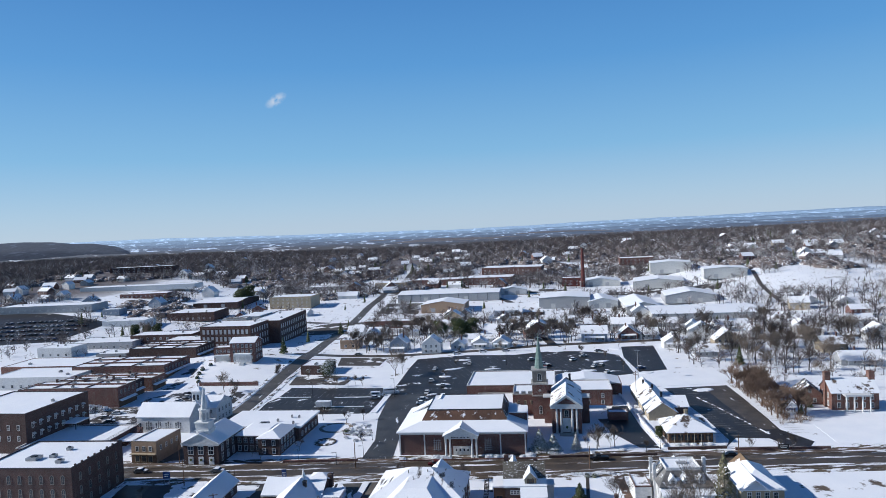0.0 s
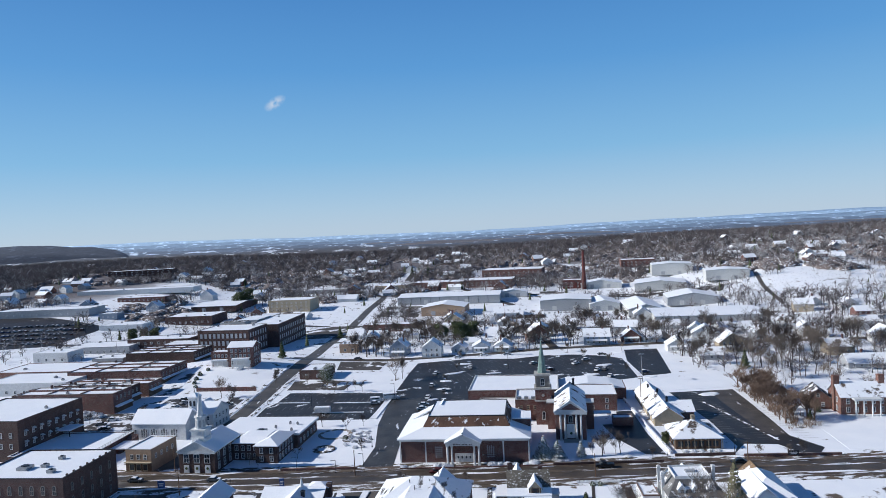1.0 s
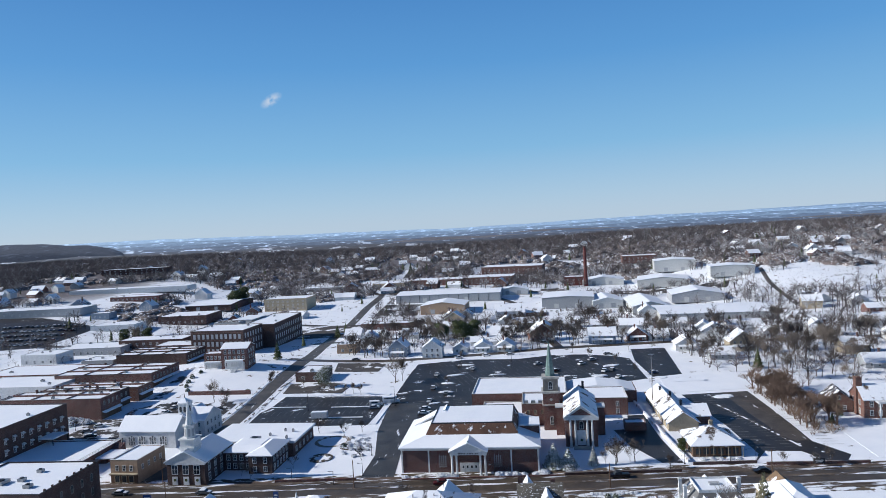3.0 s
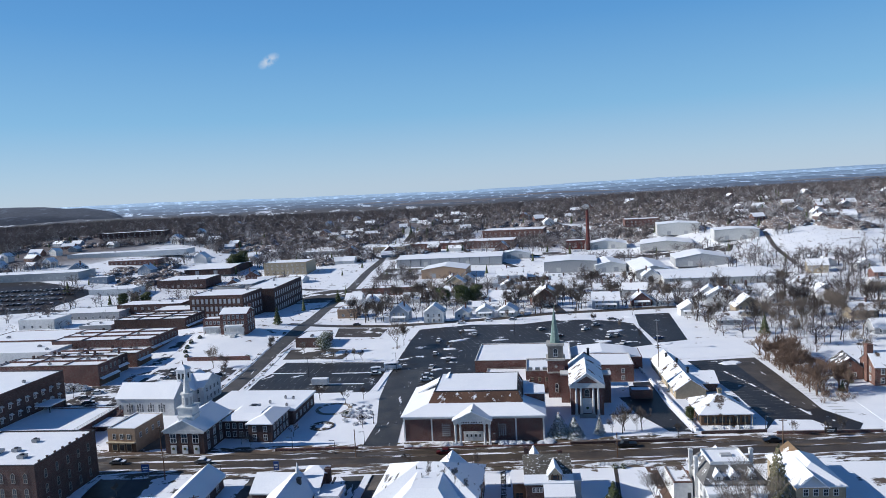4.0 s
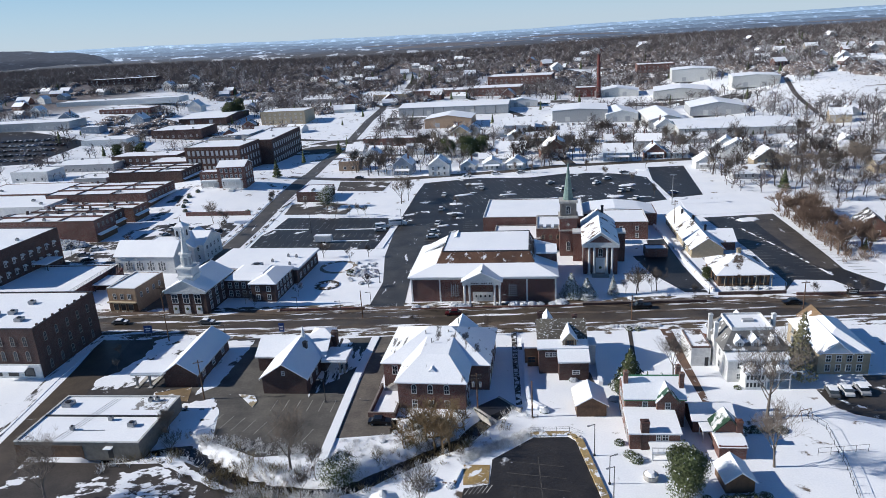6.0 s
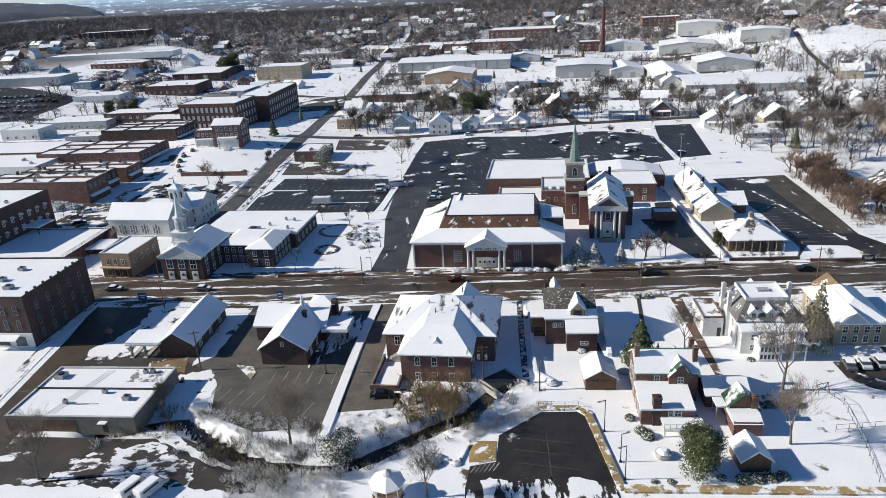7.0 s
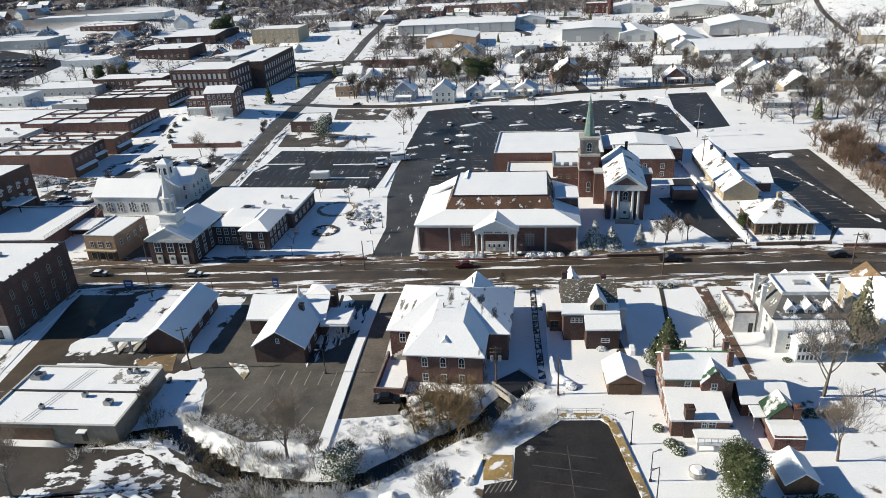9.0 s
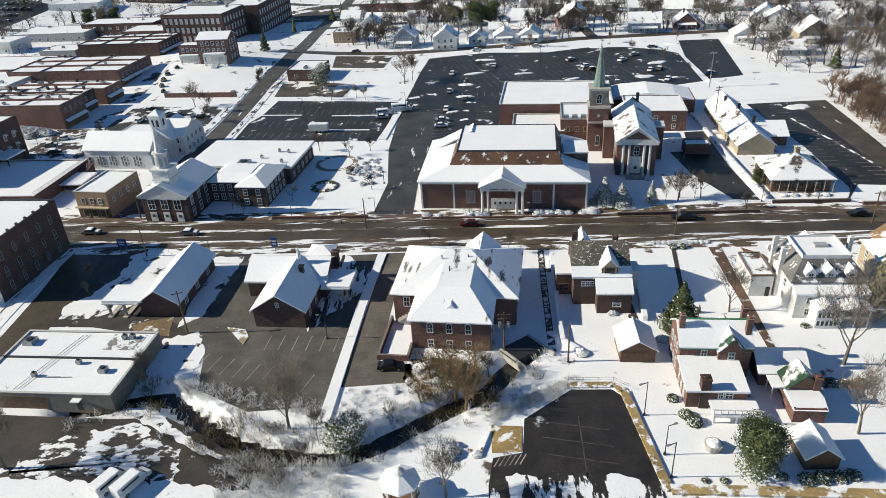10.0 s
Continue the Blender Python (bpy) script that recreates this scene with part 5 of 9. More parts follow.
# sunken terrace left of the tan shop
e, r = flat_building(-152, 238, 30, 27, -6, 3.0, BRICK, "low brick terrace under a wide sheet of shaded snow", "building", "terrace_building", cap=WHITE, lip=0.7)
bm = bmesh.new()
for i in range(16):
    box(bm, r[1] - 0.25, r[1] - 0.15, r[2] + 1 + i * 1.6, r[2] + 1.1 + i * 1.6, 3.8, 4.6)
box(bm, r[1] - 0.28, r[1] - 0.12, r[2] + 0.5, r[3] - 0.5, 4.55, 4.65)
box(bm, r[1] - 0.28, r[1] - 0.12, r[2] + 0.5, r[3] - 0.5, 4.15, 4.22)
part("railing", bm, WHITE, e, "white terrace railing")
bm = bmesh.new()
prism(bm, [(r[1] + 0.1, -2, -0.3), (r[1] + 0.1, 11, -0.3), (r[1] + 0.1, 11, 3.4)], 3.0, "x")
part("stair", bm, BRICK, e, "brick outer stair")
bm = bmesh.new()
box(bm, r[1] + 0.5, r[1] + 7, -3, 6, 2.2, 2.5)
part("canopy", bm, SNOW, e, "snowy flat canopy")
for px, py in ((1, -2.6), (6.6, -2.6), (6.6, 5.6)):
    bm = bmesh.new()
    box(bm, r[1] + px - 0.1, r[1] + px + 0.1, py - 0.1, py + 0.1, -0.4, 2.2)
    part("post", bm, DARK, e)

# three-storey block whose shadow lies over the terrace
e, r = flat_building(-184.5, 249, 34, 33, -10, 13.8, BRICK_D, "dark brick three-storey block with white window awnings", "building", "office_block", units=3, cap=DARK, front=8, rows=(4.6, 8.4), win=(0.9, 1.7), frame_mat=WHITE)
windows(e, "R", r, 8, (4.8, 8.6), 0.9, 1.6, WHITE, pad=1.5)
for zz in (6.3, 10.1):
    for i in range(8):
        py = r[2] + 1.5 + (r[3] - r[2] - 3) * (i + 0.5) / 8
        bm = bmesh.new()
        prism(bm, [(r[1], py - 0.7, zz + 0.5), (r[1], py - 0.7, zz + 0.3), (r[1] + 0.9, py - 0.7, zz - 0.1), (r[1] + 0.9, py - 0.7, zz)], 1.4, "y")
        part("window_awning", bm, METALW, e, "pale metal window awning")
bm = bmesh.new()
box(bm, r[1], r[1] + 6, 1, 9, 5.6, 6.0)
part("canopy", bm, SNOW, e, "snowy flat canopy over the terrace")
for px, py in ((5.7, 1.3), (5.7, 8.7)):
    bm = bmesh.new()
    box(bm, r[1] + px - 0.12, r[1] + px + 0.12, py - 0.12, py + 0.12, 2.9, 5.6)
    part("post", bm, DARK, e)

# church auditorium
e = thing("church", *corner(-17.2, 222.8, 41, 28, -7.3), -7.3, "red brick church auditorium with a white portico and brown mansard", "church")
r = (-20.5, 20.5, -14, 14)
walls(e, r, 7.4, BRICK)
mid = (-13.4, 14.6, -10.2, 12)
top = (-11.8, 13.2, -8.2, 11.4)
skirt(e, (-21.2, 21.2, -14.8, 14.6), 7.4, mid, 10.2, ROOF_F, thick=0.3)
skirt(e, mid, 10.2, top, 12.9, snowy("brown_mansard_shingle", (0.105, 0.058, 0.04), 0.63, 0.45), "mansard", cap=True)
bm = bmesh.new()
box(bm, top[0] + 0.3, top[1] - 0.3, top[2] + 0.3, top[3] - 0.3, 12.85, 13.15)
part("roof_deck", bm, SNOW, e, "flat roof deck with unbroken snow")
bm = bmesh.new()
for q in ((top[0], top[1], top[2], top[2] + 0.25), (top[0], top[1], top[3] - 0.25, top[3]), (top[0], top[0] + 0.25, top[2], top[3]), (top[1] - 0.25, top[1], top[2], top[3])):
    box(bm, *q, 12.8, 13.3)
part("roof_edge", bm, DARK, e)
bm = bmesh.new()
prism(bm, [(-19, 5.5, 8.2), (-9, 5.5, 13.2), (-9, 5.5, 13.6), (-19.3, 5.5, 8.6)], 6.5, "y")
part("shed_roof", bm, ROOF_F, e, "tilted side roof with snow")
bm = bmesh.new()
prism(bm, [(15, -3, 9.0), (21, -3, 7.6), (21, -3, 10.4), (15, -3, 10.4)], 8, "y")
part("side_block", bm, BRICK, e)
bm = bmesh.new()
box(bm, 15, 21.2, -3.2, 5.2, 10.4, 10.8)
part("side_roof", bm, ROOF_F, e)
bm = bmesh.new()
box(bm, r[0] - 0.15, r[1] + 0.15, r[2] - 0.15, r[2], 6.7, 7.4)
box(bm, r[0] - 0.15, r[0], r[2], r[3], 6.7, 7.4)
part("cornice", bm, WHITE, e)
for px in (-20.3, -12.2, 12.4, 20.3):
    bm = bmesh.new()
    box(bm, px - 0.22, px + 0.22, r[2] - 0.12, r[2], 0, 6.7)
    part("pilaster", bm, WHITE, e)
for px in (-8.0, 8.4):
    bm = bmesh.new()
    for k in range(4):
        box(bm, px - 1.0 + k * 0.6, px - 0.85 + k * 0.6, r[2] - 0.1, r[2], 1.4 + 0.3 * (k % 2), 5.4 - 0.3 * (k % 2))
    for k in range(6):
        box(bm, px - 1.3, px + 1.3, r[2] - 0.09, r[2], 1.7 + k * 0.6, 1.8 + k * 0.6)
    part("grille", bm, GREY, e, "grey ornamental grille")
# portico
bm = bmesh.new()
box(bm, -5.4, 5.4, -17.4, -14, 6.3, 7.3)
prism(bm, [(-5.6, -17.5, 7.3), (5.6, -17.5, 7.3), (0, -17.5, 9.6)], 6, "y")
part("pediment", bm, WHITE, e, "white portico pediment")
gable_roof(e, (-5.4, 5.4, -17.4, -9.5), 7.3, 9.8, "y", ROOF_F, 0.4)
for px in (-4.9, -3.5, 3.5, 4.9):
    bm = bmesh.new()
    cyl(bm, px, -16.9, 0.1, 6.3, 0.36, 0.3, 10)
    box(bm, px - 0.5, px + 0.5, -17.4, -16.4, -0.3, 0.25)
    box(bm, px - 0.45, px + 0.45, -17.35, -16.45, 6.05, 6.3)
    part("column", bm, WHITE, e)
bm = bmesh.new()
box(bm, -2.9, 2.9, -14.12, -14, 0, 2.9)
part("door_surround", bm, WHITE, e)
for px in (-1.9, -0.65, 0.65, 1.9):
    bm = bmesh.new()
    box(bm, px - 0.5, px + 0.5, -14.18, -14.1, 0.1, 2.4)
    part("door", bm, WHITE, e, "white double door leaf")
    window(e, px, -14.17, 1.3, "F", 0.5, 0.8, WHITE, "plain")
bm = bmesh.new()
for k in range(13):
    if k not in (5, 10):
        box(bm, -3.0 + k * 0.46, -2.72 + k * 0.46, -17.46, -17.38, 6.6, 6.95)
part("lettering", bm, DARK, e, "dark raised lettering on the portico")
bm = bmesh.new()
box(bm, -6.2, 6.2, -18.3, -14, -0.3, 0.05)
part("steps", bm, CONC, e)
bm = bmesh.new()
cyl(bm, 0, -17, 9.6, 10.5, 0.5, 0.05, 6)
part("finial", bm, COPPER, e)

# gymnasium and links
e, r = flat_building(7, 281.6, 36, 27, -9, 7.2, BRICK, "red brick gymnasium with a wide snow-covered flat roof", "building", "gymnasium", cap=WHITE)
e, r = flat_building(9.2, 263, 16, 17, -8, 4.4, BRICK, "low brick link with a snow-covered flat roof", "building", "link_building", cap=CONC)
e, r = flat_building(24, 263, 9.5, 17, -8, 7.3, BRICK, "brick stair block with three pale arched windows", "building", "stair_block", front=3, rows=(4.2,), win=(0.8, 1.3), frame_mat=CREAM, cap=CONC)
for i in range(3):
    bm = bmesh.new()
    box(bm, -4 + i * 2.6, -2.4 + i * 2.6, r[2] + 1, r[2] + 2.6, 7.4, 8.6)
    part("vent_box", bm, STEEL, e)

# chapel and steeple
chap = snowy("snow_slipping_off_ridge", (0.10, 0.06, 0.045), 0.36, 0.22)
e, r = gable_house(35.0, 237.8, 10.2, 26, -10, 10, 13.6, "y", BRICK, "red brick chapel with a white columned front", "church", "chapel", roof=chap, over=0.5, trim=WHITE)
bm = bmesh.new()
box(bm, r[0] - 0.4, r[1] + 0.4, r[2] - 0.95, r[2], 8.9, 10)
prism(bm, [(r[0] - 0.6, r[2] - 0.95, 10), (r[1] + 0.6, r[2] - 0.95, 10), (0, r[2] - 0.95, 13.4)], 0.9, "y")
part("pediment", bm, WHITE, e, "white chapel pediment")
gable_roof(e, (r[0], r[1], r[2] - 0.95, r[2] + 2), 10, 13.7, "y", chap, 0.5)
bm = bmesh.new()
prism(bm, [(-3.4, r[2] - 0.99, 10.5), (3.4, r[2] - 0.99, 10.5), (0, r[2] - 0.99, 12.7)], 0.04, "y")
part("tympanum", bm, BRICK, e, "brick tympanum")
for px in (-3.4, -1.9, 1.9, 3.4):
    bm = bmesh.new()
    cyl(bm, px, r[2] - 0.5, 0.4, 8.9, 0.4, 0.33, 10)
    box(bm, px - 0.5, px + 0.5, r[2] - 0.98, r[2] - 0.02, 0, 0.5)
    part("column", bm, WHITE, e)
bm = bmesh.new()
box(bm, -1.4, 1.4, r[2] - 0.15, r[2], 0.6, 5.4)
part("door_surround", bm, WHITE, e)
bm = bmesh.new()
box(bm, -0.8, 0.8, r[2] - 0.22, r[2] - 0.1, 0.6, 3.4)
part("door", bm, WHITE, e, "white chapel door with a wreath")
bm = bmesh.new()
cyl(bm, 0, 0, 0, 0.12, 0.45, 0.45, 12)
w = part("wreath", bm, LEAF, e, "dark green wreath")
w.matrix_basis = pose(0, r[2] - 0.24, 2.3, 90, 0, 0)
window(e, 0, r[2], 5.9, "F", 1.2, 1.8, WHITE, "arch")
for i in range(6):
    bm = bmesh.new()
    box(bm, -2.6, 2.6, r[2] - 1.3 - 0.4 * (6 - i), r[2] - 0.95, -0.3 + 0.15 * i, -0.15 + 0.15 * i)
    part("step", bm, CONC, e)
windows(e, "R", r, 4, (2.4,), 1.3, 4.0, WHITE, "arch")
windows(e, "L", r, 4, (2.4,), 1.3, 4.0, WHITE, "arch")
chimney(e, 1.5, 12, 9, 15.2, DARK, 0.8)
for px in (r[0] - 1.6, r[1] + 1.6):
    bm = bmesh.new()
    box(bm, px - 1.4, px + 1.4, r[2] + 12, r[2] + 16, -0.3, 9.4)
    part("side_bay", bm, BRICK, e)
    bm = bmesh.new()
    box(bm, px - 1.6, px + 1.6, r[2] + 11.8, r[2] + 16.2, 9.4, 9.9)
    part("bay_cornice", bm, WHITE, e)
e = thing("steeple", 34.0, 258.6, -8, "brick church tower with a grey belfry and green copper spire", "steeple")
bm = bmesh.new()
box(bm, -2.8, 2.8, -2.8, 2.8, -0.4, 13.0)
part("shaft", bm, BRICK, e)
bm = bmesh.new()
box(bm, -3.1, 3.1, -3.1, 3.1, 8.6, 9.1)
part("string_course", bm, CONC, e)
bm = bmesh.new()
box(bm, -3.2, 3.2, -3.2, 3.2, 13.0, 13.7)
part("cornice", bm, CONC, e)
bm = bmesh.new()
box(bm, -2.3, 2.3, -2.3, 2.3, 13.7, 18.0)
for sx in (-1, 1):
    for sy in (-1, 1):
        box(bm, sx * 2.25 - 0.35, sx * 2.25 + 0.35, sy * 2.25 - 0.35, sy * 2.25 + 0.35, 13.7, 18.0)
part("belfry", bm, STONE, e, "grey stone belfry")
bm = bmesh.new()
box(bm, -3.0, 3.0, -3.0, 3.0, 18.0, 18.7)
part("belfry_cornice", bm, CONC, e)
bm = bmesh.new()
cyl(bm, 0, 0, 18.7, 21.5, 1.7, 1.35, 8)
cyl(bm, 0, 0, 21.5, 31, 1.35, 0.04, 8)
part("spire", bm, COPPER, e, "green copper spire")
bm = bmesh.new()
cyl(bm, 0, 0, 30.8, 32, 0.07, 0.04, 5)
part("finial", bm, COPPER, e)
for f in "FRL":
    x, y = {"F": (0, -2.3), "R": (2.3, 0), "L": (-2.3, 0)}[f]
    window(e, x, y, 14.4, f, 1.3, 1.9, WHITE, "arch")
window(e, 0, -2.8, 2.0, "F", 1.0, 2.4, WHITE, "arch")
bm = bmesh.new()
prism(bm, [(-0.6, -2.86, 10.8), (0, -2.86, 10.2), (0.6, -2.86, 10.8), (0, -2.86, 11.4)], 0.06, "y")
part("roundel", bm, CONC, e)

e, r = flat_building(45.5, 272, 18.5, 17, -9, 5.9, BRICK, "two-storey brick church wing with a snow-covered roof", "building", "church_wing", front=3, rows=(0.8, 3.4), win=(1.0, 1.4), cap=WHITE)
e, r = flat_building(42, 290, 30, 14, -9, 4.2, BRICK, "low rear church hall under curved snow", "building", "rear_hall")
bm = bmesh.new()
prism(bm, [(r[0], r[2], 4.6), (r[0] + 6, r[2], 6.2), (0, r[2], 7.0), (r[1] - 6, r[2], 6.0), (r[1], r[2], 4.6)], 14, "y")
part("vault_roof", bm, ROOF_F, e)
e, r = flat_building(57.5, 250, 7, 5, -8, 2.2, BRICK, "small brick utility enclosure", "building", "enclosure", lip=0.8)
bm = bmesh.new()
box(bm, -10, -3.5, 4, 7.5, 2.6, 2.9)
part("walkway_roof", bm, SNOW, e, "snowy covered walkway")

e, r = gable_house(71.5, 247.4, 9.8, 40, -6, 3.0, 6.4, "y", CREAM, "long cream building with a patchy snowy gable roof", "building", roof=ROOF_P, over=0.5, which="FL", left=8, rows=(0.9,), win=(0.9, 1.2))
cg = (0, 10.5, -13, -2)
gable_walls(e, cg, 3, 5.6, "x", BRICK_O)
gable_roof(e, cg, 3, 5.6, "x", ROOF_P, 0.5)
for px, py in ((1, 4), (-1, 12), (2, -8)):
    chimney(e, px, py, 3, 7.3, DARK, 0.7)
e, r = gable_house(70.4, 222.2, 14, 14, -6, 3.4, 7.6, "x", BROWN, "small dark hip-roofed restaurant with patchy snow on its roof", "restaurant", "restaurant", hip=True, roof=ROOF_P, over=0.9)
chimney(e, 0.5, 1, 5, 8.6, CREAM, 1.1)
windows(e, "F", r, 6, (0.9,), 1.3, 1.5, DARK, "plain", pad=0.5)
windows(e, "L", r, 4, (0.9,), 1.2, 1.5, DARK, "plain")
for i in range(8):
    bm = bmesh.new()
    box(bm, r[0] - 0.6 + i * 2.12, r[0] - 0.45 + i * 2.12, r[2] - 0.8, r[2] - 0.65, 0, 3.3)
    part("porch_post", bm, CREAM, e)

# brick mansion beyond the car park
e, r = gable_house(139, 249.5, 16, 11, -8, 6.4, 10.4, "x", BRICK_O, "brick mansion with white porch columns and snowy roof", "house", "mansion", roof=ROOF_P)
for px in (r[0] + 0.4, r[1] - 0.4):
    chimney(e, px, 0, 0, 13, BRICK_O, 2.0)
windows(e, "F", r, 5, (0.9, 3.9), 1.0, 1.7)
windows(e, "L", r, 2, (0.9, 3.9), 1.0, 1.7)
bm = bmesh.new()
box(bm, -4.5, 4.5, r[2] - 3, r[2], 5.6, 6.2)
part("porch_roof", bm, WHITE, e)
for px in (-4, -1.4, 1.4, 4):
    bm = bmesh.new()
    cyl(bm, px, r[2] - 2.6, -0.2, 5.6, 0.3, 0.26, 10)
    part("column", bm, WHITE, e)
e, r = gable_house(131.5, 259.5, 8.5, 10, -18, 4.0, 7.4, "y", BRICK_O, "brick coach house with a grey gable roof", "house", "coach_house", roof=ROOF_G, rows=(0.9,), front=2, left=3)
window(e, 0, r[2], 4.4, "F", 0.9, 0.9, CONC, "arch")

# ---- old downtown, left ----
SHOPS = [(-147, 304, 46, 14, 8.4, BRICK), (-149, 319, 40, 12.5, 7.0, BRICK_D), (-144, 333, 42, 12, 6.0, BRICK_O),
         (-147.5, 356, 52, 27, 7.0, BRICK), (-150, 410, 43, 24, 7.0, BRICK_D)]
for x, y, w, d, h, m in SHOPS:
    e, r = flat_building(x, y, w, d, -8, h, m, "brick shop building with snow on its flat roof and awnings", "building", which="FR", group="shop buildings", rows=(h - 2.7,), right=max(3, int(d / 3.2)), win=(0.9, 1.5), units=4, frame_mat=CONC, cap=CONC if d < 20 else DARK)
    bm = bmesh.new()
    box(bm, r[1], r[1] + 0.15, r[2] + 0.4, r[3] - 0.4, 0, 2.9)
    part("shopfront", bm, BROWN, e)
    for k in range(1, max(2, int(d / 7))):
        bm = bmesh.new()
        py = r[2] + d * k / max(2, int(d / 7))
        box(bm, r[0] + 0.3, r[1] - 0.3, py - 0.18, py + 0.18, h, h + 1.0)
        part("party_wall", bm, m, e)
    for k in range(2):
        bm = bmesh.new()
        px = r[0] + w * (0.3 + 0.35 * k)
        box(bm, px, px + 0.35, r[2] + 0.5, r[3] - 0.5, h, h + 0.75)
        part("parapet_step", bm, m, e)
    bm = bmesh.new()
    n = max(1, int(d / 9))
    for i in range(n):
        y0 = r[2] + 0.6 + i * (d - 1) / n
        prism(bm, [(r[1] + 0.15, y0, 3.4), (r[1] + 0.15, y0, 3.05), (r[1] + 1.5, y0, 2.6), (r[1] + 1.5, y0, 2.7)], (d - 1) / n - 0.6, "y")
    part("awning", bm, ROOF_F, e, "snowy shop awning")
    rng = random.Random(int(y))
    for _ in range(5):
        bm = bmesh.new()
        px, py = rng.uniform(r[0] + 1, r[1] - 1), r[3] - rng.uniform(0.4, 1.5)
        box(bm, px - 0.4, px + 0.4, py - 0.4, py + 0.4, h, h + rng.uniform(1.0, 1.9))
        part("flue", bm, BRICK_D, e)
# the old house on its knoll
e, r = gable_house(-119, 376, 14, 11.5, -5, 10.2, 12.4, "x", BRICK, "old brick house with white porches on a knoll", "house", "old_house", rows=(1.2, 4.6, 7.6), front=5, right=3, win=(1.0, 1.7), over=0.3)
chimney(e, r[1] - 0.5, 1, 9, 14, BRICK, 1.2)
bm = bmesh.new()
box(bm, -4.2, 5.2, r[2] - 2.6, r[2], 4.2, 4.6)
part("porch_roof", bm, SNOW, e, "snowy porch roof")
bm = bmesh.new()
box(bm, -4.3, 5.3, r[2] - 2.65, r[2] - 2.2, 3.3, 4.2)
box(bm, -4.2, 5.2, r[2] - 0.12, r[2], -0.5, 3.3)
box(bm, -4.3, 5.3, r[2] - 2.65, r[2] - 2.5, 0.3, 1.1)
part("porch_front", bm, WHITE, e, "white painted porch front")
for px in (-4, -1.6, 2.4, 5):
    bm = bmesh.new()
    cyl(bm, px, r[2] - 2.3, -0.5, 4.2, 0.28, 0.24, 8)
    part("column", bm, WHITE, e)
bm = bmesh.new()
for i in range(8):
    box(bm, -0.6, 2.0, r[2] - 5.4 + i * 0.4, r[2] - 2.2, -1.2 + 0.2 * i, -1.0 + 0.2 * i)
part("stair", bm, WHITE, e)
walls(e, (r[0] - 10.5, r[0], -3, 4), 7.2, BRICK, -1.5)
flat_roof(e, (r[0] - 10.5, r[0], -3, 4), 7.2, BRICK, None, 0.4)
bm = bmesh.new()
box(bm, r[0] - 9.5, r[0] - 1, -5.2, -3, 3.2, 3.6)
part("porch_roof", bm, SNOW, e)
bm = bmesh.new()
box(bm, r[0] - 9.6, r[0] - 0.9, -5.25, -4.85, 2.4, 3.2)
box(bm, r[0] - 9.5, r[0] - 1, -3.12, -3, -1.2, 2.4)
part("porch_front", bm, WHITE, e, "white painted porch front")
for px in (-9.2, -6.4, -3.6, -1.3):
    bm = bmesh.new()
    cyl(bm, r[0] + px, -4.9, -1.5, 3.2, 0.22, 0.2, 8)
    part("column", bm, WHITE, e)
windows(e, "F", (r[0] - 10.5, r[0], -3, 4), 4, (0.8, 4.6), 0.9, 1.5)

# the mill
e, r = flat_building(-125, 438, 35, 27, -11, 15.2, BRICK_D, "four-storey dark brick mill with long rows of pale windows", "building", "mill_building", which="FR", rows=(1.6, 6.0, 10.6), front=11, right=7, win=(1.7, 2.9), style="blind", units=2, frame_mat=BRICK_D, cap=CONC)
for z in (5.0, 9.6, 14.2):
    bm = bmesh.new()
    box(bm, r[0] - 0.1, r[1] + 0.1, r[2] - 0.1, r[2], z, z + 0.35)
    part("brick_band", bm, BRICK, e)
e, r = flat_building(-135.5, 470, 28, 44, -11, 14.4, BRICK_D, "rear range of the brick mill under a wide snowy roof", "building", "mill_building", which="FR", rows=(5.2, 10.0), left=9, win=(1.7, 2.4), style="blind", frame_mat=BRICK_D, units=3)
bm = bmesh.new()
box(bm, -6, 12, -20, -11, 14.4, 18.2)
part("penthouse", bm, GREY, e, "grey rooftop plant house")
bm = bmesh.new()
box(bm, -5.2, 11.2, -19.2, -11.8, 18.2, 18.5)
part("penthouse_roof", bm, ROOF_G, e)
bm = bmesh.new()
box(bm, 0, 13.5, -4, 18, 14.4, 17.4)
part("monitor", bm, GREY, e, "grey raised roof monitor")
bm = bmesh.new()
box(bm, -0.3, 13.8, -4.3, 18.3, 17.4, 17.75)
part("monitor_roof", bm, SNOW, e)
e, r = flat_building(-112.5, 465, 21, 56, -7, 16.2, BRICK_D, "tall dark brick mill wing with long rows of windows", "building", "mill_building", which="FR", rows=(1.6, 6.2, 11.0), right=14, win=(1.9, 2.9), style="blind", frame_mat=BRICK_D, units=3, cap=CONC)

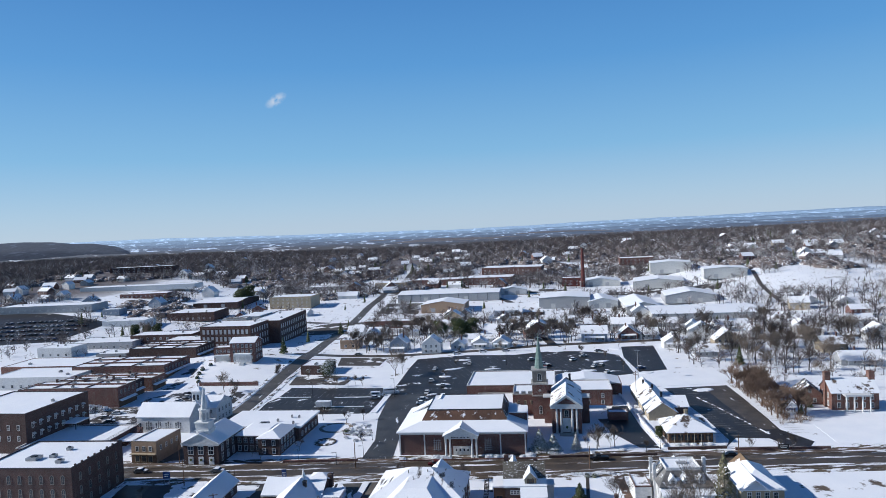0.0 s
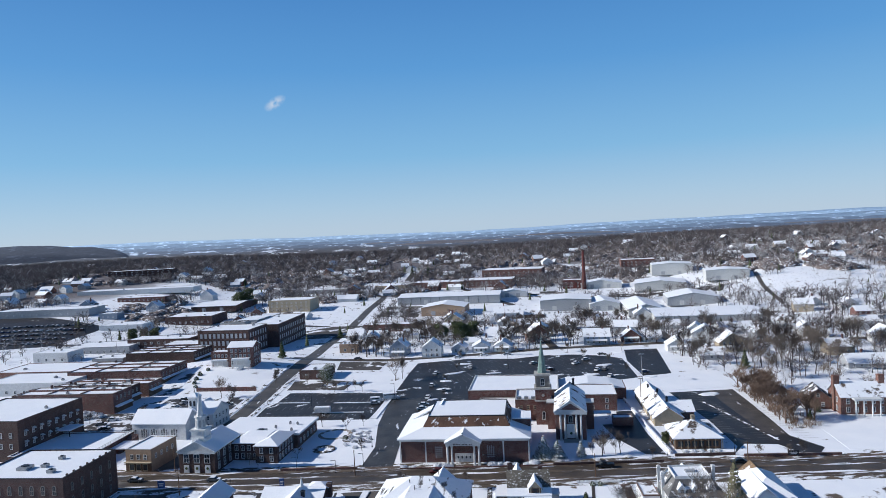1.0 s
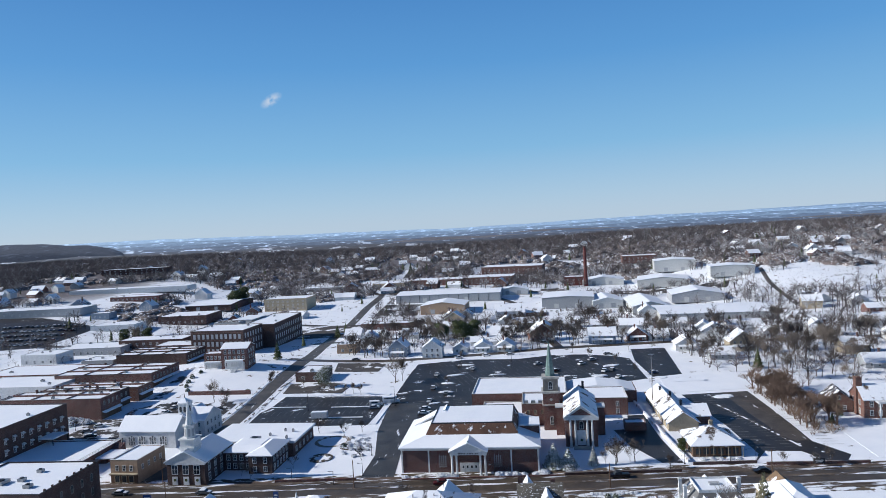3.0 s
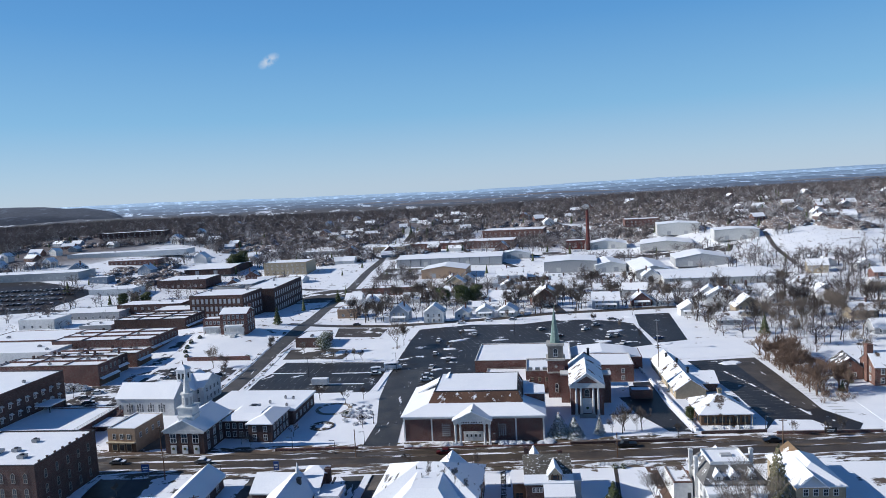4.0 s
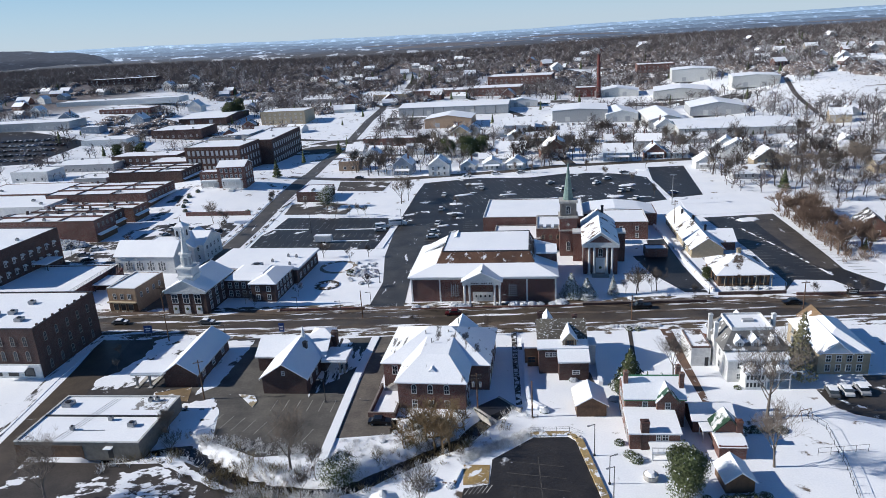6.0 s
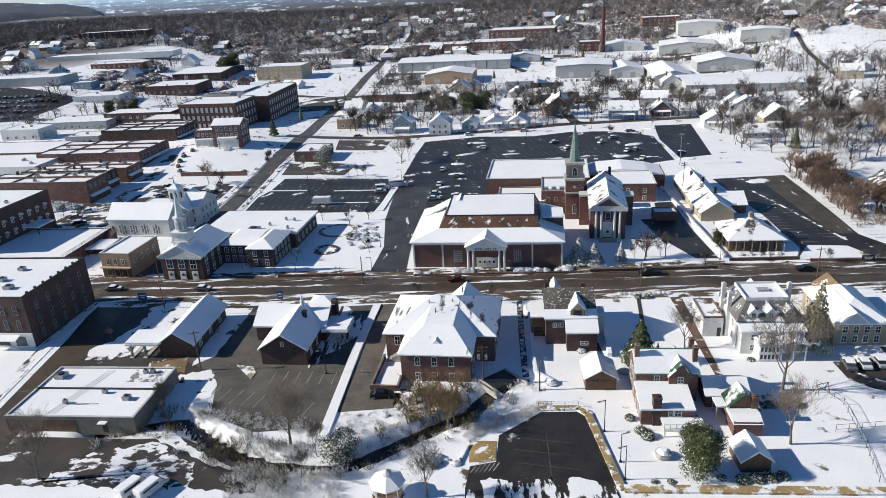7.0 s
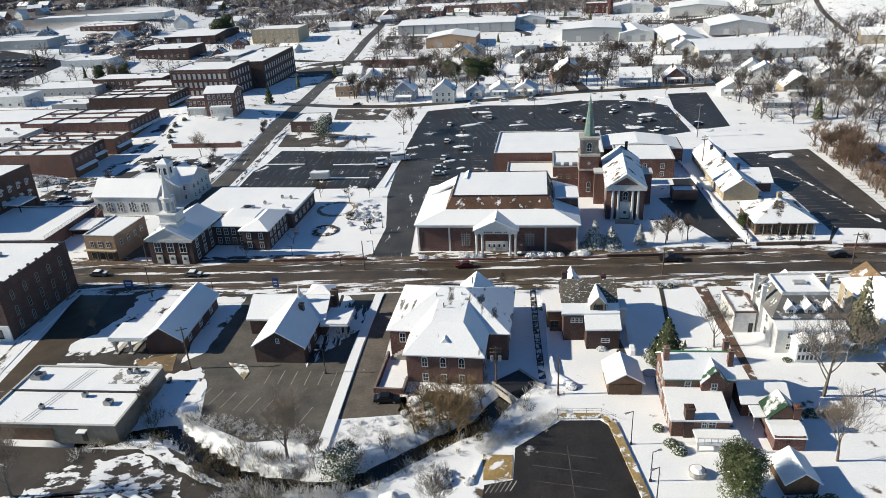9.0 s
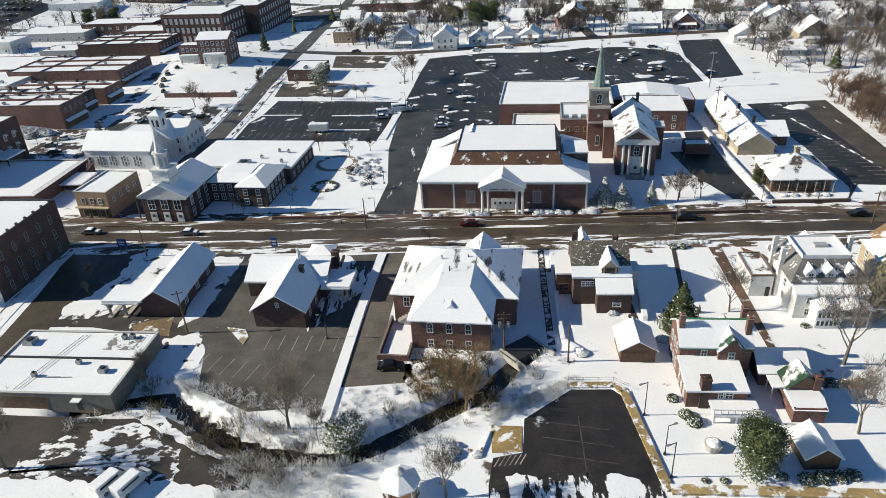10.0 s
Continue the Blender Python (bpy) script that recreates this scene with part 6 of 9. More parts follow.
# ---- industry and houses beyond ----
METAL_ROOF = snowy("snow_on_metal_roof", (0.35, 0.36, 0.37), 0.06, 0.2)
SHEDS = [  # x, y, w, d, ang, eave, ridge, axis, wall, label
    (214, 716, 40, 30, -14, 10.6, 12.0, "y", METALW, "tall pale metal warehouse with a snowy roof"),
    (178, 652, 46, 42, -16, 6.0, 8.6, "y", METALW, "wide pale metal shed with a snowy roof"),
    (181, 567, 40, 36, -12, 6.0, 9.6, "y", GREY, "grey metal gable shed with a snowy roof"),
    (143, 478, 74, 46, -10, 6.7, 8.0, "x", METALW, "long pale warehouse with a snowy roof"),
    (79, 582, 42, 40, -11, 8.4, 9.6, "y", GREY, "grey metal factory shed with a snowy roof"),
    (118, 570, 24, 38, -6, 5.4, 8.2, "y", METALW, "pale metal gable shed with a snowy roof"),
    (139, 530, 26, 58, -8, 6.1, 9.6, "y", METALW, "pale metal gable shed beside a lane"),
    (137, 700, 40, 26, -14, 4.6, 7.8, "y", METALW, "low pale metal shed with a snowy roof"),
    (238, 632, 37, 26, -14, 8.6, 9.8, "y", METALW, "round-topped pale shed at the foot of the hill"),
    (-45, 652, 96, 40, -9, 6.6, 8.2, "x", GREY, "long grey warehouse under unbroken snow"),
    (52, 670, 27, 15, -10, 4.6, 7.2, "y", WHITE, "white gable workshop with a snowy roof"),
    (-21, 588, 37, 30, -10, 6.6, 9.4, "y", TAN, "tan metal workshop with a snowy gable roof"),
    (-242, 661, 44, 56, -6, 5.0, 6.5, "x", BRICK_D, "wide warehouse with a snow-covered roof"),
]
for x, y, w, d, a, ev, rd, ax, m, lab in SHEDS:
    e, r = gable_house(x, y, w, d, a, ev, rd, ax, m, lab, "warehouse", "warehouse", roof=METAL_ROOF, over=0.3, group="industrial sheds")
    for k in range(2):
        px = r[0] + w * (0.28 + 0.4 * k)
        bm = bmesh.new()
        box(bm, px - 1.8, px + 1.8, r[2] - 0.08, r[2], 0, 3.6)
        part("loading_door", bm, GREY if m is not GREY else METALW, e)
    if ax == "x":
        for k in range(int(w / 9)):
            bm = bmesh.new()
            box(bm, r[0] + 4 + k * 9, r[0] + 4.25 + k * 9, r[2] - 0.14, r[2], -0.4, ev)
            part("downpipe", bm, DARK, e)
FLATS = [  # x, y, w, d, ang, h, wall, label
    (46, 842, 72, 40, -14, 8.5, BRICK, "long red brick factory with a snowy flat roof"),
    (22, 756, 52, 36, -12, 7.5, BRICK, "red brick factory block with a snowy roof"),
    (-36, 776, 58, 30, -12, 6.0, BRICK, "low brick factory with a snowy roof"),
    (120, 706, 19, 16, -12, 8.0, MAROON, "brick boiler house beside the chimney"),
    (-77, 764, 36, 34, -12, 5.8, CREAM, "yellow brick depot with a snowy roof"),
    (-155, 776, 46, 18, -10, 4.0, GREY, "low grey store with a snowy roof"),
    (-165, 648, 40, 26, -9, 10.4, CREAM, "cream three-storey warehouse with small windows"),
    (-242, 598, 42, 32, -6, 6.5, BRICK_D, "dark flat-roofed store with snow on top"),
    (-408, 628, 90, 26, -5, 5.6, GREY, "long low supermarket with a snowy roof"),
    (-303, 608, 16, 12, -6, 4.5, BLUEG, "small blue-grey shop with a snowy roof"),
    (-284, 568, 36, 22, -4, 4.0, WHITE, "low white store with a snowy roof"),
    (-266, 446, 24, 16, -8, 6.0, WHITE, "white corner store with a snowy roof"),
    (-263, 479, 46, 24, -6, 4.6, GREY, "row of low grey stores with snowy roofs"),
    (-224, 487, 46, 18, -8, 7.5, BRICK_D, "dark brick store with a snowy flat roof"),
    (-404, 764, 130, 24, -3, 4.6, WHITE, "long low school under a white roof"),
    (-330, 700, 50, 22, -5, 4.0, BRICK, "low brick store with a white roof"),
    (-442, 915, 84, 20, 0, 7, BRICK_D, "long brick school on the wooded slope"),
    (-236, 352, 46, 24, -8, 6.0, WHITE, "white flat-roofed store behind the shops"),
    (-250, 384, 52, 26, -8, 5.5, BRICK_O, "brick flat-roofed store behind the shops"),
    (-215, 420, 20, 14, -8, 4.5, GREY, "small grey store with a snowy roof"),
    (-200, 318, 40, 14, -8, 6.5, BRICK_D, "dark brick store behind the shops"),
    (-66, 423, 11.5, 13, -5, 5.0, TAN, "small tan block building with a snowy roof"),
    (-63, 524, 40, 12, -9, 5.0, BRICK, "long low brick shop with a snowy roof"),
    (-76, 353, 13.5, 16, -9, 4.2, BRICK_D, "low dark brick office with a snowy roof"),
    (-190, 462, 30, 18, -8, 5.5, BRICK, "brick store with a snowy flat roof"),
    (212, 830, 40, 24, -10, 8, BRICK, "brick school on the far slope"),
]
for x, y, w, d, a, h, m, lab in FLATS:
    n = max(2, int(w / 5))
    flat_building(x, y, w, d, a, h, m, lab, "building", "commercial_building", rows=[z for z in (1.2, 4.6, 7.6) if z + 2.2 < h], front=min(n, 12), win=(1.3, 1.4), group="flat-roofed buildings", units=2 if y < 620 else 1, pane=y < 560)
# brick chimney stack
e = thing("factory_chimney", 140, 697, 0, "tall tapering red brick factory chimney", "chimney")
bm = bmesh.new()
cyl(bm, 0, 0, -0.5, 39, 2.1, 1.3, 14)
part("shaft", bm, MAROON, e)
for z in (9, 19, 29):
    bm = bmesh.new()
    cyl(bm, 0, 0, z, z + 0.5, 2.3 - 0.02 * z, 2.3 - 0.02 * z, 14)
    part("iron_band", bm, BRICK_D, e)
bm = bmesh.new()
cyl(bm, 0, 0, 38.4, 39.6, 1.8, 1.8, 14)
part("rim", bm, BRICK_D, e)

PAINTS = [WHITE, WHITE, GREY, BLUEG, CREAM, BRICK, WHITE, BRICK_O]
WORDS = {WHITE: "white clapboard", GREY: "grey clapboard", BLUEG: "blue-grey clapboard", CREAM: "cream clapboard", BRICK: "red brick", BRICK_O: "orange brick", TAN: "tan"}
HOUSES = [  # x, y, w, d, eave, axis, wall
    (-15, 396, 11, 10, 5.8, "y", WHITE), (14, 404, 10, 10, 3.2, "y", WHITE), (26, 403, 10.5, 10, 3.2, "y", WHITE), (2, 405, 8, 10, 3.2, "y", WHITE),
    (24, 449, 18, 11, 3.4, "x", BLUEG), (-34, 405, 10, 10, 5.6, "y", BLUEG), (80, 410, 15, 10, 5.0, "x", BLUEG), (103, 412, 11, 10, 3.4, "y", BRICK),
    (115, 411, 11, 9, 3.0, "x", WHITE), (119, 378, 11, 10, 3.6, "y", WHITE), (150, 406, 10, 10, 4.0, "y", BLUEG), (144, 370, 14, 11, 5.0, "y", CREAM),
    (175, 399, 8, 9, 3.6, "y", WHITE), (210, 441, 13, 10, 3.4, "x", BRICK_O), (166, 424, 20, 10, 3.6, "x", WHITE), (93, 462, 16, 10, 3.6, "x", GREY),
    (134, 497, 12, 12, 7.0, "y", WHITE), (53, 449, 15, 12, 3.6, "y", CREAM), (109, 506, 11, 9, 3.4, "x", WHITE), (-70, 486, 11, 9, 3.4, "x", WHITE),
    (13, 426, 22, 8, 2.4, "x", WHITE), (127, 352, 11, 9, 2.8, "x", GREY), (37, 545, 20, 14, 6.5, "x", WHITE), (62, 552, 15, 9, 3.2, "x", BRICK), (76, 524, 17, 9, 3.2, "x", GREY),
    (206, 408, 9, 9, 4.4, "y", WHITE), (-56, 452, 12, 10, 3.6, "y", WHITE), (-30, 470, 11, 9, 3.4, "x", WHITE), (-8, 500, 14, 10, 3.6, "x", GREY), (6, 470, 12, 9, 3.6, "y", BLUEG),
    (190, 348, 12, 10, 4.4, "x", CREAM), (228, 372, 12, 10, 4.4, "y", WHITE), (182, 318, 18, 9, 3.0, "x", GREY), (-280, 650, 13, 10, 5, "y", BLUEG), (-345, 655, 13, 10, 5, "y", BLUEG)]


def small_house(x, y, w, d, eave, axis, m, ang, rng, detail):
    half = (w if axis == "y" else d) / 2
    e, r = gable_house(x, y, w, d, ang, eave, eave + half * rng.uniform(0.55, 0.8), axis, m, "%s house with a snowy gable roof" % WORDS[m], "house", roof=rng.choice([ROOF_F, ROOF_F, ROOF_P]), rows=[z for z in (0.9, 3.6) if z + 1.6 < eave + 0.4], front=max(2, int(w / 3.2)), right=2 if detail else 0, win=(0.9, 1.35), over=0.5, group="small houses", pane=detail)
    if rng.random() < 0.6:
        chimney(e, rng.uniform(-w / 4, w / 4), rng.uniform(-1, 1), eave - 0.5, eave + half * 0.8 + 1.2, BRICK, 0.8)
    if detail and rng.random() < 0.7:
        bm = bmesh.new()
        pd = 2.2
        prism(bm, [(-w * 0.4, r[2] - pd, 2.5), (-w * 0.4, r[2], 3.1), (-w * 0.4, r[2], 3.3), (-w * 0.4, r[2] - pd - 0.1, 2.7)], w * 0.8, "x")
        part("porch_roof", bm, ROOF_F, e)
        for k in range(3):
            bm = bmesh.new()
            px = -w * 0.38 + k * w * 0.38
            box(bm, px - 0.1, px + 0.1, r[2] - pd, r[2] - pd + 0.2, -0.5, 2.55)
            part("post", bm, WHITE, e)
    return e


rng = random.Random(5)
for x, y, w, d, ev, ax, m in HOUSES:
    small_house(x, y, w, d, ev, ax, m, -8 + rng.uniform(-5, 4), rng, y < 460)
taken = [(x + w / 2, y + d / 2, max(w, d) / 2) for x, y, w, d, *_ in HOUSES] + [(x + s[0] / 2, y + s[1] / 2, max(s[0], s[1]) * 0.65) for x, y, *s in SHEDS + FLATS] + [(-137, 460, 35), (-124, 500, 35)]


def free(x, y, gap):
    return all((x - a) ** 2 + (y - b) ** 2 > (c + gap) ** 2 for a, b, c in taken)


FIELD = (262, 336, 545, 614)
ZONES = [(-60, 140, 425, 560, 12), (130, 330, 395, 540, 16), (-480, -190, 690, 900, 26), (-200, 60, 830, 1150, 30), (60, 420, 740, 1150, 26), (330, 620, 480, 900, 18), (-700, -300, 700, 1200, 8), (280, 420, 640, 700, 6), (-110, 60, 690, 770, 8), (-220, -130, 560, 640, 4)]
for x0, x1, y0, y1, n in ZONES:
    k = tries = 0
    while k < n and tries < 900:
        tries += 1
        x, y = rng.uniform(x0, x1), rng.uniform(y0, y1)
        if free(x, y, 6.5) and not (FIELD[0] < x < FIELD[1] and FIELD[2] < y < FIELD[3]) and abs(x + 82) > 9 and abs(x - 61) > 6:
            k += 1
            w, d = rng.uniform(9, 15), rng.uniform(8, 11)
            taken.append((x + w / 2, y + d / 2, w / 2))
            small_house(x, y, w, d, rng.choice((3.0, 3.4, 5.4)), rng.choice("xxy"), rng.choice(PAINTS), rng.uniform(-25, 10), rng, False)

YARD = snowy("patched_yard", (0.075, 0.068, 0.064), 0.62, 0.06, soft=0.015)
for pts, lab in (([(-420, 632), (-353, 621), (-308, 593), (-283, 580), (-291, 536), (-297, 514), (-345, 506), (-430, 530)], "wide car park before the supermarket"), 
                 ([(60, 552), (120, 545), (122, 562), (62, 570)], "delivery yard with rows of vans"), ([(-60, 596), (-24, 586), (-20, 640), (-54, 648)], "muddy works yard"), ([(130, 470), (220, 460), (222, 480), (132, 484)], "patched warehouse yard"),
                 ([(-200, 540), (-130, 530), (-128, 560), (-198, 572)], "patched works yard"), ([(-77.5, 331.5), (-50, 326.5), (-47, 343), (-60, 348.5), (-77.5, 348.5)], "patched yard behind the car park"), ([(-60, 372), (-37, 368), (-34, 389), (-61, 392.5)], "car park behind the dark brick office"), ([(-112, 504), (-64, 500), (-61, 556), (-108, 560)], "fenced car park behind the mill"), ([(-230, 400), (-160, 396), (-160, 408), (-230, 416)], "service yard behind the shops"), ([(150, 640), (240, 600), (250, 620), (160, 655)], "works yard between the sheds"), ([(-60, 706), (110, 668), (112, 690), (-58, 730)], "railway yard with patchy snow")):
    slab("pavement_yard", pts, ASPH if "supermarket" in lab else YARD, 0.16, 0.5, label=lab + ", half covered with snow", category="yard")
for line in ([(-330, 640), (-200, 610), (-95, 560)], [(-420, 545), (-300, 520), (-180, 500)], [(-88, 470), (20, 480), (130, 470)], [(60, 500), (130, 512), (240, 500)], [(-60, 705), (-120, 820), (-220, 980)], [(130, 404), (138, 470), (150, 540)], [(60, 620), (20, 740), (10, 900)], [(150, 700), (260, 800), (330, 980)]):
    strip("road_far", line, 6, WET, 0.12, 6, "wet street between the houses")

# ---- trees and shrubs ----
def bare_tree(seed, h, levels, thick=0.022, kids=(4, 6), fine=0.028, spread=0.75, trunk=0.32, low=0.7, lift=0.0):
    """Points and faces of a leafless tree of height h."""
    rng = random.Random(seed)
    vs, fs = [], []

    def limb(p, d, length, r, level):
        bends = 3 if level < 2 else 2
        pts = [p]
        for _ in range(bends):
            d = (d + Vector((rng.gauss(0, 0.16), rng.gauss(0, 0.16), rng.gauss(0.05, 0.1))) * (0.3 if level == 0 else 1)).normalized()
            pts.append(pts[-1] + d * length / bends)
        r1 = max(fine * 0.55, r * 0.5)
        for i in range(bends):
            tube(vs, fs, pts[i], pts[i + 1], r + (r1 - r) * i / bends, r + (r1 - r) * (i + 1) / bends, 6 if level == 0 else (4 if level == 1 else 3))
        if level >= levels:
            return
        n = rng.randint(*kids)
        for c in range(n):
            k = rng.uniform(0.35, 1.0) if level else rng.uniform(low, 1.0)
            f = k * bends
            i = min(int(f), bends - 1)
            at = pts[i].lerp(pts[i + 1], f - i)
            az = 2 * math.pi * (c + rng.random()) / n
            side = Vector((math.cos(az), math.sin(az), 0))
            nd = (d * rng.uniform(0.5, 0.9) + side * spread * rng.uniform(0.6, 1.2) + Vector((0, 0, rng.uniform(0.0, 0.4) + lift))).normalized()
            limb(at, nd, length * rng.uniform(0.55, 0.8) * (1.25 if level == 0 else 1), max(fine, r1 * rng.uniform(0.55, 0.85)), level + 1)

    limb(Vector((0, 0, -0.3)), Vector((0, 0, 1)), h * trunk, h * thick, 0)
    top = max(v[2] for v in vs)
    s = h / top
    return [(x * s, y * s, z * s) for x, y, z in vs], fs


def tree_mesh(name, data, mat):
    me = bpy.data.meshes.new(name)
    me.from_pydata(data[0], [], data[1])
    me.materials.append(mat)
    return me


BIG = [tree_mesh("crown", bare_tree(s, 10, 5, 0.015, (4, 5), 0.014, 0.50, 0.42, 0.35, 0.22), BARK) for s in (3, 8, 21)]
WIDE = [tree_mesh("crown", bare_tree(s, 10, 5, 0.020, (4, 5), 0.0115, 0.68, 0.36, 0.45, 0.22), BARK) for s in (4, 17)]
RUSTY = [tree_mesh("crown", bare_tree(s, 10, 4, 0.016, (4, 5), 0.020, 0.7, 0.2), TWIG_R) for s in (5, 12)]
MID = [tree_mesh("crown", bare_tree(s, 10, 4, 0.019, (4, 5), 0.024, 0.55), BARK_F) for s in (31, 32, 33)]


def bare(x, y, h, meshes=None, label="bare winter tree with grey-brown branches", rng=random.Random(11), group="bare trees"):
    e = new("tree")
    e.matrix_basis = pose(x, y, gz(x, y), 0, 0, rng.uniform(0, 360)) @ Matrix.Diagonal((h / 10, h / 10, h / 10, 1))
    tagged(e, label, "tree", group)
    o = new("crown", rng.choice(meshes or BIG))
    o.parent = e
    return e


for x, y, h in ((-31.5, 142.5, 8), (-33, 136.5, 7), (-26, 143, 6),
                (-99, 316, 9), (-95.5, 303, 8), (-23.5, 345, 12), (-47, 405, 11), (-43, 410, 12), (-12.7, 451, 15), (46.5, 219.6, 7), (51, 221, 6), (43.5, 220, 6),
                (96, 386, 7), (71, 368, 7), (67, 391, 6), (38, 391, 6), (30, 393, 7), (84, 330, 6), (82, 356, 6), (4, 352, 6), (-2, 330, 5), (6, 384, 6), (-58.2, 326.1, 6), (-53.8, 322.9, 6), (-47.9, 324.2, 5), (-44.1, 323.4, 6), (-40.5, 320.5, 6), (-69, 339, 7),
                (-87.5, 356, 6), (-86.5, 345, 6), (-87, 350, 7), (61, 418, 14), (70, 424, 13), (64, 432, 12), (78, 436, 13), (-225, 520, 16), (-232, 560, 15), (2.5, 198, 6), (-15.5, 203, 5), (60.5, 213.5, 5), (105, 210.5, 6), (100, 209, 5), (92, 211, 5), (-63, 224, 5), (-67, 228, 5), (-90, 196, 4), (-87, 188, 4), (-64.5, 161, 5), (-63.5, 157, 4), (160, 262, 12), (152, 278, 14), (176, 250, 12)):
    bare(x, y, h)
for x, y, h in ((-36.4, 145.1, 14), (54.0, 154.6, 20), (48.2, 138.9, 14), (41.3, 171.1, 11.5), (-78.1, 139.3, 14), (-12.1, 130.5, 10.5), (-106.2, 323.3, 11), (-26.5, 340.5, 15), (-37.9, 408, 16), (-64.2, 159.5, 6.5)):
    bare(x, y, h, WIDE, "large bare tree with a broad grey-brown crown")
for x, y, h in ((46.5, 219.8, 10), (52.5, 221, 8), (47.5, 221.5, 8), (-40, 262, 6), (-34, 266, 5), (-52, 232, 5), (-50, 268, 6), (-31, 236, 5)):
    bare(x, y, h, MID, "bare multi-stemmed garden tree in snow")
for x, y, h in ((-7.3, 150.8, 11), (-10.2, 151.5, 10), (-8.9, 148.5, 9), (-14.5, 156, 7), (-11, 157, 8), (-7, 157.5, 7), (-16, 150, 6), (-4.5, 157, 6), (-12, 153, 7), (-9, 152, 8)):
    bare(x, y, h, RUSTY, "rust-coloured bare bush beside the creek")
THICKET = [tree_mesh("crown", bare_tree(q, 10, 4, 0.017, (4, 5), 0.026, 0.6, 0.2, 0.3), plain("russet_twig", (0.17, 0.115, 0.085), 0.95, 0.3)) for q in (41, 42)]
rng = random.Random(77)
for _ in range(40):
    y = rng.uniform(243, 296)
    x = 115 + (y - 243) * 0.1 + rng.uniform(0, 12)
    bare(x, y, rng.uniform(7, 11), THICKET, "brown bare thicket tree beside the car park")
for _ in range(84):
    x, y = rng.uniform(96, 240), rng.uniform(300, 385)
    if free(x, y, 2) and not (88 < x < 132 and y < 322) and not (x < 118 and y > 322):
        bare(x, y, rng.uniform(9, 18), (BIG if rng.random() < 0.6 else WIDE) if rng.random() < 0.55 else MID)
for _ in range(170):
    x, y = rng.uniform(-60, 220), rng.uniform(405, 520)
    if free(x, y, 1.0):
        bare(x, y, rng.uniform(8, 15), MID if rng.random() < 0.6 else BIG)


def leaf_mass(name, seed, n, shape, mats, size, snow_share):
    """Many small leaf clumps spread through a crown."""
    rng = random.Random(seed)
    vs, fs, mi = [], [], []
    for _ in range(n):
        p, out = shape(rng)
        u = (out.orthogonal().normalized() + Vector((rng.gauss(0, 0.6), rng.gauss(0, 0.6), rng.gauss(0, 0.6)))).normalized()
        v = out.cross(u)
        if v.length < 0.05:
            continue
        v = (v.normalized() + out * rng.gauss(0, 0.5)).normalized()
        s = size * rng.uniform(0.5, 1.3)
        k = len(vs)
        vs += [tuple(p + u * s), tuple(p + v * s * 0.7), tuple(p - u * s), tuple(p - v * s * 0.7 + out * s * 0.4)]
        fs.append((k, k + 1, k + 2, k + 3))
        up = out.z > 0.15
        mi.append(1 if rng.random() < (snow_share * 1.7 if up else snow_share * 0.4) else 0)
    me = bpy.data.meshes.new(name)
    me.from_pydata(vs, [], fs)
    for m in mats:
        me.materials.append(m)
    me.polygons.foreach_set("material_index", mi)
    return me


LOBES = random.Random(23)
LOBE = [(LOBES.gauss(0, 0.10), LOBES.gauss(0, 0.10), z, 0.40 * (1.15 - abs(z - 0.42)) * LOBES.uniform(0.55, 0.9)) for z in np.linspace(0.2, 0.86, 26)]


def round_crown(rng):
    cx, cy, cz, r = rng.choice(LOBE)
    d = Vector((rng.gauss(0, 1), rng.gauss(0, 1), rng.gauss(0.2, 1))).normalized()
    return Vector((cx, cy, cz)) + Vector((d.x, d.y, d.z * 0.55)) * r * rng.uniform(0.55, 1.12), d


def cone_crown(rng):
    z = 1 - math.sqrt(rng.random())
    a = rng.uniform(0, 2 * math.pi)
    tier = 0.8 + 0.2 * math.sin(z * 34)
    r = 0.30 * (1 - z) * tier * rng.uniform(0.6, 1.08) + 0.01
    return Vector((r * math.cos(a), r * math.sin(a), 0.06 + 0.94 * z)), Vector((math.cos(a), math.sin(a), 0.35)).normalized()


def low_crown(rng):
    d = Vector((rng.gauss(0, 1), rng.gauss(0, 1), abs(rng.gauss(0, 1)))).normalized()
    return Vector((d.x * 0.5, d.y * 0.5, d.z * 0.55)) * rng.uniform(0.7, 1.1), d


ROUND = [leaf_mass("crown", s, 21000, round_crown, [LEAF, SNOW], 0.017, 0.012) for s in (1, 2)]
ROUND_S = [leaf_mass("crown", s, 9000, round_crown, [LEAF, SNOW], 0.017, 0.24) for s in (3,)]
CONE = [leaf_mass("crown", s, 7500, cone_crown, [LEAF, SNOW], 0.016, 0.02) for s in (4, 5)]
SPARSE = [leaf_mass("crown", 14, 1250, cone_crown, [plain("faded_needles", (0.20, 0.185, 0.10), 0.8, 0.4, fine=3), SNOW], 0.022, 0.0)]
CONE_S = [leaf_mass("crown", s, 6500, cone_crown, [LEAF, SNOW], 0.018, 0.34) for s in (6,)]
BUSH = [leaf_mass("crown", s, 1100, low_crown, [BARK_F, SNOW], 0.062, 0.5) for s in (7, 8)]
BUSH_S = [leaf_mass("crown", s, 1100, low_crown, [LEAF, SNOW], 0.062, 0.62) for s in (9,)]
BUSH_D = [leaf_mass("crown", s, 1100, low_crown, [LEAF, SNOW], 0.062, 0.15) for s in (10,)]
bm = bmesh.new()
cyl(bm, 0, 0, -0.05, 0.6, 0.028, 0.012, 6)
TRUNK = bpy.data.meshes.new("trunk")
bm.to_mesh(TRUNK)
bm.free()
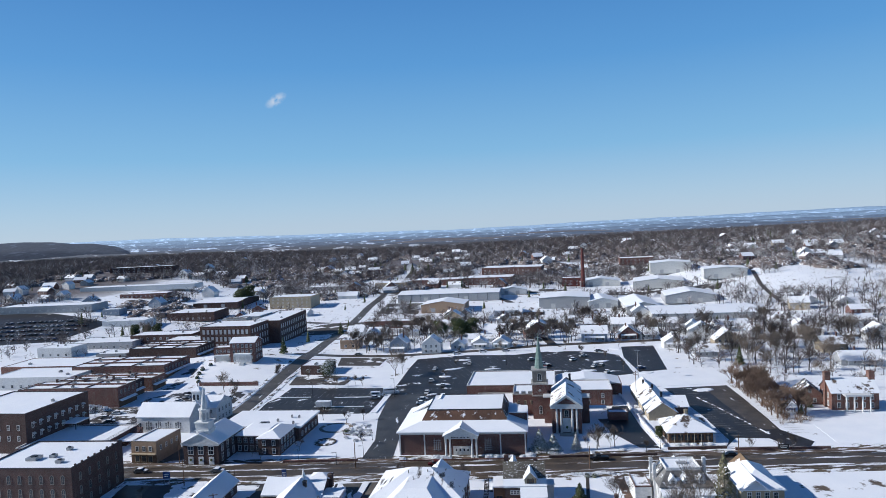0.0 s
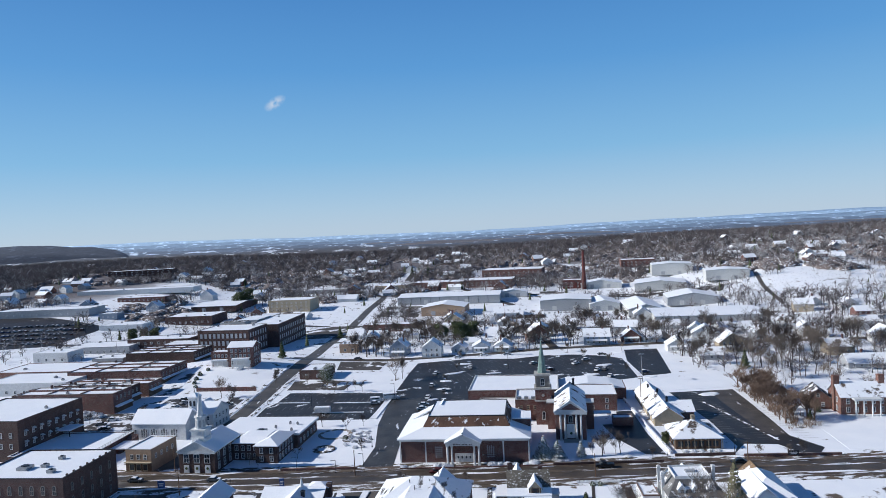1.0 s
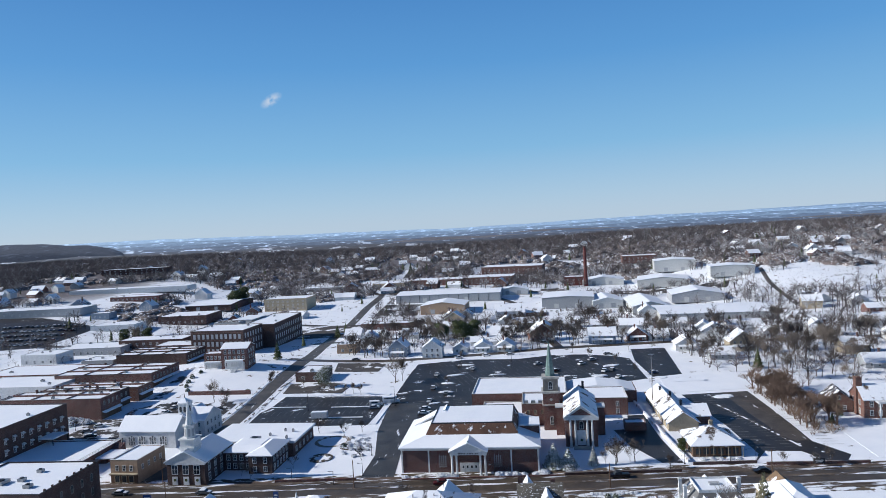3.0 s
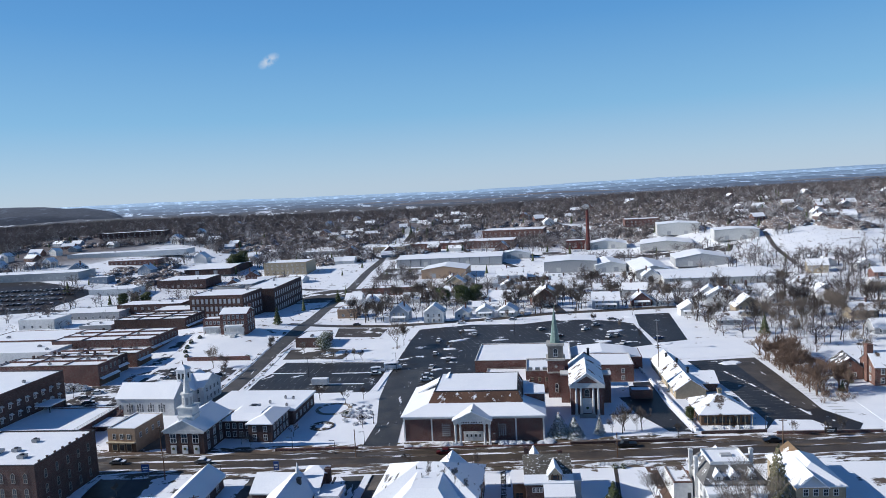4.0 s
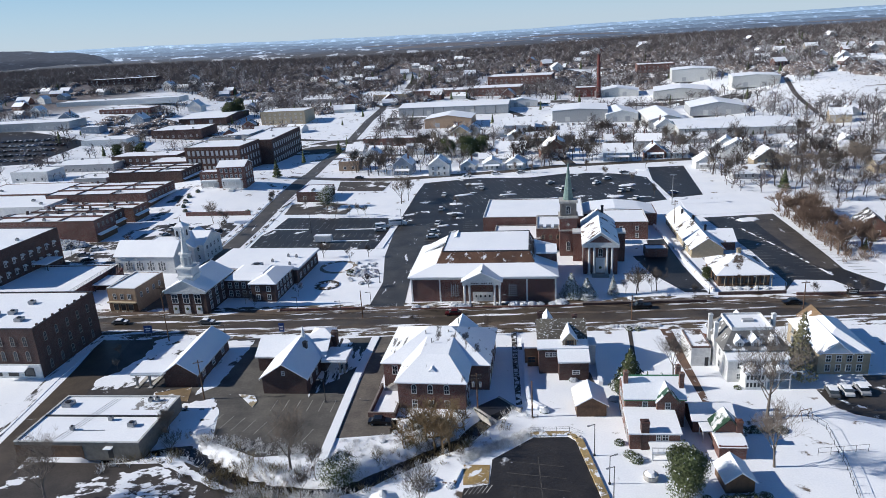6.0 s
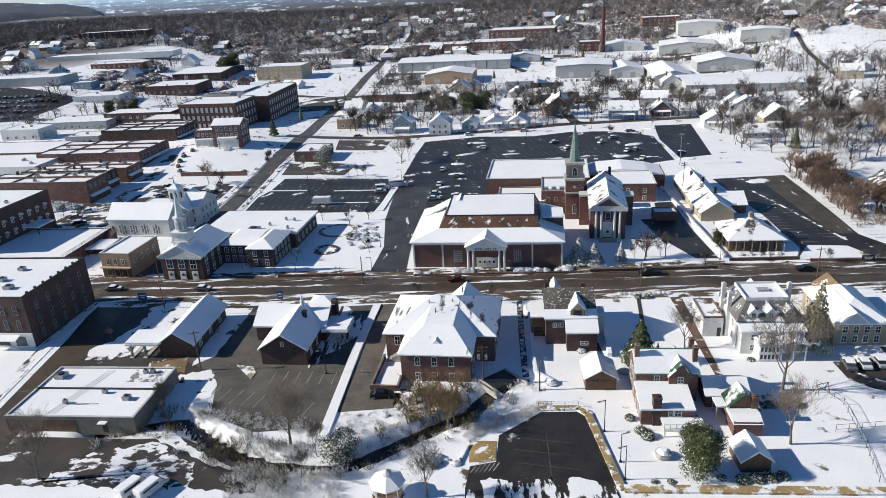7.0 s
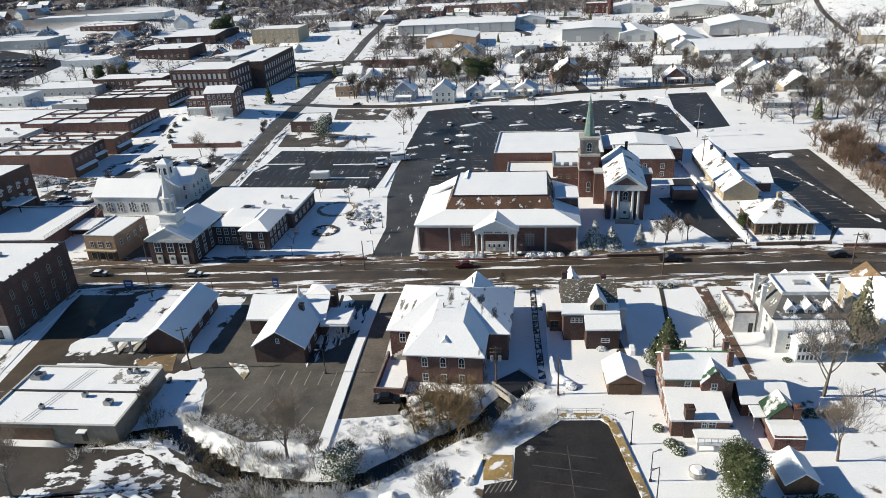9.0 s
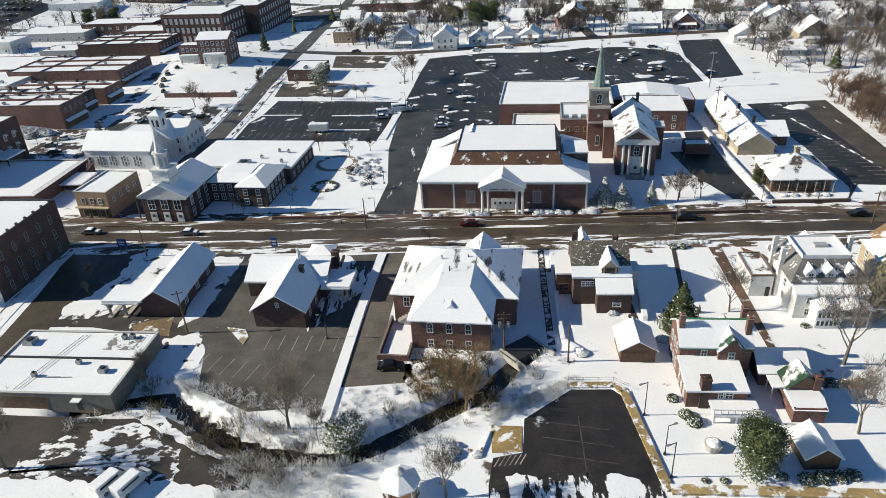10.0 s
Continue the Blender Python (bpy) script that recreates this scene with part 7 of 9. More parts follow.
TRUNK.materials.append(BARK)


def leafy(x, y, h, w, meshes, label, category="tree", trunk=True, name="evergreen_tree", rng=random.Random(4), group=""):
    e = new(name)
    e.matrix_basis = pose(x, y, gz(x, y), 0, 0, rng.uniform(0, 360)) @ Matrix.Diagonal((w, w, h, 1))
    tagged(e, label, category, group)
    o = new("crown", rng.choice(meshes))
    o.parent = e
    if trunk:
        t = new("trunk", TRUNK)
        t.parent = e
    return e


leafy(30.6, 166.6, 10.2, 13.5, CONE, "dense dark green evergreen tree in the snow")
leafy(31.2, 133.2, 9.4, 8.0, ROUND, "broad dark evergreen tree dusted with snow")
leafy(-27.2, 141.6, 6.5, 8.5, ROUND_S, "snow-laden evergreen beside the creek")
leafy(66.5, 168.0, 16, 13, SPARSE, "tall sparse grey-green conifer")
leafy(28.1, 219.8, 7.5, 11.5, CONE_S, "conifer thickly dusted with snow")
leafy(32.2, 218.6, 6.2, 10.5, CONE_S, "conifer thickly dusted with snow")
leafy(39.8, 219.6, 6, 6, CONE_S, "slender conifer thinly dusted with snow")
leafy(69.0, 227.5, 4.5, 3.4, ROUND, "small dark evergreen by the restaurant")
leafy(-59.7, 340, 10.5, 9.5, ROUND_S, "large evergreen dusted with snow behind the car park")
leafy(-95.5, 400, 10, 9, CONE, "dark columnar cedar beside the street")
leafy(8, 452, 13, 13, ROUND, "large dark evergreen among the houses")
leafy(16, 456, 12, 12, ROUND, "large dark evergreen among the houses")
leafy(-4, 458, 11, 12, ROUND, "large dark evergreen among the houses")
leafy(35.7, 171.3, 1.9, 1.6, CONE, "tiny conifer on the snowy lawn", name="small_conifer")
for x, y, h in ((-77, 500, 9), (-200, 700, 18), (-205, 690, 16), (-90, 905, 14), (-40, 880, 14), (-20, 880, 13), (-240, 530, 10), (-232, 532, 9), (-225, 535, 10), (126, 246, 4), (133, 254, 5), (140, 330, 9), (196, 300, 10), (236, 330, 12), (170, 432, 9)):
    leafy(x, y, h, h * 0.95, CONE if x > -100 else ROUND, "dark green conifer above the snow")
for i in range(11):
    leafy(34.6 + i * 1.15, 198.6 - i * 0.08, 1.0, 1.6, BUSH_S, "snow-capped clipped hedge bush", "shrub", False, "shrub", group="hedge bushes")
for x, y, h, w in ((38.3, 196.2, 1.8, 1.6), (40.4, 196, 1.8, 1.6), (52.8, 165.5, 1.0, 1.6), (24.8, 144.2, 1.6, 2.2), (25.6, 142.6, 2.0, 2.4), (23.9, 148, 1.5, 1.8), (47.5, 150.2, 1.2, 2.2), (49.8, 150, 1.3, 2.4), (52, 149.6, 1.2, 2.2), (54.4, 149.5, 1.2, 2.4), (37, 130.8, 1.3, 2.4), (39.2, 130.9, 1.5, 2.4), (41.4, 131, 1.4, 2.4), (43.4, 131.2, 1.2, 2.2), (34, 131.5, 0.9, 1.6), (26, 131.2, 0.7, 1.2), (23.5, 131.4, 0.6, 1.2)):
    leafy(x, y, h, w, BUSH_D, "dark garden shrub with a little snow", "shrub", False, "shrub", group="garden shrubs")
for x, y, h, w in ((-5.2, 217.6, 2.0, 3.2), (-3.0, 217.0, 1.8, 2.8), (-1.6, 217, 1.4, 2.4), (11.6, 215.8, 2.2, 3.2), (14, 215.6, 1.9, 3.0), (16.4, 215.4, 2.0, 2.8), (18.6, 215.4, 1.5, 2.4), (-16, 218.4, 1.2, 2.4), (-13, 218, 0.9, 2.0), (24.5, 215.6, 2.0, 3.6), (22, 215.4, 1.2, 2.2), (44, 216.5, 1.0, 2), (54, 217.6, 1.0, 2.2), (34.5, 216.6, 1.2, 2.2), (72.5, 219.4, 1.1, 1.8), (75, 219.2, 1.2, 1.9), (77.5, 219, 1.1, 1.8), (80, 218.8, 1.2, 1.8), (82.5, 218.6, 1.2, 2),
                   (19.9, 172.4, 1.3, 2.0), (-16.8, 157.5, 1.0, 1.7), (-16.7, 153.8, 1.1, 1.8), (-13.9, 157.2, 0.9, 1.6), (-13.5, 154.8, 1.0, 1.8), (-11.2, 160.1, 0.8, 1.5), (-10.8, 154.1, 0.9, 1.6), (-18.0, 155.3, 0.8, 1.4), (-20.2, 152.6, 0.7, 1.3), (-14.7, 160.2, 0.8, 1.5), (-12.0, 138.9, 2.4, 4.2), (-7.4, 138.0, 1.0, 1.6), (26.8, 163.5, 1.2, 2.4), (12, 160.5, 1.4, 2.2), ):
    leafy(x, y, h, w, BUSH_S, "rounded shrub heaped with snow", "shrub", False, "shrub", group="snowy shrubs")
for x, y, h, w in ((-151, 299, 3.5, 5), (-154.5, 300, 4.2, 5.5), (-158, 301, 4.4, 6), (-162, 302, 4.4, 6), (-166, 301, 4, 6), (-170, 300, 4, 6), (-156, 297, 3, 5), (-163, 297.5, 3.4, 5)):
    leafy(x, y, h, w, BUSH, "brown leafless shrub dusted with snow", "shrub", False, "shrub", group="tall winter shrubs")
for i in range(9):
    leafy(-164 + 1.9 * i, 281.5 - 0.35 * i, 1.2, 2.2, BUSH_S, "snow-capped hedge bush beside the yard", "shrub", False, "shrub", group="yard hedge")
for x, y, h in ((-158, 291, 6), (-150, 289, 5), (-131, 297, 5)):
    bare(x, y, h, MID, "small bare tree in the shaded yard")
for x, y, h, w in ((-112, 341, 1.6, 2.4), (-96, 340, 1.6, 2.6), (-126, 345, 2.4, 2.2), (-129, 352, 2.6, 2.2), (-130.5, 359, 2.8, 2.4), (-131, 366, 2.8, 2.4), (-129, 373, 2.6, 2.2)):
    leafy(x, y, h, w, BUSH_D, "dark clipped evergreen on the sloping lawn", "shrub", False, "shrub", group="lawn evergreens")


# church garden: ring paths, planting and snow-topped bushes
def ring(name, x, y, r0, r1, h, mat, label, n=36):
    bm = bmesh.new()
    vs = [[bm.verts.new((r * math.cos(2 * math.pi * i / n), r * math.sin(2 * math.pi * i / n), z)) for i in range(n)] for r, z in ((r0, 0), (r0, h), (r1, h), (r1, 0))]
    for a, b in zip(vs, vs[1:]):
        for i in range(n):
            bm.faces.new((a[i], a[(i + 1) % n], b[(i + 1) % n], b[i]))
    me = bpy.data.meshes.new(name)
    bmesh.ops.recalc_face_normals(bm, faces=bm.faces)
    bm.to_mesh(me)
    bm.free()
    me.materials.append(mat)
    o = new(name, me)
    o.location = (x, y, gz(x, y))
    return tagged(o, label, "garden ring")


EARTH = snowy("dark_garden_soil", (0.07, 0.055, 0.04), 0.62, 0.6)
PAVED = snowy("tan_paving_stones", (0.27, 0.22, 0.17), 0.62, 0.5)
ring("ring_path", -43.3, 257, 4.9, 6.3, 0.12, PAVED, "tan paved ring path in the snowy garden")
ring("ring_path", -44.6, 239.8, 2.3, 3.9, 0.35, EARTH, "dark brick ring round a snowy fountain bed")
ring("ring_path", -36.5, 250, 2.6, 3.3, 0.2, EARTH, "curved planting bed in the snowy garden")
rng = random.Random(9)
for _ in range(64):
    a, rr = rng.uniform(0, 6.28), rng.uniform(0, 5.4)
    x, y = -34.5 + rr * math.cos(a), 250 + 2.2 * rr * math.sin(a)
    leafy(x, y, rng.uniform(0.6, 1.5), rng.uniform(1, 2), BUSH if rng.random() < 0.5 else BUSH_S, "low garden shrub under snow", "shrub", False, "shrub", rng, "church garden shrubs")
leafy(-38.5, 250, 2.6, 2.2, BUSH_D, "dark rounded evergreen shrub in the garden", "shrub", False, "shrub")


# frosted brush along the creek, and bare woods far off: too many to count
def merged(name, data, places, mat, label, category):
    """One mesh from many turned and scaled copies of a small one."""
    base = np.array(data[0], float)
    quads = np.array([f if len(f) == 4 else (*f, f[-1]) for f in data[1]])
    vs, fs = [], []
    for i, (x, y, z, s, a, t) in enumerate(places):
        c, sn = math.cos(a), math.sin(a)
        q = base * (s * t, s * t, s)
        vs.append(np.stack([q[:, 0] * c - q[:, 1] * sn + x, q[:, 0] * sn + q[:, 1] * c + y, q[:, 2] + z], -1))
        fs.append(quads + i * len(base))
    vs, fs = np.concatenate(vs), np.concatenate(fs)
    me = bpy.data.meshes.new(name)
    me.vertices.add(len(vs))
    me.vertices.foreach_set("co", vs.ravel())
    tri = fs[:, 2] == fs[:, 3]
    if tri.all():
        fs = fs[:, :3]
    k = fs.shape[1]
    me.loops.add(fs.size)
    me.loops.foreach_set("vertex_index", fs.ravel().astype(np.int32))
    me.polygons.add(len(fs))
    me.polygons.foreach_set("loop_start", np.arange(0, fs.size, k, dtype=np.int32))
    me.update(calc_edges=True)
    me.materials.append(mat)
    return tagged(new(name, me), label, category, kind="stuff")


def brush(seed, n, lean=0.5):
    """A shrub of thin upright stems."""
    rng = random.Random(seed)
    vs, fs = [], []
    for _ in range(n):
        p = Vector((rng.gauss(0, 0.16), rng.gauss(0, 0.16), -0.05))
        d = Vector((rng.gauss(0, lean), rng.gauss(0, lean), 1)).normalized()
        q = p + d * rng.uniform(0.5, 1.0)
        tube(vs, fs, p, q, 0.014, 0.005, 3)
        for _ in range(3):
            k = p.lerp(q, rng.uniform(0.3, 0.9))
            e2 = k + (d + Vector((rng.gauss(0, 0.6), rng.gauss(0, 0.6), 0.2))).normalized() * rng.uniform(0.15, 0.35)
            tube(vs, fs, k, e2, 0.010, 0.004, 3)
    return vs, fs


FROST = plain("frosted_twigs", (0.80, 0.79, 0.78), 0.9, 0.4)
SCRUB = plain("dead_grass_scrub", (0.15, 0.115, 0.055), 0.95, 0.4)
rng = random.Random(15)
frost_at, scrub_at = [], []
for (ax, ay), (bx, by) in zip(CREEK, CREEK[1:]):
    L = math.hypot(bx - ax, by - ay)
    for _ in range(int(L * 4)):
        k, off = rng.random(), rng.choice((-1, 1)) * abs(rng.gauss(3.0, 1.5))
        x, y = ax + (bx - ax) * k - (by - ay) / L * off, ay + (by - ay) * k + (bx - ax) / L * off
        (frost_at if rng.random() < 0.62 else scrub_at).append((x, y, gz(x, y) - 0.1, rng.uniform(0.7, 2.2), rng.uniform(0, 6), rng.uniform(0.8, 1.4)))
for _ in range(170):
    x, y = rng.uniform(-52, -34), rng.uniform(133, 150)
    if abs(y - (148 - (x + 52) * 0.55)) < 6:
        scrub_at.append((x, y, gz(x, y) - 0.1, rng.uniform(0.8, 2.4), rng.uniform(0, 6), 1.2))
for _ in range(130):
    x, y = rng.uniform(-44, -26), rng.uniform(129, 139)
    frost_at.append((x, y, gz(x, y) - 0.1, rng.uniform(1, 2.8), rng.uniform(0, 6), 1.1))
for _ in range(150):
    x, y = rng.uniform(-16, -4), rng.uniform(148, 160)
    scrub_at.append((x, y, gz(x, y) - 0.1, rng.uniform(0.8, 2.0), rng.uniform(0, 6), 1.2))
for _ in range(360):
    k = rng.random()
    x, y = -58 + 27 * k + rng.gauss(0, 1.2), 157 - 8.5 * k + rng.gauss(0, 1.0)
    frost_at.append((x, y, gz(x, y) - 0.1, rng.uniform(0.35, 1.1), rng.uniform(0, 6), rng.uniform(0.9, 1.5)))
for _ in range(120):
    x, y = rng.uniform(-29, -15), rng.uniform(147, 154)
    frost_at.append((x, y, gz(x, y) - 0.1, rng.uniform(0.4, 1.1), rng.uniform(0, 6), rng.uniform(0.9, 1.5)))
for _ in range(200):
    k = rng.random()
    x, y = -5 + 14 * k + rng.gauss(0, 0.7), 145.5 + 7.5 * k + rng.gauss(0, 0.8)
    frost_at.append((x, y, gz(x, y) - 0.1, rng.uniform(0.5, 1.5), rng.uniform(0, 6), rng.uniform(0.9, 1.4)))
merged("creek_brush", brush(1, 16), frost_at, FROST, "frosted brush along the creek banks", "brush")
merged("creek_scrub", brush(2, 16), scrub_at, SCRUB, "dead brown scrub along the creek", "brush")
merged("thicket_scrub", brush(3, 18), [(114 + (y - 236) * 0.1 + rng.uniform(0, 11), y, 0, rng.uniform(1.5, 3.5), rng.uniform(0, 6), 1.1) for y in np.linspace(236, 296, 90)], plain("rust_scrub", (0.19, 0.125, 0.085), 0.95, 0.4), "rust-brown thicket beside the car park", "brush")

def cone_low():
    rng = random.Random(8)
    vs, fs = [(0, 0, 1.0)], []
    for k in range(5):
        z0, r = 0.08 + 0.17 * k, 0.24 * (1 - k / 5.6)
        b = len(vs)
        for i in range(7):
            a = 2 * math.pi * i / 7 + k
            q = r * rng.uniform(0.75, 1.2)
            vs.append((q * math.cos(a), q * math.sin(a), z0 + rng.uniform(-0.03, 0.03)))
        vs.append((0, 0, z0 + 0.34 - 0.02 * k))
        for i in range(7):
            fs.append((b + i, b + (i + 1) % 7, b + 7))
    return vs, fs


def spray_tree(seed, limbs=9, twigs=46):
    """A far-off bare tree: a trunk, limbs and a fan of thin twigs, all slender triangles."""
    rng = random.Random(seed)
    vs, fs = [], []

    def spike(p, q, w):
        side = (q - p).cross(Vector((rng.gauss(0, 1), rng.gauss(0, 1), rng.gauss(0, 1)))).normalized() * w
        k = len(vs)
        vs.extend([tuple(p - side), tuple(p + side), tuple(q)])
        fs.append((k, k + 1, k + 2))

    top = Vector((rng.gauss(0, 0.3), rng.gauss(0, 0.3), 6.5))
    for _ in range(3):
        spike(Vector((0, 0, -0.3)), top, 0.28)
    for _ in range(limbs):
        p = Vector((0, 0, 0)).lerp(top, rng.uniform(0.3, 0.85))
        a, up = rng.uniform(0, 6.283), rng.uniform(0.5, 1.3)
        q = p + Vector((math.cos(a), math.sin(a), up)).normalized() * rng.uniform(2.5, 4.5)
        spike(p, q, 0.16)
        for _ in range(twigs // limbs):
            m = p.lerp(q, rng.uniform(0.3, 1.0))
            d = Vector((math.cos(a) + rng.gauss(0, 0.9), math.sin(a) + rng.gauss(0, 0.9), up * 0.6 + rng.gauss(0, 0.5))).normalized()
            spike(m, m + d * rng.uniform(1.4, 3.2), 0.085)
    return vs, fs


FARS = [spray_tree(61), spray_tree(62)]
kinds = {"brown": [], "dark": [], "frosted": []}
rng = random.Random(91)


def woods(n, x0, x1, y0, y1, thin, h0=7, h1=14, frosty=0.2):
    for _ in range(n):
        x, y = rng.uniform(x0, x1), rng.uniform(y0, y1)
        v = noise.noise(Vector((x / 130, y / 170, 3.1)))
        if v < thin or not free(x, y, -0.5) or (FIELD[0] < x < FIELD[1] and FIELD[2] < y < FIELD[3]) or (x + 72 + (y - 640) * -0.12) ** 2 < 36:
            continue
        k = "frosted" if rng.random() < frosty else rng.choice(("brown", "dark"))
        kinds[k].append((x, y, gz(x, y) - 0.2, rng.uniform(h0, h1) / 10, rng.uniform(0, 6), rng.uniform(0.85, 1.3)))


def right_bank(x, y):
    return not (86 < x < 130 and y < 323) and not (x < 119 and y > 320)


for _ in range(520):
    x, y = rng.uniform(100, 330), rng.uniform(292, 425)
    if right_bank(x, y) and free(x, y, 0.5):
        kinds[rng.choice(("brown", "dark", "brown", "frosted"))].append((x, y, gz(x, y) - 0.2, rng.uniform(0.4, 1.3), rng.uniform(0, 6), rng.uniform(0.8, 1.2)))
woods(1000, -60, 300, 500, 640, -0.5, 6, 13)
for _ in range(420):
    x, y = rng.uniform(150, 420), rng.uniform(385, 540)
    if free(x, y, 1.5):
        kinds[rng.choice(("brown", "dark", "dark", "frosted"))].append((x, y, gz(x, y) - 0.2, rng.uniform(0.9, 1.7), rng.uniform(0, 6), rng.uniform(0.8, 1.15)))
woods(260, -330, -130, 440, 640, -0.4, 6, 13)
woods(300, -60, 200, 405, 500, -0.5, 6, 12)
woods(3300, -700, -260, 690, 920, -0.30, 8, 15, 0.22)
woods(2200, -200, 330, 690, 880, -0.12, 8, 15, 0.2)
woods(8600, -1000, 900, 850, 1250, -0.35, 9, 16, 0.14)
woods(3600, 320, 900, 400, 1000, -0.35, frosty=0.45)
woods(2600, -1000, -330, 660, 1000, -0.25, frosty=0.12)
woods(7000, -1500, 1500, 1150, 1500, -0.6, 11, 17, 0.05)
# bark lightened in place of haze over the far woods
HAZED_TINTS = {"brown": (0.190, 0.158, 0.152), "dark": (0.120, 0.106, 0.108), "frosted": (0.42, 0.41, 0.41)}
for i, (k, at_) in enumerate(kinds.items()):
    merged("far_trees_" + k, FARS[i % 2], at_, plain("far_hazed_bark_" + k, HAZED_TINTS[k], 0.95, 0.25), "bare %s winter woods on the slopes" % k, "woods")
# undergrowth and garden bushes among the far houses
low = []
for _ in range(2600):
    x, y = rng.uniform(-420, 420), rng.uniform(400, 860)
    if free(x, y, 0) and not (FIELD[0] < x < FIELD[1] and FIELD[2] < y < FIELD[3]):
        low.append((x, y, gz(x, y) - 0.1, rng.uniform(0.8, 2.4), rng.uniform(0, 6), 1.5))
for _ in range(500):
    x, y = rng.uniform(100, 330), rng.uniform(296, 420)
    if right_bank(x, y) and free(x, y, 0):
        low.append((x, y, gz(x, y) - 0.1, rng.uniform(0.5, 1.8), rng.uniform(0, 6), 1.6))
for _ in range(420):
    x, y = rng.uniform(FIELD[0], FIELD[1]), rng.uniform(FIELD[2], FIELD[3])
    low.append((x, y, gz(x, y) - 0.1, rng.uniform(0.3, 0.9), rng.uniform(0, 6), 1.8))
merged("far_bushes", brush(4, 7, 0.8), low, plain("bush_twigs", (0.09, 0.075, 0.062), 0.95, 0.3), "dark garden bushes among the far houses", "bushes")
merged("far_evergreens", cone_low(), [(x, y, gz(x, y), rng.uniform(4, 11), 0, rng.uniform(0.7, 1.0)) for x, y in [(rng.uniform(-500, 450), rng.uniform(430, 1000)) for _ in range(210)] if free(x, y, 1)], LEAF, "dark conifers among the far houses", "conifers")

# wooded hill at the far left, and rough clumps of wood on the slopes behind the town
rng = random.Random(14)
cv, cf = [], []
for j, (zz, rr) in enumerate(((0, 1.0), (0.55, 0.95), (1.0, 0.45))):
    for i in range(7):
        a = 2 * math.pi * i / 7
        k = rng.uniform(0.75, 1.2)
        cv.append((rr * k * math.cos(a), rr * k * math.sin(a), zz * rng.uniform(0.8, 1.15)))
for j in range(2):
    for i in range(7):
        cf.append((j * 7 + i, j * 7 + (i + 1) % 7, (j + 1) * 7 + (i + 1) % 7, (j + 1) * 7 + i))
cv.append((0, 0, 1.15))
cf += [(14 + i, 14 + (i + 1) % 7, 21, 21) for i in range(7)]
under = []
for _ in range(15000):
    y = 600 + 900 * rng.random()
    x = rng.uniform(-0.8, 0.85) * y
    v = noise.noise(Vector((x / 130, y / 170, 3.1))) + 0.6 * noise.noise(Vector((x / 37, y / 60, 5.5)))
    edge = 0.12 if abs(x) < 330 and y < 850 else (-0.05 if y < 850 else -0.4)
    if v > edge and free(x, y, 5) and not (FIELD[0] < x < FIELD[1] and FIELD[2] < y < FIELD[3]) and abs(x + 72 - (y - 640) * 0.12) > 12:
        under.append((x, y, gz(x, y) - 0.6, rng.uniform(2.0, 4.2), rng.uniform(0, 6), rng.uniform(1.6, 2.8)))
merged("wood_undergrowth", (cv, cf), under, snowy("frosty_undergrowth", (0.150, 0.126, 0.120), 0.66, 0.5, 0.95), "brown undergrowth with snow in the far woods", "undergrowth")
# pale country and ridges towards the horizon, with haze painted into colour and emission
def ridge(dist, share, wave, wood, field, haze_glow, seed, crest=None):
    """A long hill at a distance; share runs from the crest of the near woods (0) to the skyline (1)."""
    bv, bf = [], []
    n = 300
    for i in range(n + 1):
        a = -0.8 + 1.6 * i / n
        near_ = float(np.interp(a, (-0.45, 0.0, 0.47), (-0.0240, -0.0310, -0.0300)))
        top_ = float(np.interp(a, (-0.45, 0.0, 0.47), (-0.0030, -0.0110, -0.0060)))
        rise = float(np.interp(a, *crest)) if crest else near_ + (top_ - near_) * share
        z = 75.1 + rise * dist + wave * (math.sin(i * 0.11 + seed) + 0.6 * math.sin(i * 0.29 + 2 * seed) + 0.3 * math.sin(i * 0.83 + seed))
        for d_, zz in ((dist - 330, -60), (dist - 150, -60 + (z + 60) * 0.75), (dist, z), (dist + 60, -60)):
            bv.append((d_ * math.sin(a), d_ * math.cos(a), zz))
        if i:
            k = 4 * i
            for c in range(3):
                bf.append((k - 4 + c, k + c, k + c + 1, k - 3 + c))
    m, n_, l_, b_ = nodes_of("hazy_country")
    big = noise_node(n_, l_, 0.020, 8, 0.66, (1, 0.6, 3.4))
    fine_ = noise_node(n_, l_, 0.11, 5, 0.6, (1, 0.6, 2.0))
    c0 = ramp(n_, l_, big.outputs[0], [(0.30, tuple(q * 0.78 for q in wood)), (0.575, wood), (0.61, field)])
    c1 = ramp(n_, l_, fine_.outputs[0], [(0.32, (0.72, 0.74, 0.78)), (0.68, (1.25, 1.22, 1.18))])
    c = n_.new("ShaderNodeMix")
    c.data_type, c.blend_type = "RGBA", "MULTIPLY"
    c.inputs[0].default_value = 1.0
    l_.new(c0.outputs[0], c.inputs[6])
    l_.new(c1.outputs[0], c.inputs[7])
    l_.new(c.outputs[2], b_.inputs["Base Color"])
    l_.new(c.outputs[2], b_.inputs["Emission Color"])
    b_.inputs["Emission Strength"].default_value = haze_glow
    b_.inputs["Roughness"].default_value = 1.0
    tagged(mesh_ob("backdrop_ridge", bv, bf, [m], smooth=True), "snowy hills along the far horizon with haze painted pale blue over them", "backdrop", kind="structure")


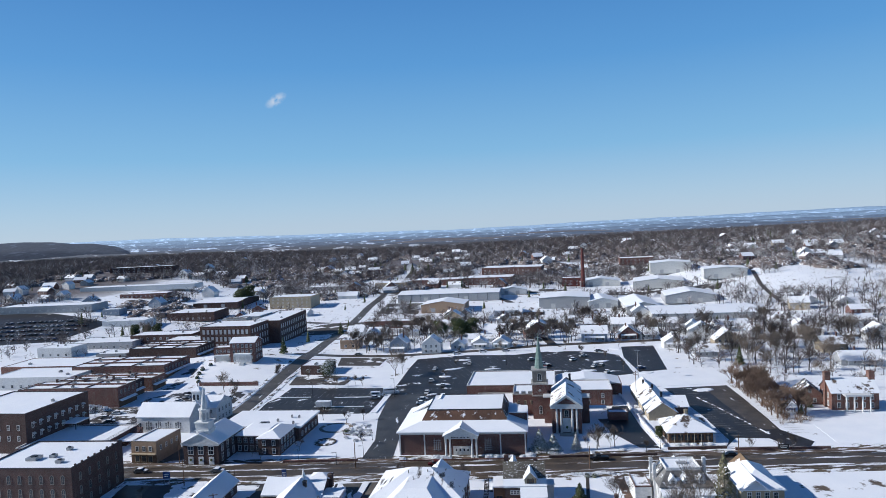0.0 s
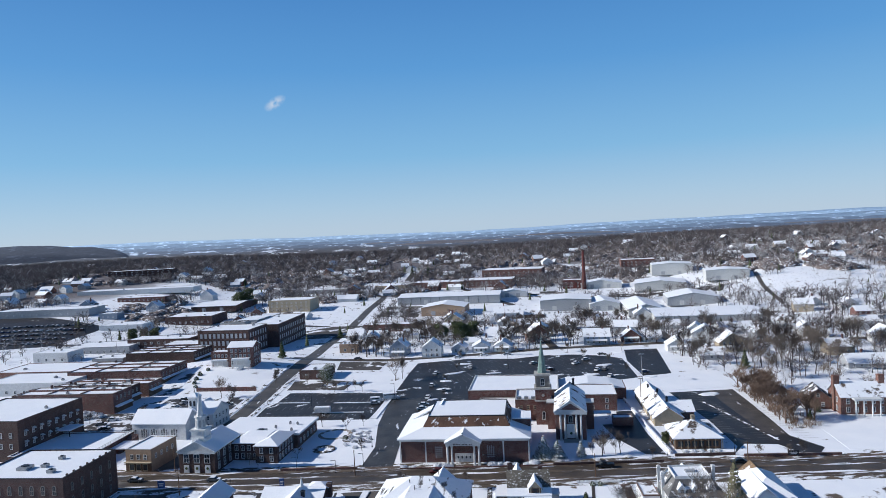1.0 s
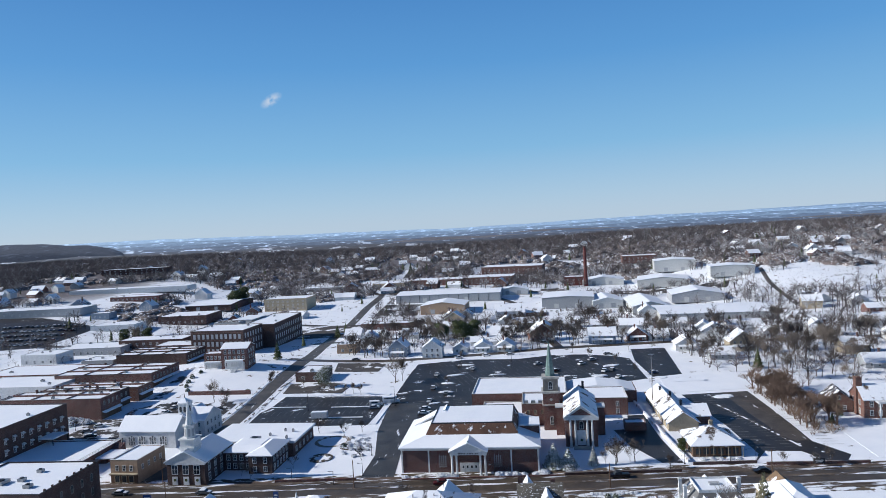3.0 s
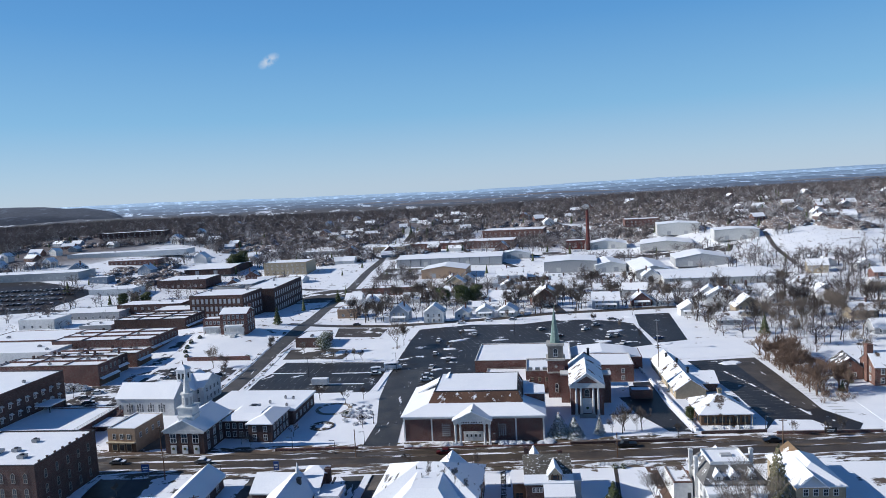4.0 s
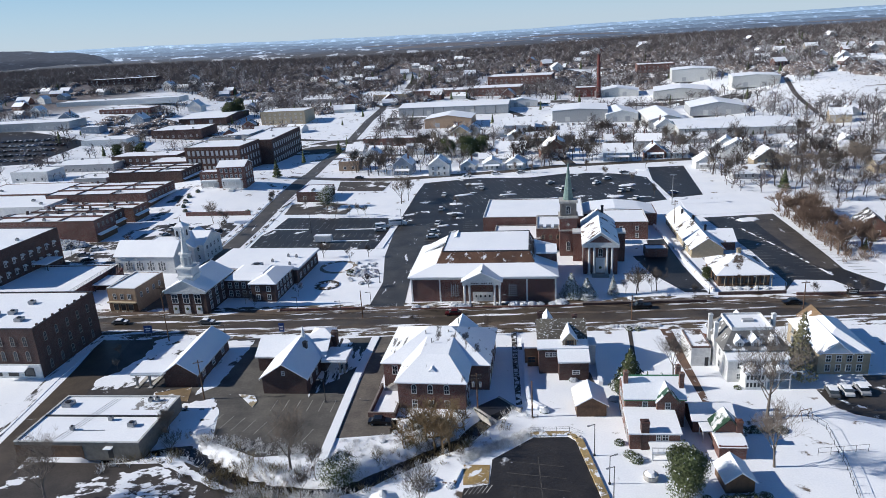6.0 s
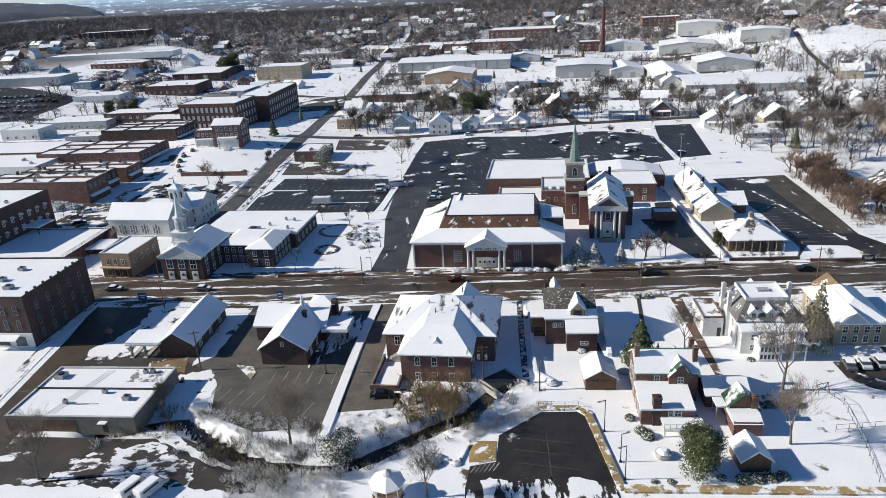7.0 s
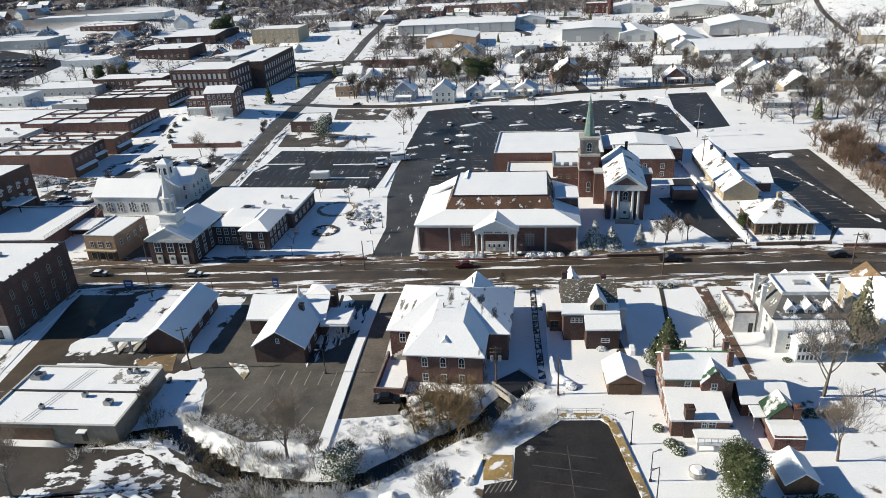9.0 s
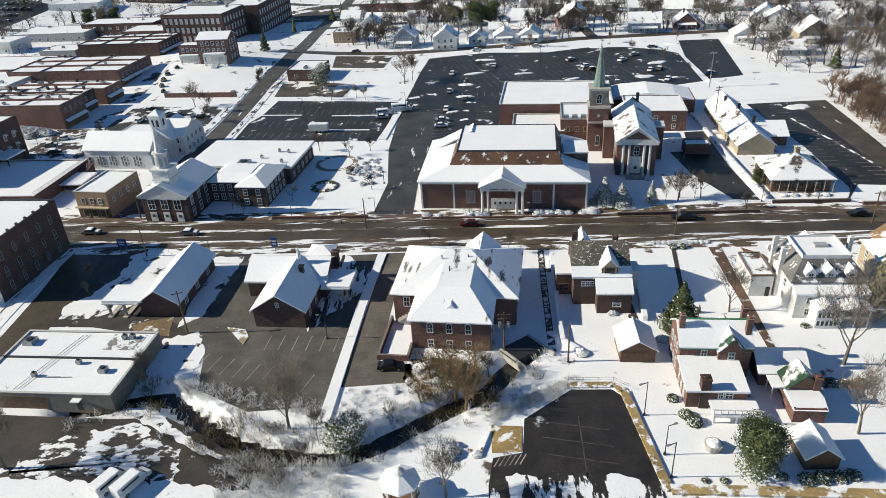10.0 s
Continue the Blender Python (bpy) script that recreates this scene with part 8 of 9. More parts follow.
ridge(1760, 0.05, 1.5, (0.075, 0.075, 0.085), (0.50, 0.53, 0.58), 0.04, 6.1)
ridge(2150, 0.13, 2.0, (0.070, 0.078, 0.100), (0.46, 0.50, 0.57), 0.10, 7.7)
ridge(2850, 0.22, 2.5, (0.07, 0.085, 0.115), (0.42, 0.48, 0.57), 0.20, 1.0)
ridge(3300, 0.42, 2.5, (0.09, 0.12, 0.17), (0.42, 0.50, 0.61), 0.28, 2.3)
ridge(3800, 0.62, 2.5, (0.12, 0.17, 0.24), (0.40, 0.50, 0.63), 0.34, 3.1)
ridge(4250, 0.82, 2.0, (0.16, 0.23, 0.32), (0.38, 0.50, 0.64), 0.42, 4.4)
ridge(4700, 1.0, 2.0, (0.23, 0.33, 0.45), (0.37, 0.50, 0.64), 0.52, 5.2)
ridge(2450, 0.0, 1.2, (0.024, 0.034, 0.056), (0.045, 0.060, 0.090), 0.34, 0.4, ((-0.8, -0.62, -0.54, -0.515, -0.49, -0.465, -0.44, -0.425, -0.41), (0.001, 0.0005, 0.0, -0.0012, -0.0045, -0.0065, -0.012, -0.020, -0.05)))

# ---- vehicles ----
RUBBER = plain("tyre_rubber", (0.02, 0.02, 0.02), 0.9, 0.2)
PAINT = {k: plain("car_paint_" + k, c, 0.3, 0.05) for k, c in {"black": (0.012, 0.012, 0.014), "white": (0.7, 0.7, 0.7), "red": (0.07, 0.008, 0.01), "silver": (0.35, 0.36, 0.38), "blue": (0.03, 0.06, 0.16), "grey": (0.10, 0.105, 0.11)}.items()}
CAR_MESH = {}


def car_parts(kind, paint, snowy_top):
    key = (kind, paint, snowy_top)
    if key in CAR_MESH:
        return CAR_MESH[key]
    L, W = {"car": (4.6, 1.8), "pickup": (5.7, 1.95), "van": (5.6, 2.0), "bus": (7.2, 2.3)}[kind]
    side = {"car": [(-L / 2, 0.35), (L / 2, 0.35), (L / 2, 0.75), (L / 2 - 1.0, 0.92), (L / 2 - 1.1, 0.95), (-L / 2 + 0.7, 0.98), (-L / 2, 0.9)],
            "pickup": [(-L / 2, 0.45), (L / 2, 0.45), (L / 2, 1.0), (L / 2 - 1.3, 1.12), (-L / 2, 1.15)],
            "van": [(-L / 2, 0.4), (L / 2, 0.4), (L / 2, 1.0), (L / 2 - 0.7, 1.2), (-L / 2, 1.2)],
            "bus": [(-L / 2, 0.4), (L / 2, 0.4), (L / 2, 1.0), (L / 2 - 0.9, 1.2), (-L / 2, 1.3)]}[kind]
    roof = {"car": [(-1.7, 0.95), (1.2, 0.93), (0.5, 1.42), (-1.1, 1.45)], "pickup": [(-0.6, 1.1), (1.6, 1.1), (0.9, 1.75), (-0.5, 1.78)],
            "van": [(-L / 2, 1.2), (L / 2 - 0.8, 1.2), (L / 2 - 1.6, 2.1), (-L / 2, 2.15)], "bus": [(-L / 2, 1.3), (L / 2 - 1.4, 1.25), (L / 2 - 1.6, 2.8), (-L / 2, 2.8)]}[kind]

    def made(name, prof, w, mat, lift=0.0):
        b = bmesh.new()
        prism(b, [(x, -w / 2, z + lift) for x, z in prof], w, "y")
        bmesh.ops.recalc_face_normals(b, faces=b.faces)
        bmesh.ops.bevel(b, geom=b.edges[:], offset=0.06, segments=2, affect="EDGES")
        me = bpy.data.meshes.new(name)
        b.to_mesh(me)
        b.free()
        me.materials.append(mat)
        return me

    out = [("body", made("body", side, W, PAINT[paint]))]
    out.append(("cabin", made("cabin", roof, W - 0.16, GLASS if kind in ("car", "pickup") else PAINT[paint])))
    (x0, z0), (x1, z1) = roof[3], roof[2]
    out.append(("roof", made("roof", [(x0 - 0.05, z0 - 0.06), (x1 + 0.05, z1 - 0.06), (x1, z1 + 0.05), (x0, z0 + 0.05)], W - 0.12, SNOW if snowy_top else PAINT[paint], 0.04)))
    if kind in ("van", "bus"):
        out.append(("windscreen", made("windscreen", [(roof[1][0] - 0.1, roof[1][1] + 0.1), (roof[1][0] + 0.1, roof[1][1] + 0.1), (roof[2][0] + 0.15, roof[2][1] - 0.2), (roof[2][0] - 0.1, roof[2][1] - 0.2)], W - 0.3, GLASS)))
        out.append(("side_glass", made("side_glass", [(-L / 2 + 0.5, z0 - 0.75), (L / 2 - 1.9, z0 - 0.75), (L / 2 - 2.0, z0 - 0.25), (-L / 2 + 0.5, z0 - 0.25)], W - 0.12, GLASS)))
    if snowy_top:
        out.append(("bonnet_snow", made("bonnet_snow", [(side[3][0] - 0.2, 0.92), (L / 2 - 0.2, 0.86), (L / 2 - 0.2, 0.95), (side[3][0] - 0.2, 1.08)], W - 0.3, SNOW)))
    b = bmesh.new()
    cyl(b, 0, 0, -0.11, 0.11, 0.34, 0.34, 14)
    wm = bpy.data.meshes.new("wheel")
    b.to_mesh(wm)
    b.free()
    wm.materials.append(RUBBER)
    b = bmesh.new()
    cyl(b, 0, 0, -0.12, 0.12, 0.2, 0.2, 10)
    rm = bpy.data.meshes.new("rim")
    b.to_mesh(rm)
    b.free()
    rm.materials.append(STEEL)
    CAR_MESH[key] = (out, wm, rm, L, W)
    return CAR_MESH[key]


def car(x, y, ang, kind="car", paint="silver", snowy_top=True, label="", group="parked vehicles"):
    out, wm, rm, L, W = car_parts(kind, paint, snowy_top)
    name = {"car": "car", "pickup": "pickup_truck", "van": "van", "bus": "minibus"}[kind]
    text = label or "%s %s%s" % (paint, name.replace("_", " "), " parked with snow on its roof and bonnet" if snowy_top else " on wet asphalt with a clean roof")
    e = thing(name, x, y, ang, text, name.replace("_", " "), group, gz(x, y) + 0.06)
    for n_, me in out:
        o = new(n_, me)
        o.parent = e
    for sx in (-L * 0.31, L * 0.31):
        for sy in (-W / 2 + 0.08, W / 2 - 0.08):
            o = new("wheel", wm)
            o.parent = e
            o.matrix_basis = pose(sx, sy, 0.33, 90, 0, 0)
            q = new("rim", rm)
            q.parent = o
    return e


car(-21.3, 158.9, -3, "car", "black", False)
car(-60.2, 135.2, 62, "van", "white", True)
car(-57.0, 134.8, 62, "van", "white", True)
car(-5.5, 211.6, 176, "car", "red", False, "dark red car driving on the wet street")
car(44.8, 209.5, 176, "pickup", "black", False, "black pickup truck driving on the wet street")
car(84, 207.0, 176, "car", "black", False, "black car driving on the wet street")
car(-99.5, 217.6, -4, "car", "grey", True)
car(-32, 301.5, 5, "van", "white", True)
car(-32.5, 297.5, 2, "car", "silver", True)
car(-26, 304.5, 5, "bus", "white", True)
for x, y, a, p in ((-7, 351, 80, "white"), (-8.6, 325, 85, "silver"), (-3, 314, 85, "grey"), (5, 390, 10, "white"), (44, 363, 30, "silver"), (48.4, 351, 35, "white"), (55.3, 325, 80, "grey"), (65, 358, 40, "white"), (72, 366, 20, "silver"), (75, 326, 60, "white"), (92.5, 331, 10, "blue"), (83, 378, 10, "grey"), (11, 360, 80, "silver"), (63, 436, 85, "blue"), (56, 422, 10, "grey"), (56, 428, 10, "white"), (20, 392, 5, "white"), (33, 391.5, 0, "silver"), (-52, 400, 0, "grey"), (-10, 303, 80, "white"), (72, 340, 60, "white"), (76, 341, 60, "grey"), (50, 346, 35, "red"), (-120, 300, 70, "grey"), (-122, 308, 70, "white"), (-121, 316, 70, "silver"), (-123, 322, 70, "black"), (-143.8, 285.8, 20, "grey"), (-142.1, 292.4, 20, "white"), (-139, 279, 20, "black"), (-98, 292, 75, "grey"), (-97, 287, 75, "black"), (-114, 314, 80, "silver"), (-110, 313, 80, "grey"), (-104, 311, 80, "white"), (-100, 310, 80, "black"), (-12, 285, 0, "white"), (-11.5, 291, 0, "silver"), (1, 277, 0, "grey"), (-74, 214.5, -5, "grey"), (56, 166.5, 10, "white")):
    car(x, y, a, "car", p)
rng = random.Random(3)
for i in range(85):
    car(-372 + (i % 17) * 4.6 + rng.uniform(-0.9, 0.9), 524 + (i // 17) * 15 + rng.uniform(-0.5, 0.5), 88, "car", rng.choice(list(PAINT)), True)
for i in range(10):
    car(66 + i * 4.5, 566, 80, "van", "white", True, "white delivery van parked in a row under snow")
for i in range(6):
    car(62 + i * 4.5, 556, 80, "van", "white", True, "white delivery van parked in a row under snow")
# covered trailer in the hall car park
e = thing("trailer", -52.9, 286.4, -5, "white camper trailer parked on dark asphalt", "trailer")
bm = bmesh.new()
box(bm, -3.2, 3.2, -1.2, 1.2, 0.6, 2.9)
bmesh.ops.bevel(bm, geom=bm.edges[:], offset=0.15, segments=2, affect="EDGES")
part("body", bm, WHITE, e)
bm = bmesh.new()
box(bm, -3.1, 3.1, -1.1, 1.1, 2.85, 3.05)
part("roof_snow", bm, SNOW, e)
for sx in (-0.6, 0.5):
    for sy in (-1.1, 1.1):
        bm = bmesh.new()
        cyl(bm, 0, 0, -0.1, 0.1, 0.36, 0.36, 12)
        w = part("wheel", bm, RUBBER, e)
        w.matrix_basis = pose(sx, sy, 0.36, 90, 0, 0)
bm = bmesh.new()
box(bm, -4.4, -3.2, -0.06, 0.06, 0.5, 0.62)
part("drawbar", bm, DARK, e)


# ---- poles, lamps, signs ----
def utility_pole(x, y, h, ang=0, arms=1, label="wooden utility pole with a crossarm"):
    e = thing("utility_pole", x, y, ang, label, "utility pole", "utility poles")
    bm = bmesh.new()
    cyl(bm, 0, 0, -0.3, h, 0.17, 0.11, 8)
    part("pole", bm, BROWN, e)
    for k in range(arms):
        bm = bmesh.new()
        box(bm, -1.1, 1.1, -0.07, 0.07, h - 0.6 - k * 0.8, h - 0.45 - k * 0.8)
        part("crossarm", bm, BROWN, e)
        for px in (-0.9, -0.4, 0.4, 0.9):
            bm = bmesh.new()
            cyl(bm, px, 0, h - 0.45 - k * 0.8, h - 0.25 - k * 0.8, 0.05, 0.04, 6)
            part("insulator", bm, CONC, e)
    return e


def lamp_post(x, y, h, ang=0, arm=1.0, label="dark steel lamp post with one arm"):
    e = thing("street_lamp", x, y, ang, label, "street lamp", "lamp posts")
    bm = bmesh.new()
    cyl(bm, 0, 0, -0.2, h, 0.09, 0.06, 8)
    cyl(bm, 0, 0, -0.1, 0.35, 0.25, 0.2, 8)
    part("post", bm, DARK, e)
    bm = bmesh.new()
    box(bm, -arm, 0.05, -0.04, 0.04, h - 0.1, h)
    part("arm", bm, DARK, e)
    bm = bmesh.new()
    box(bm, -arm - 0.5, -arm + 0.1, -0.15, 0.15, h - 0.12, h + 0.03)
    part("lamp_head", bm, STEEL, e)
    return e


utility_pole(-61.1, 172.5, 9.5, 20)
utility_pole(-1.5, 161.7, 9, 0, 2)
utility_pole(9.2, 158.6, 8, 30, 0, "plain wooden pole in the snow")
utility_pole(74.6, 274.6, 12, 10, 2)
utility_pole(-80.8, 204.3, 8, 0, 1)
utility_pole(-30.5, 213, 8, 0, 0, "plain pole beside the street")
utility_pole(85, 203, 8, 0, 1)
utility_pole(40.4, 202.0, 7, 0, 0, "plain pole beside the street")
utility_pole(-90, 225, 8, 0, 1)
bm = bmesh.new()
e = thing("transformer", -1.1, 161.7, 0, "grey transformer drums hung on the utility pole", "transformer", z=5.6)
cyl(bm, 0.3, 0, 0, 1.0, 0.3, 0.3, 10)
part("drum", bm, STEEL, e)
bm = bmesh.new()
cyl(bm, -1.1, 0, 0.1, 1.1, 0.3, 0.3, 10)
part("drum", bm, STEEL, e)
for x, y, h, a in ((18.6, 144.7, 6.5, 20), (19.4, 136.5, 5.5, 200), (19.1, 132.3, 6.5, 20), (-33.7, 168.5, 5.5, 0), (-63.9, 199.1, 6, 0), (-29, 222, 4, 0), (-28, 240, 4, 90), (-50, 221, 4, 0), (66, 217, 4, 0), (86.5, 216, 4.5, 90), (104, 213.5, 4, 0), (-36.9, 216.4, 4, 0), (10, 214.6, 4, 0), (60, 211.6, 4, 0), (78.8, 215.4, 5, 0), (-24.2, 300, 8, 0), (30, 355, 8, 0), (-60, 300, 8, 0)):
    lamp_post(x, y, h, a)
e = thing("light_mast", 86.4, 313.6, 0, "tall steel light mast with a lamp cluster in the car park", "light mast")
bm = bmesh.new()
cyl(bm, 0, 0, -0.3, 12.5, 0.2, 0.12, 8)
part("mast", bm, STEEL, e)
for k in range(4):
    bm = bmesh.new()
    a = k * math.pi / 2
    box(bm, 0.9 * math.cos(a) - 0.35, 0.9 * math.cos(a) + 0.35, 0.9 * math.sin(a) - 0.35, 0.9 * math.sin(a) + 0.35, 12.3, 12.6)
    part("lamp_head", bm, STEEL, e)
bm = bmesh.new()
box(bm, -0.9, 0.9, -0.06, 0.06, 12.35, 12.45)
box(bm, -0.06, 0.06, -0.9, 0.9, 12.35, 12.45)
part("bracket", bm, STEEL, e)
BLUE = plain("blue_sign_paint", (0.03, 0.07, 0.22), 0.4, 0.1)


def sign(x, y, w, h, z, mat, label, posts=2):
    e = thing("sign", x, y, -5, label, "sign")
    for k in range(posts):
        bm = bmesh.new()
        px = (k - (posts - 1) / 2) * w * 0.7
        cyl(bm, px, 0, -0.2, z + h * 0.9, 0.08, 0.08, 6)
        part("post", bm, STEEL, e)
    bm = bmesh.new()
    box(bm, -w / 2, w / 2, -0.12, 0.12, z, z + h)
    part("panel", bm, mat, e)
    bm = bmesh.new()
    box(bm, -w * 0.35, w * 0.35, -0.14, -0.12, z + h * 0.55, z + h * 0.7)
    box(bm, -w * 0.28, w * 0.28, -0.14, -0.12, z + h * 0.25, z + h * 0.38)
    part("lettering", bm, WHITE, e)


sign(-50.4, 203.0, 1.4, 2.4, 1.6, BLUE, "blue pylon sign on posts beside the street", 1)
sign(-86.6, 206.0, 2.2, 2.0, 2.0, BLUE, "blue sign on posts at the street corner")
sign(102, 210.5, 3.2, 1.5, 0.4, DARK, "low dark sign board on the snowy verge")

# ---- walls, fences and small buildings of the near block ----


def low_wall(name, pts, w, h, mat, label, category="wall", parent=None):
    bm = bmesh.new()
    for (ax, ay), (bx, by) in zip(pts, pts[1:]):
        d = Vector((bx - ax, by - ay)).normalized()
        nx_, ny_ = -d.y * w / 2, d.x * w / 2
        q = [(ax + nx_, ay + ny_), (bx + nx_, by + ny_), (bx - nx_, by - ny_), (ax - nx_, ay - ny_)]
        z = max(gz(ax, ay), gz(bx, by))
        lo = [bm.verts.new((x, y, z - 0.4)) for x, y in q]
        hi = [bm.verts.new((x, y, z + h)) for x, y in q]
        bm.faces.new(hi)
        for i in range(4):
            bm.faces.new((lo[i], lo[(i + 1) % 4], hi[(i + 1) % 4], hi[i]))
    return tagged(part(name, bm, mat, parent), label, category)


low_wall("kerb_wall", [(8, 152.3), (15.3, 151.8), (16.8, 150.3), (18.0, 131.0), (18.4, 130.0)], 1.3, 0.35, snowy("tan_kerb_with_slush", (0.34, 0.25, 0.12), 0.6, 0.5), "wide tan kerb with patches of slush")
low_wall("kerb_wall", [(18.4, 130.0), (46, 127.6), (90, 124)], 1.6, 0.4, snowy("tan_kerb_snow", (0.34, 0.25, 0.12), 0.55, 0.4), "wide tan kerb along the lower road")
strip("road_lower", [(18, 125.5), (46, 124), (120, 117)], 4.5, WET, 0.05, label="wet lower road along the near edge")
e = thing("handrail", 0, 0, 0, "thin steel handrail round the near car park", "railing", z=0)
rail = [(8.2, 152.8), (15.5, 152.4), (17.6, 150.5)]
for (ax, ay), (bx, by) in zip(rail, rail[1:]):
    n = max(1, int(math.hypot(bx - ax, by - ay) / 2))
    for i in range(n):
        px, py = ax + (bx - ax) * i / n, ay + (by - ay) * i / n
        bm = bmesh.new()
        cyl(bm, px, py, -0.2, 1.3, 0.04, 0.04, 5)
        part("post", bm, DARK, e)
    vs, fs = [], []
    for z in (0.9, 1.3):
        tube(vs, fs, Vector((ax, ay, z)), Vector((bx, by, z)), 0.02, 0.02, 4)
    mesh_ob("rail", vs, fs, [DARK], e)
e = thing("garden_fence", 0, 0, 0, "dark garden fence with rails beside a snowy walk", "fence", z=0)
fpts = [(8.9, 196.5), (7.6, 181), (6.6, 166)]
for (ax, ay), (bx, by) in zip(fpts, fpts[1:]):
    for i in range(8):
        px, py = ax + (bx - ax) * i / 8, ay + (by - ay) * i / 8
        for off in (0, 1.1):
            bm = bmesh.new()
            box(bm, px + off - 0.05, px + off + 0.05, py - 0.05, py + 0.05, -0.2, 1.2)
            part("post", bm, DARK, e)
        bm = bmesh.new()
        box(bm, px + 0.1, px + 1.0, py - 0.25, py + 0.12, 0.0, 0.12)
        part("step", bm, STONE, e)
    vs, fs = [], []
    for off in (0, 1.1):
        for z in (0.6, 1.2):
            tube(vs, fs, Vector((ax + off, ay, z)), Vector((bx + off, by, z)), 0.05, 0.05, 4)
    mesh_ob("rail", vs, fs, [DARK], e)
strip("pavement_step_walk", [(9.6, 199), (8.2, 181), (7.0, 161.5)], 1.3, snowy("dark_step_walk", (0.07, 0.062, 0.055), 0.50, 0.6), 0.05, label="dark stepped garden walk cut through snow", category="pavement")
low_wall("stone_wall", [(11.4, 195), (10.6, 182), (9.4, 170), (9.2, 164), (12, 160.5)], 0.8, 0.9, SNOW, "low stone wall buried in snow")
low_wall("hedge_wall", [(27.8, 187.4), (25.2, 169.5)], 0.9, 1.0, SNOW, "snow-topped garden wall")
low_wall("stone_wall", [(-55, 220.6), (-30.5, 218.8)], 0.5, 0.8, BRICK, "low brick garden wall along the street")
low_wall("stone_wall", [(-17, 216.6), (28, 213.0)], 0.4, 0.5, BRICK, "low brick garden wall along the street")
low_wall("stone_wall", [(30, 213.2), (63, 211)], 0.6, 0.9, BRICK_D, "dark brick retaining wall along the street")
low_wall("stone_wall", [(68, 215.6), (86, 214.3)], 0.6, 0.9, BRICK_D, "dark brick retaining wall before the restaurant")
low_wall("stone_wall", [(88, 212.5), (116, 209.6)], 0.6, 0.9, BRICK, "red brick retaining wall along the street")
low_wall("stone_wall", [(67.6, 218), (68.4, 245), (70.2, 284)], 0.7, 1.0, snowy("stone_wall_snow", (0.25, 0.2, 0.15), 0.3, 0.4), "stone wall with snow between the yards")
low_wall("stone_wall", [(-123, 338), (-93, 334)], 0.6, 1.7, BRICK, "red brick retaining wall below the lawn")
low_wall("snow_island", [(105, 226), (101, 262), (99, 276)], 0.7, 0.12, snowy("broken_snow_strip", (0.05, 0.045, 0.042), 0.45, 0.3), "strip of snow between the parking rows", "snow bank")
low_wall("snow_island", [(-57.5, 288.5), (-36, 285.5)], 0.9, 0.25, SNOW, "strip of snow between the parking rows", "snow bank")
low_wall("snow_island", [(-79, 308.3), (-62, 305.6)], 0.9, 0.2, SNOW, "strip of snow between the parking rows", "snow bank")
low_wall("snow_island", [(-51, 303), (-31, 300.6)], 0.9, 0.2, SNOW, "strip of snow between the parking rows", "snow bank")
low_wall("snow_island", [(-75.5, 328.6), (-50.5, 324.2), (-27.5, 319.2)], 3.6, 0.2, SNOW, "snow bank along the car park edge", "snow bank")
low_wall("snow_island", [(-25.5, 316), (-27.6, 300), (-29.8, 284), (-31, 275)], 2.4, 0.3, SNOW, "snow bank beside the church drive", "snow bank")
for x, y, a, b in ((-2, 334, 3.5, 1.6), (2, 350, 5, 1.6), (8, 372, 5, 1.7), (30, 383, 6, 1.8), (60, 384, 5, 1.6), (78, 352, 5, 2.2), (68, 332, 4, 2), (-3, 318, 4, 1.5), (40, 334, 4, 1.2), (94, 384, 4, 3), (92, 322, 4.5, 2.5), (106, 286, 5, 3), (-8, 300, 3, 1.2), (22, 346, 5, 1)):
    bm = bmesh.new()
    n = 18
    rr = random.Random(int(x * 3 + y))
    base = [bm.verts.new((a * math.cos(6.283 * i / n) * rr.uniform(0.8, 1.1), b * math.sin(6.283 * i / n) * rr.uniform(0.8, 1.1), -0.1)) for i in range(n)]
    mid_ = [bm.verts.new((v.co.x * 0.75, v.co.y * 0.75, 0.35)) for v in base]
    for i in range(n):
        bm.faces.new((base[i], base[(i + 1) % n], mid_[(i + 1) % n], mid_[i]))
    bm.faces.new(mid_)
    o = part("snow_mound", bm, SNOW, None)
    o.matrix_basis = pose(x, y, gz(x, y), 0, 0, rr.uniform(-20, 20))
    tagged(o, "ploughed mound of snow in the car park", "snow mound", "snow mounds")

e = thing("gazebo", -18.3, 131.4, 0, "white garden gazebo with a snowy eight-sided roof", "gazebo")
for i in range(8):
    a = 2 * math.pi * i / 8
    bm = bmesh.new()
    cyl(bm, 2.3 * math.cos(a), 2.3 * math.sin(a), -0.2, 2.6, 0.09, 0.09, 6)
    part("post", bm, WHITE, e)
    b2 = 2 * math.pi * (i + 1) / 8
    vs, fs = [], []
    for z in (0.5, 1.0, 2.5):
        tube(vs, fs, Vector((2.3 * math.cos(a), 2.3 * math.sin(a), z)), Vector((2.3 * math.cos(b2), 2.3 * math.sin(b2), z)), 0.05, 0.05, 4)
    mesh_ob("railing", vs, fs, [WHITE], e)
bm = bmesh.new()
cyl(bm, 0, 0, 2.6, 2.8, 2.9, 2.85, 8)
cyl(bm, 0, 0, 2.8, 3.9, 2.85, 0.7, 8)
part("roof", bm, SNOW, e)
bm = bmesh.new()
cyl(bm, 0, 0, 3.9, 4.4, 0.6, 0.6, 8)
cyl(bm, 0, 0, 4.4, 4.9, 0.85, 0.1, 8)
part("cupola", bm, WHITE, e)
bm = bmesh.new()
cyl(bm, 0, 0, -0.3, 0.1, 2.6, 2.6, 8)
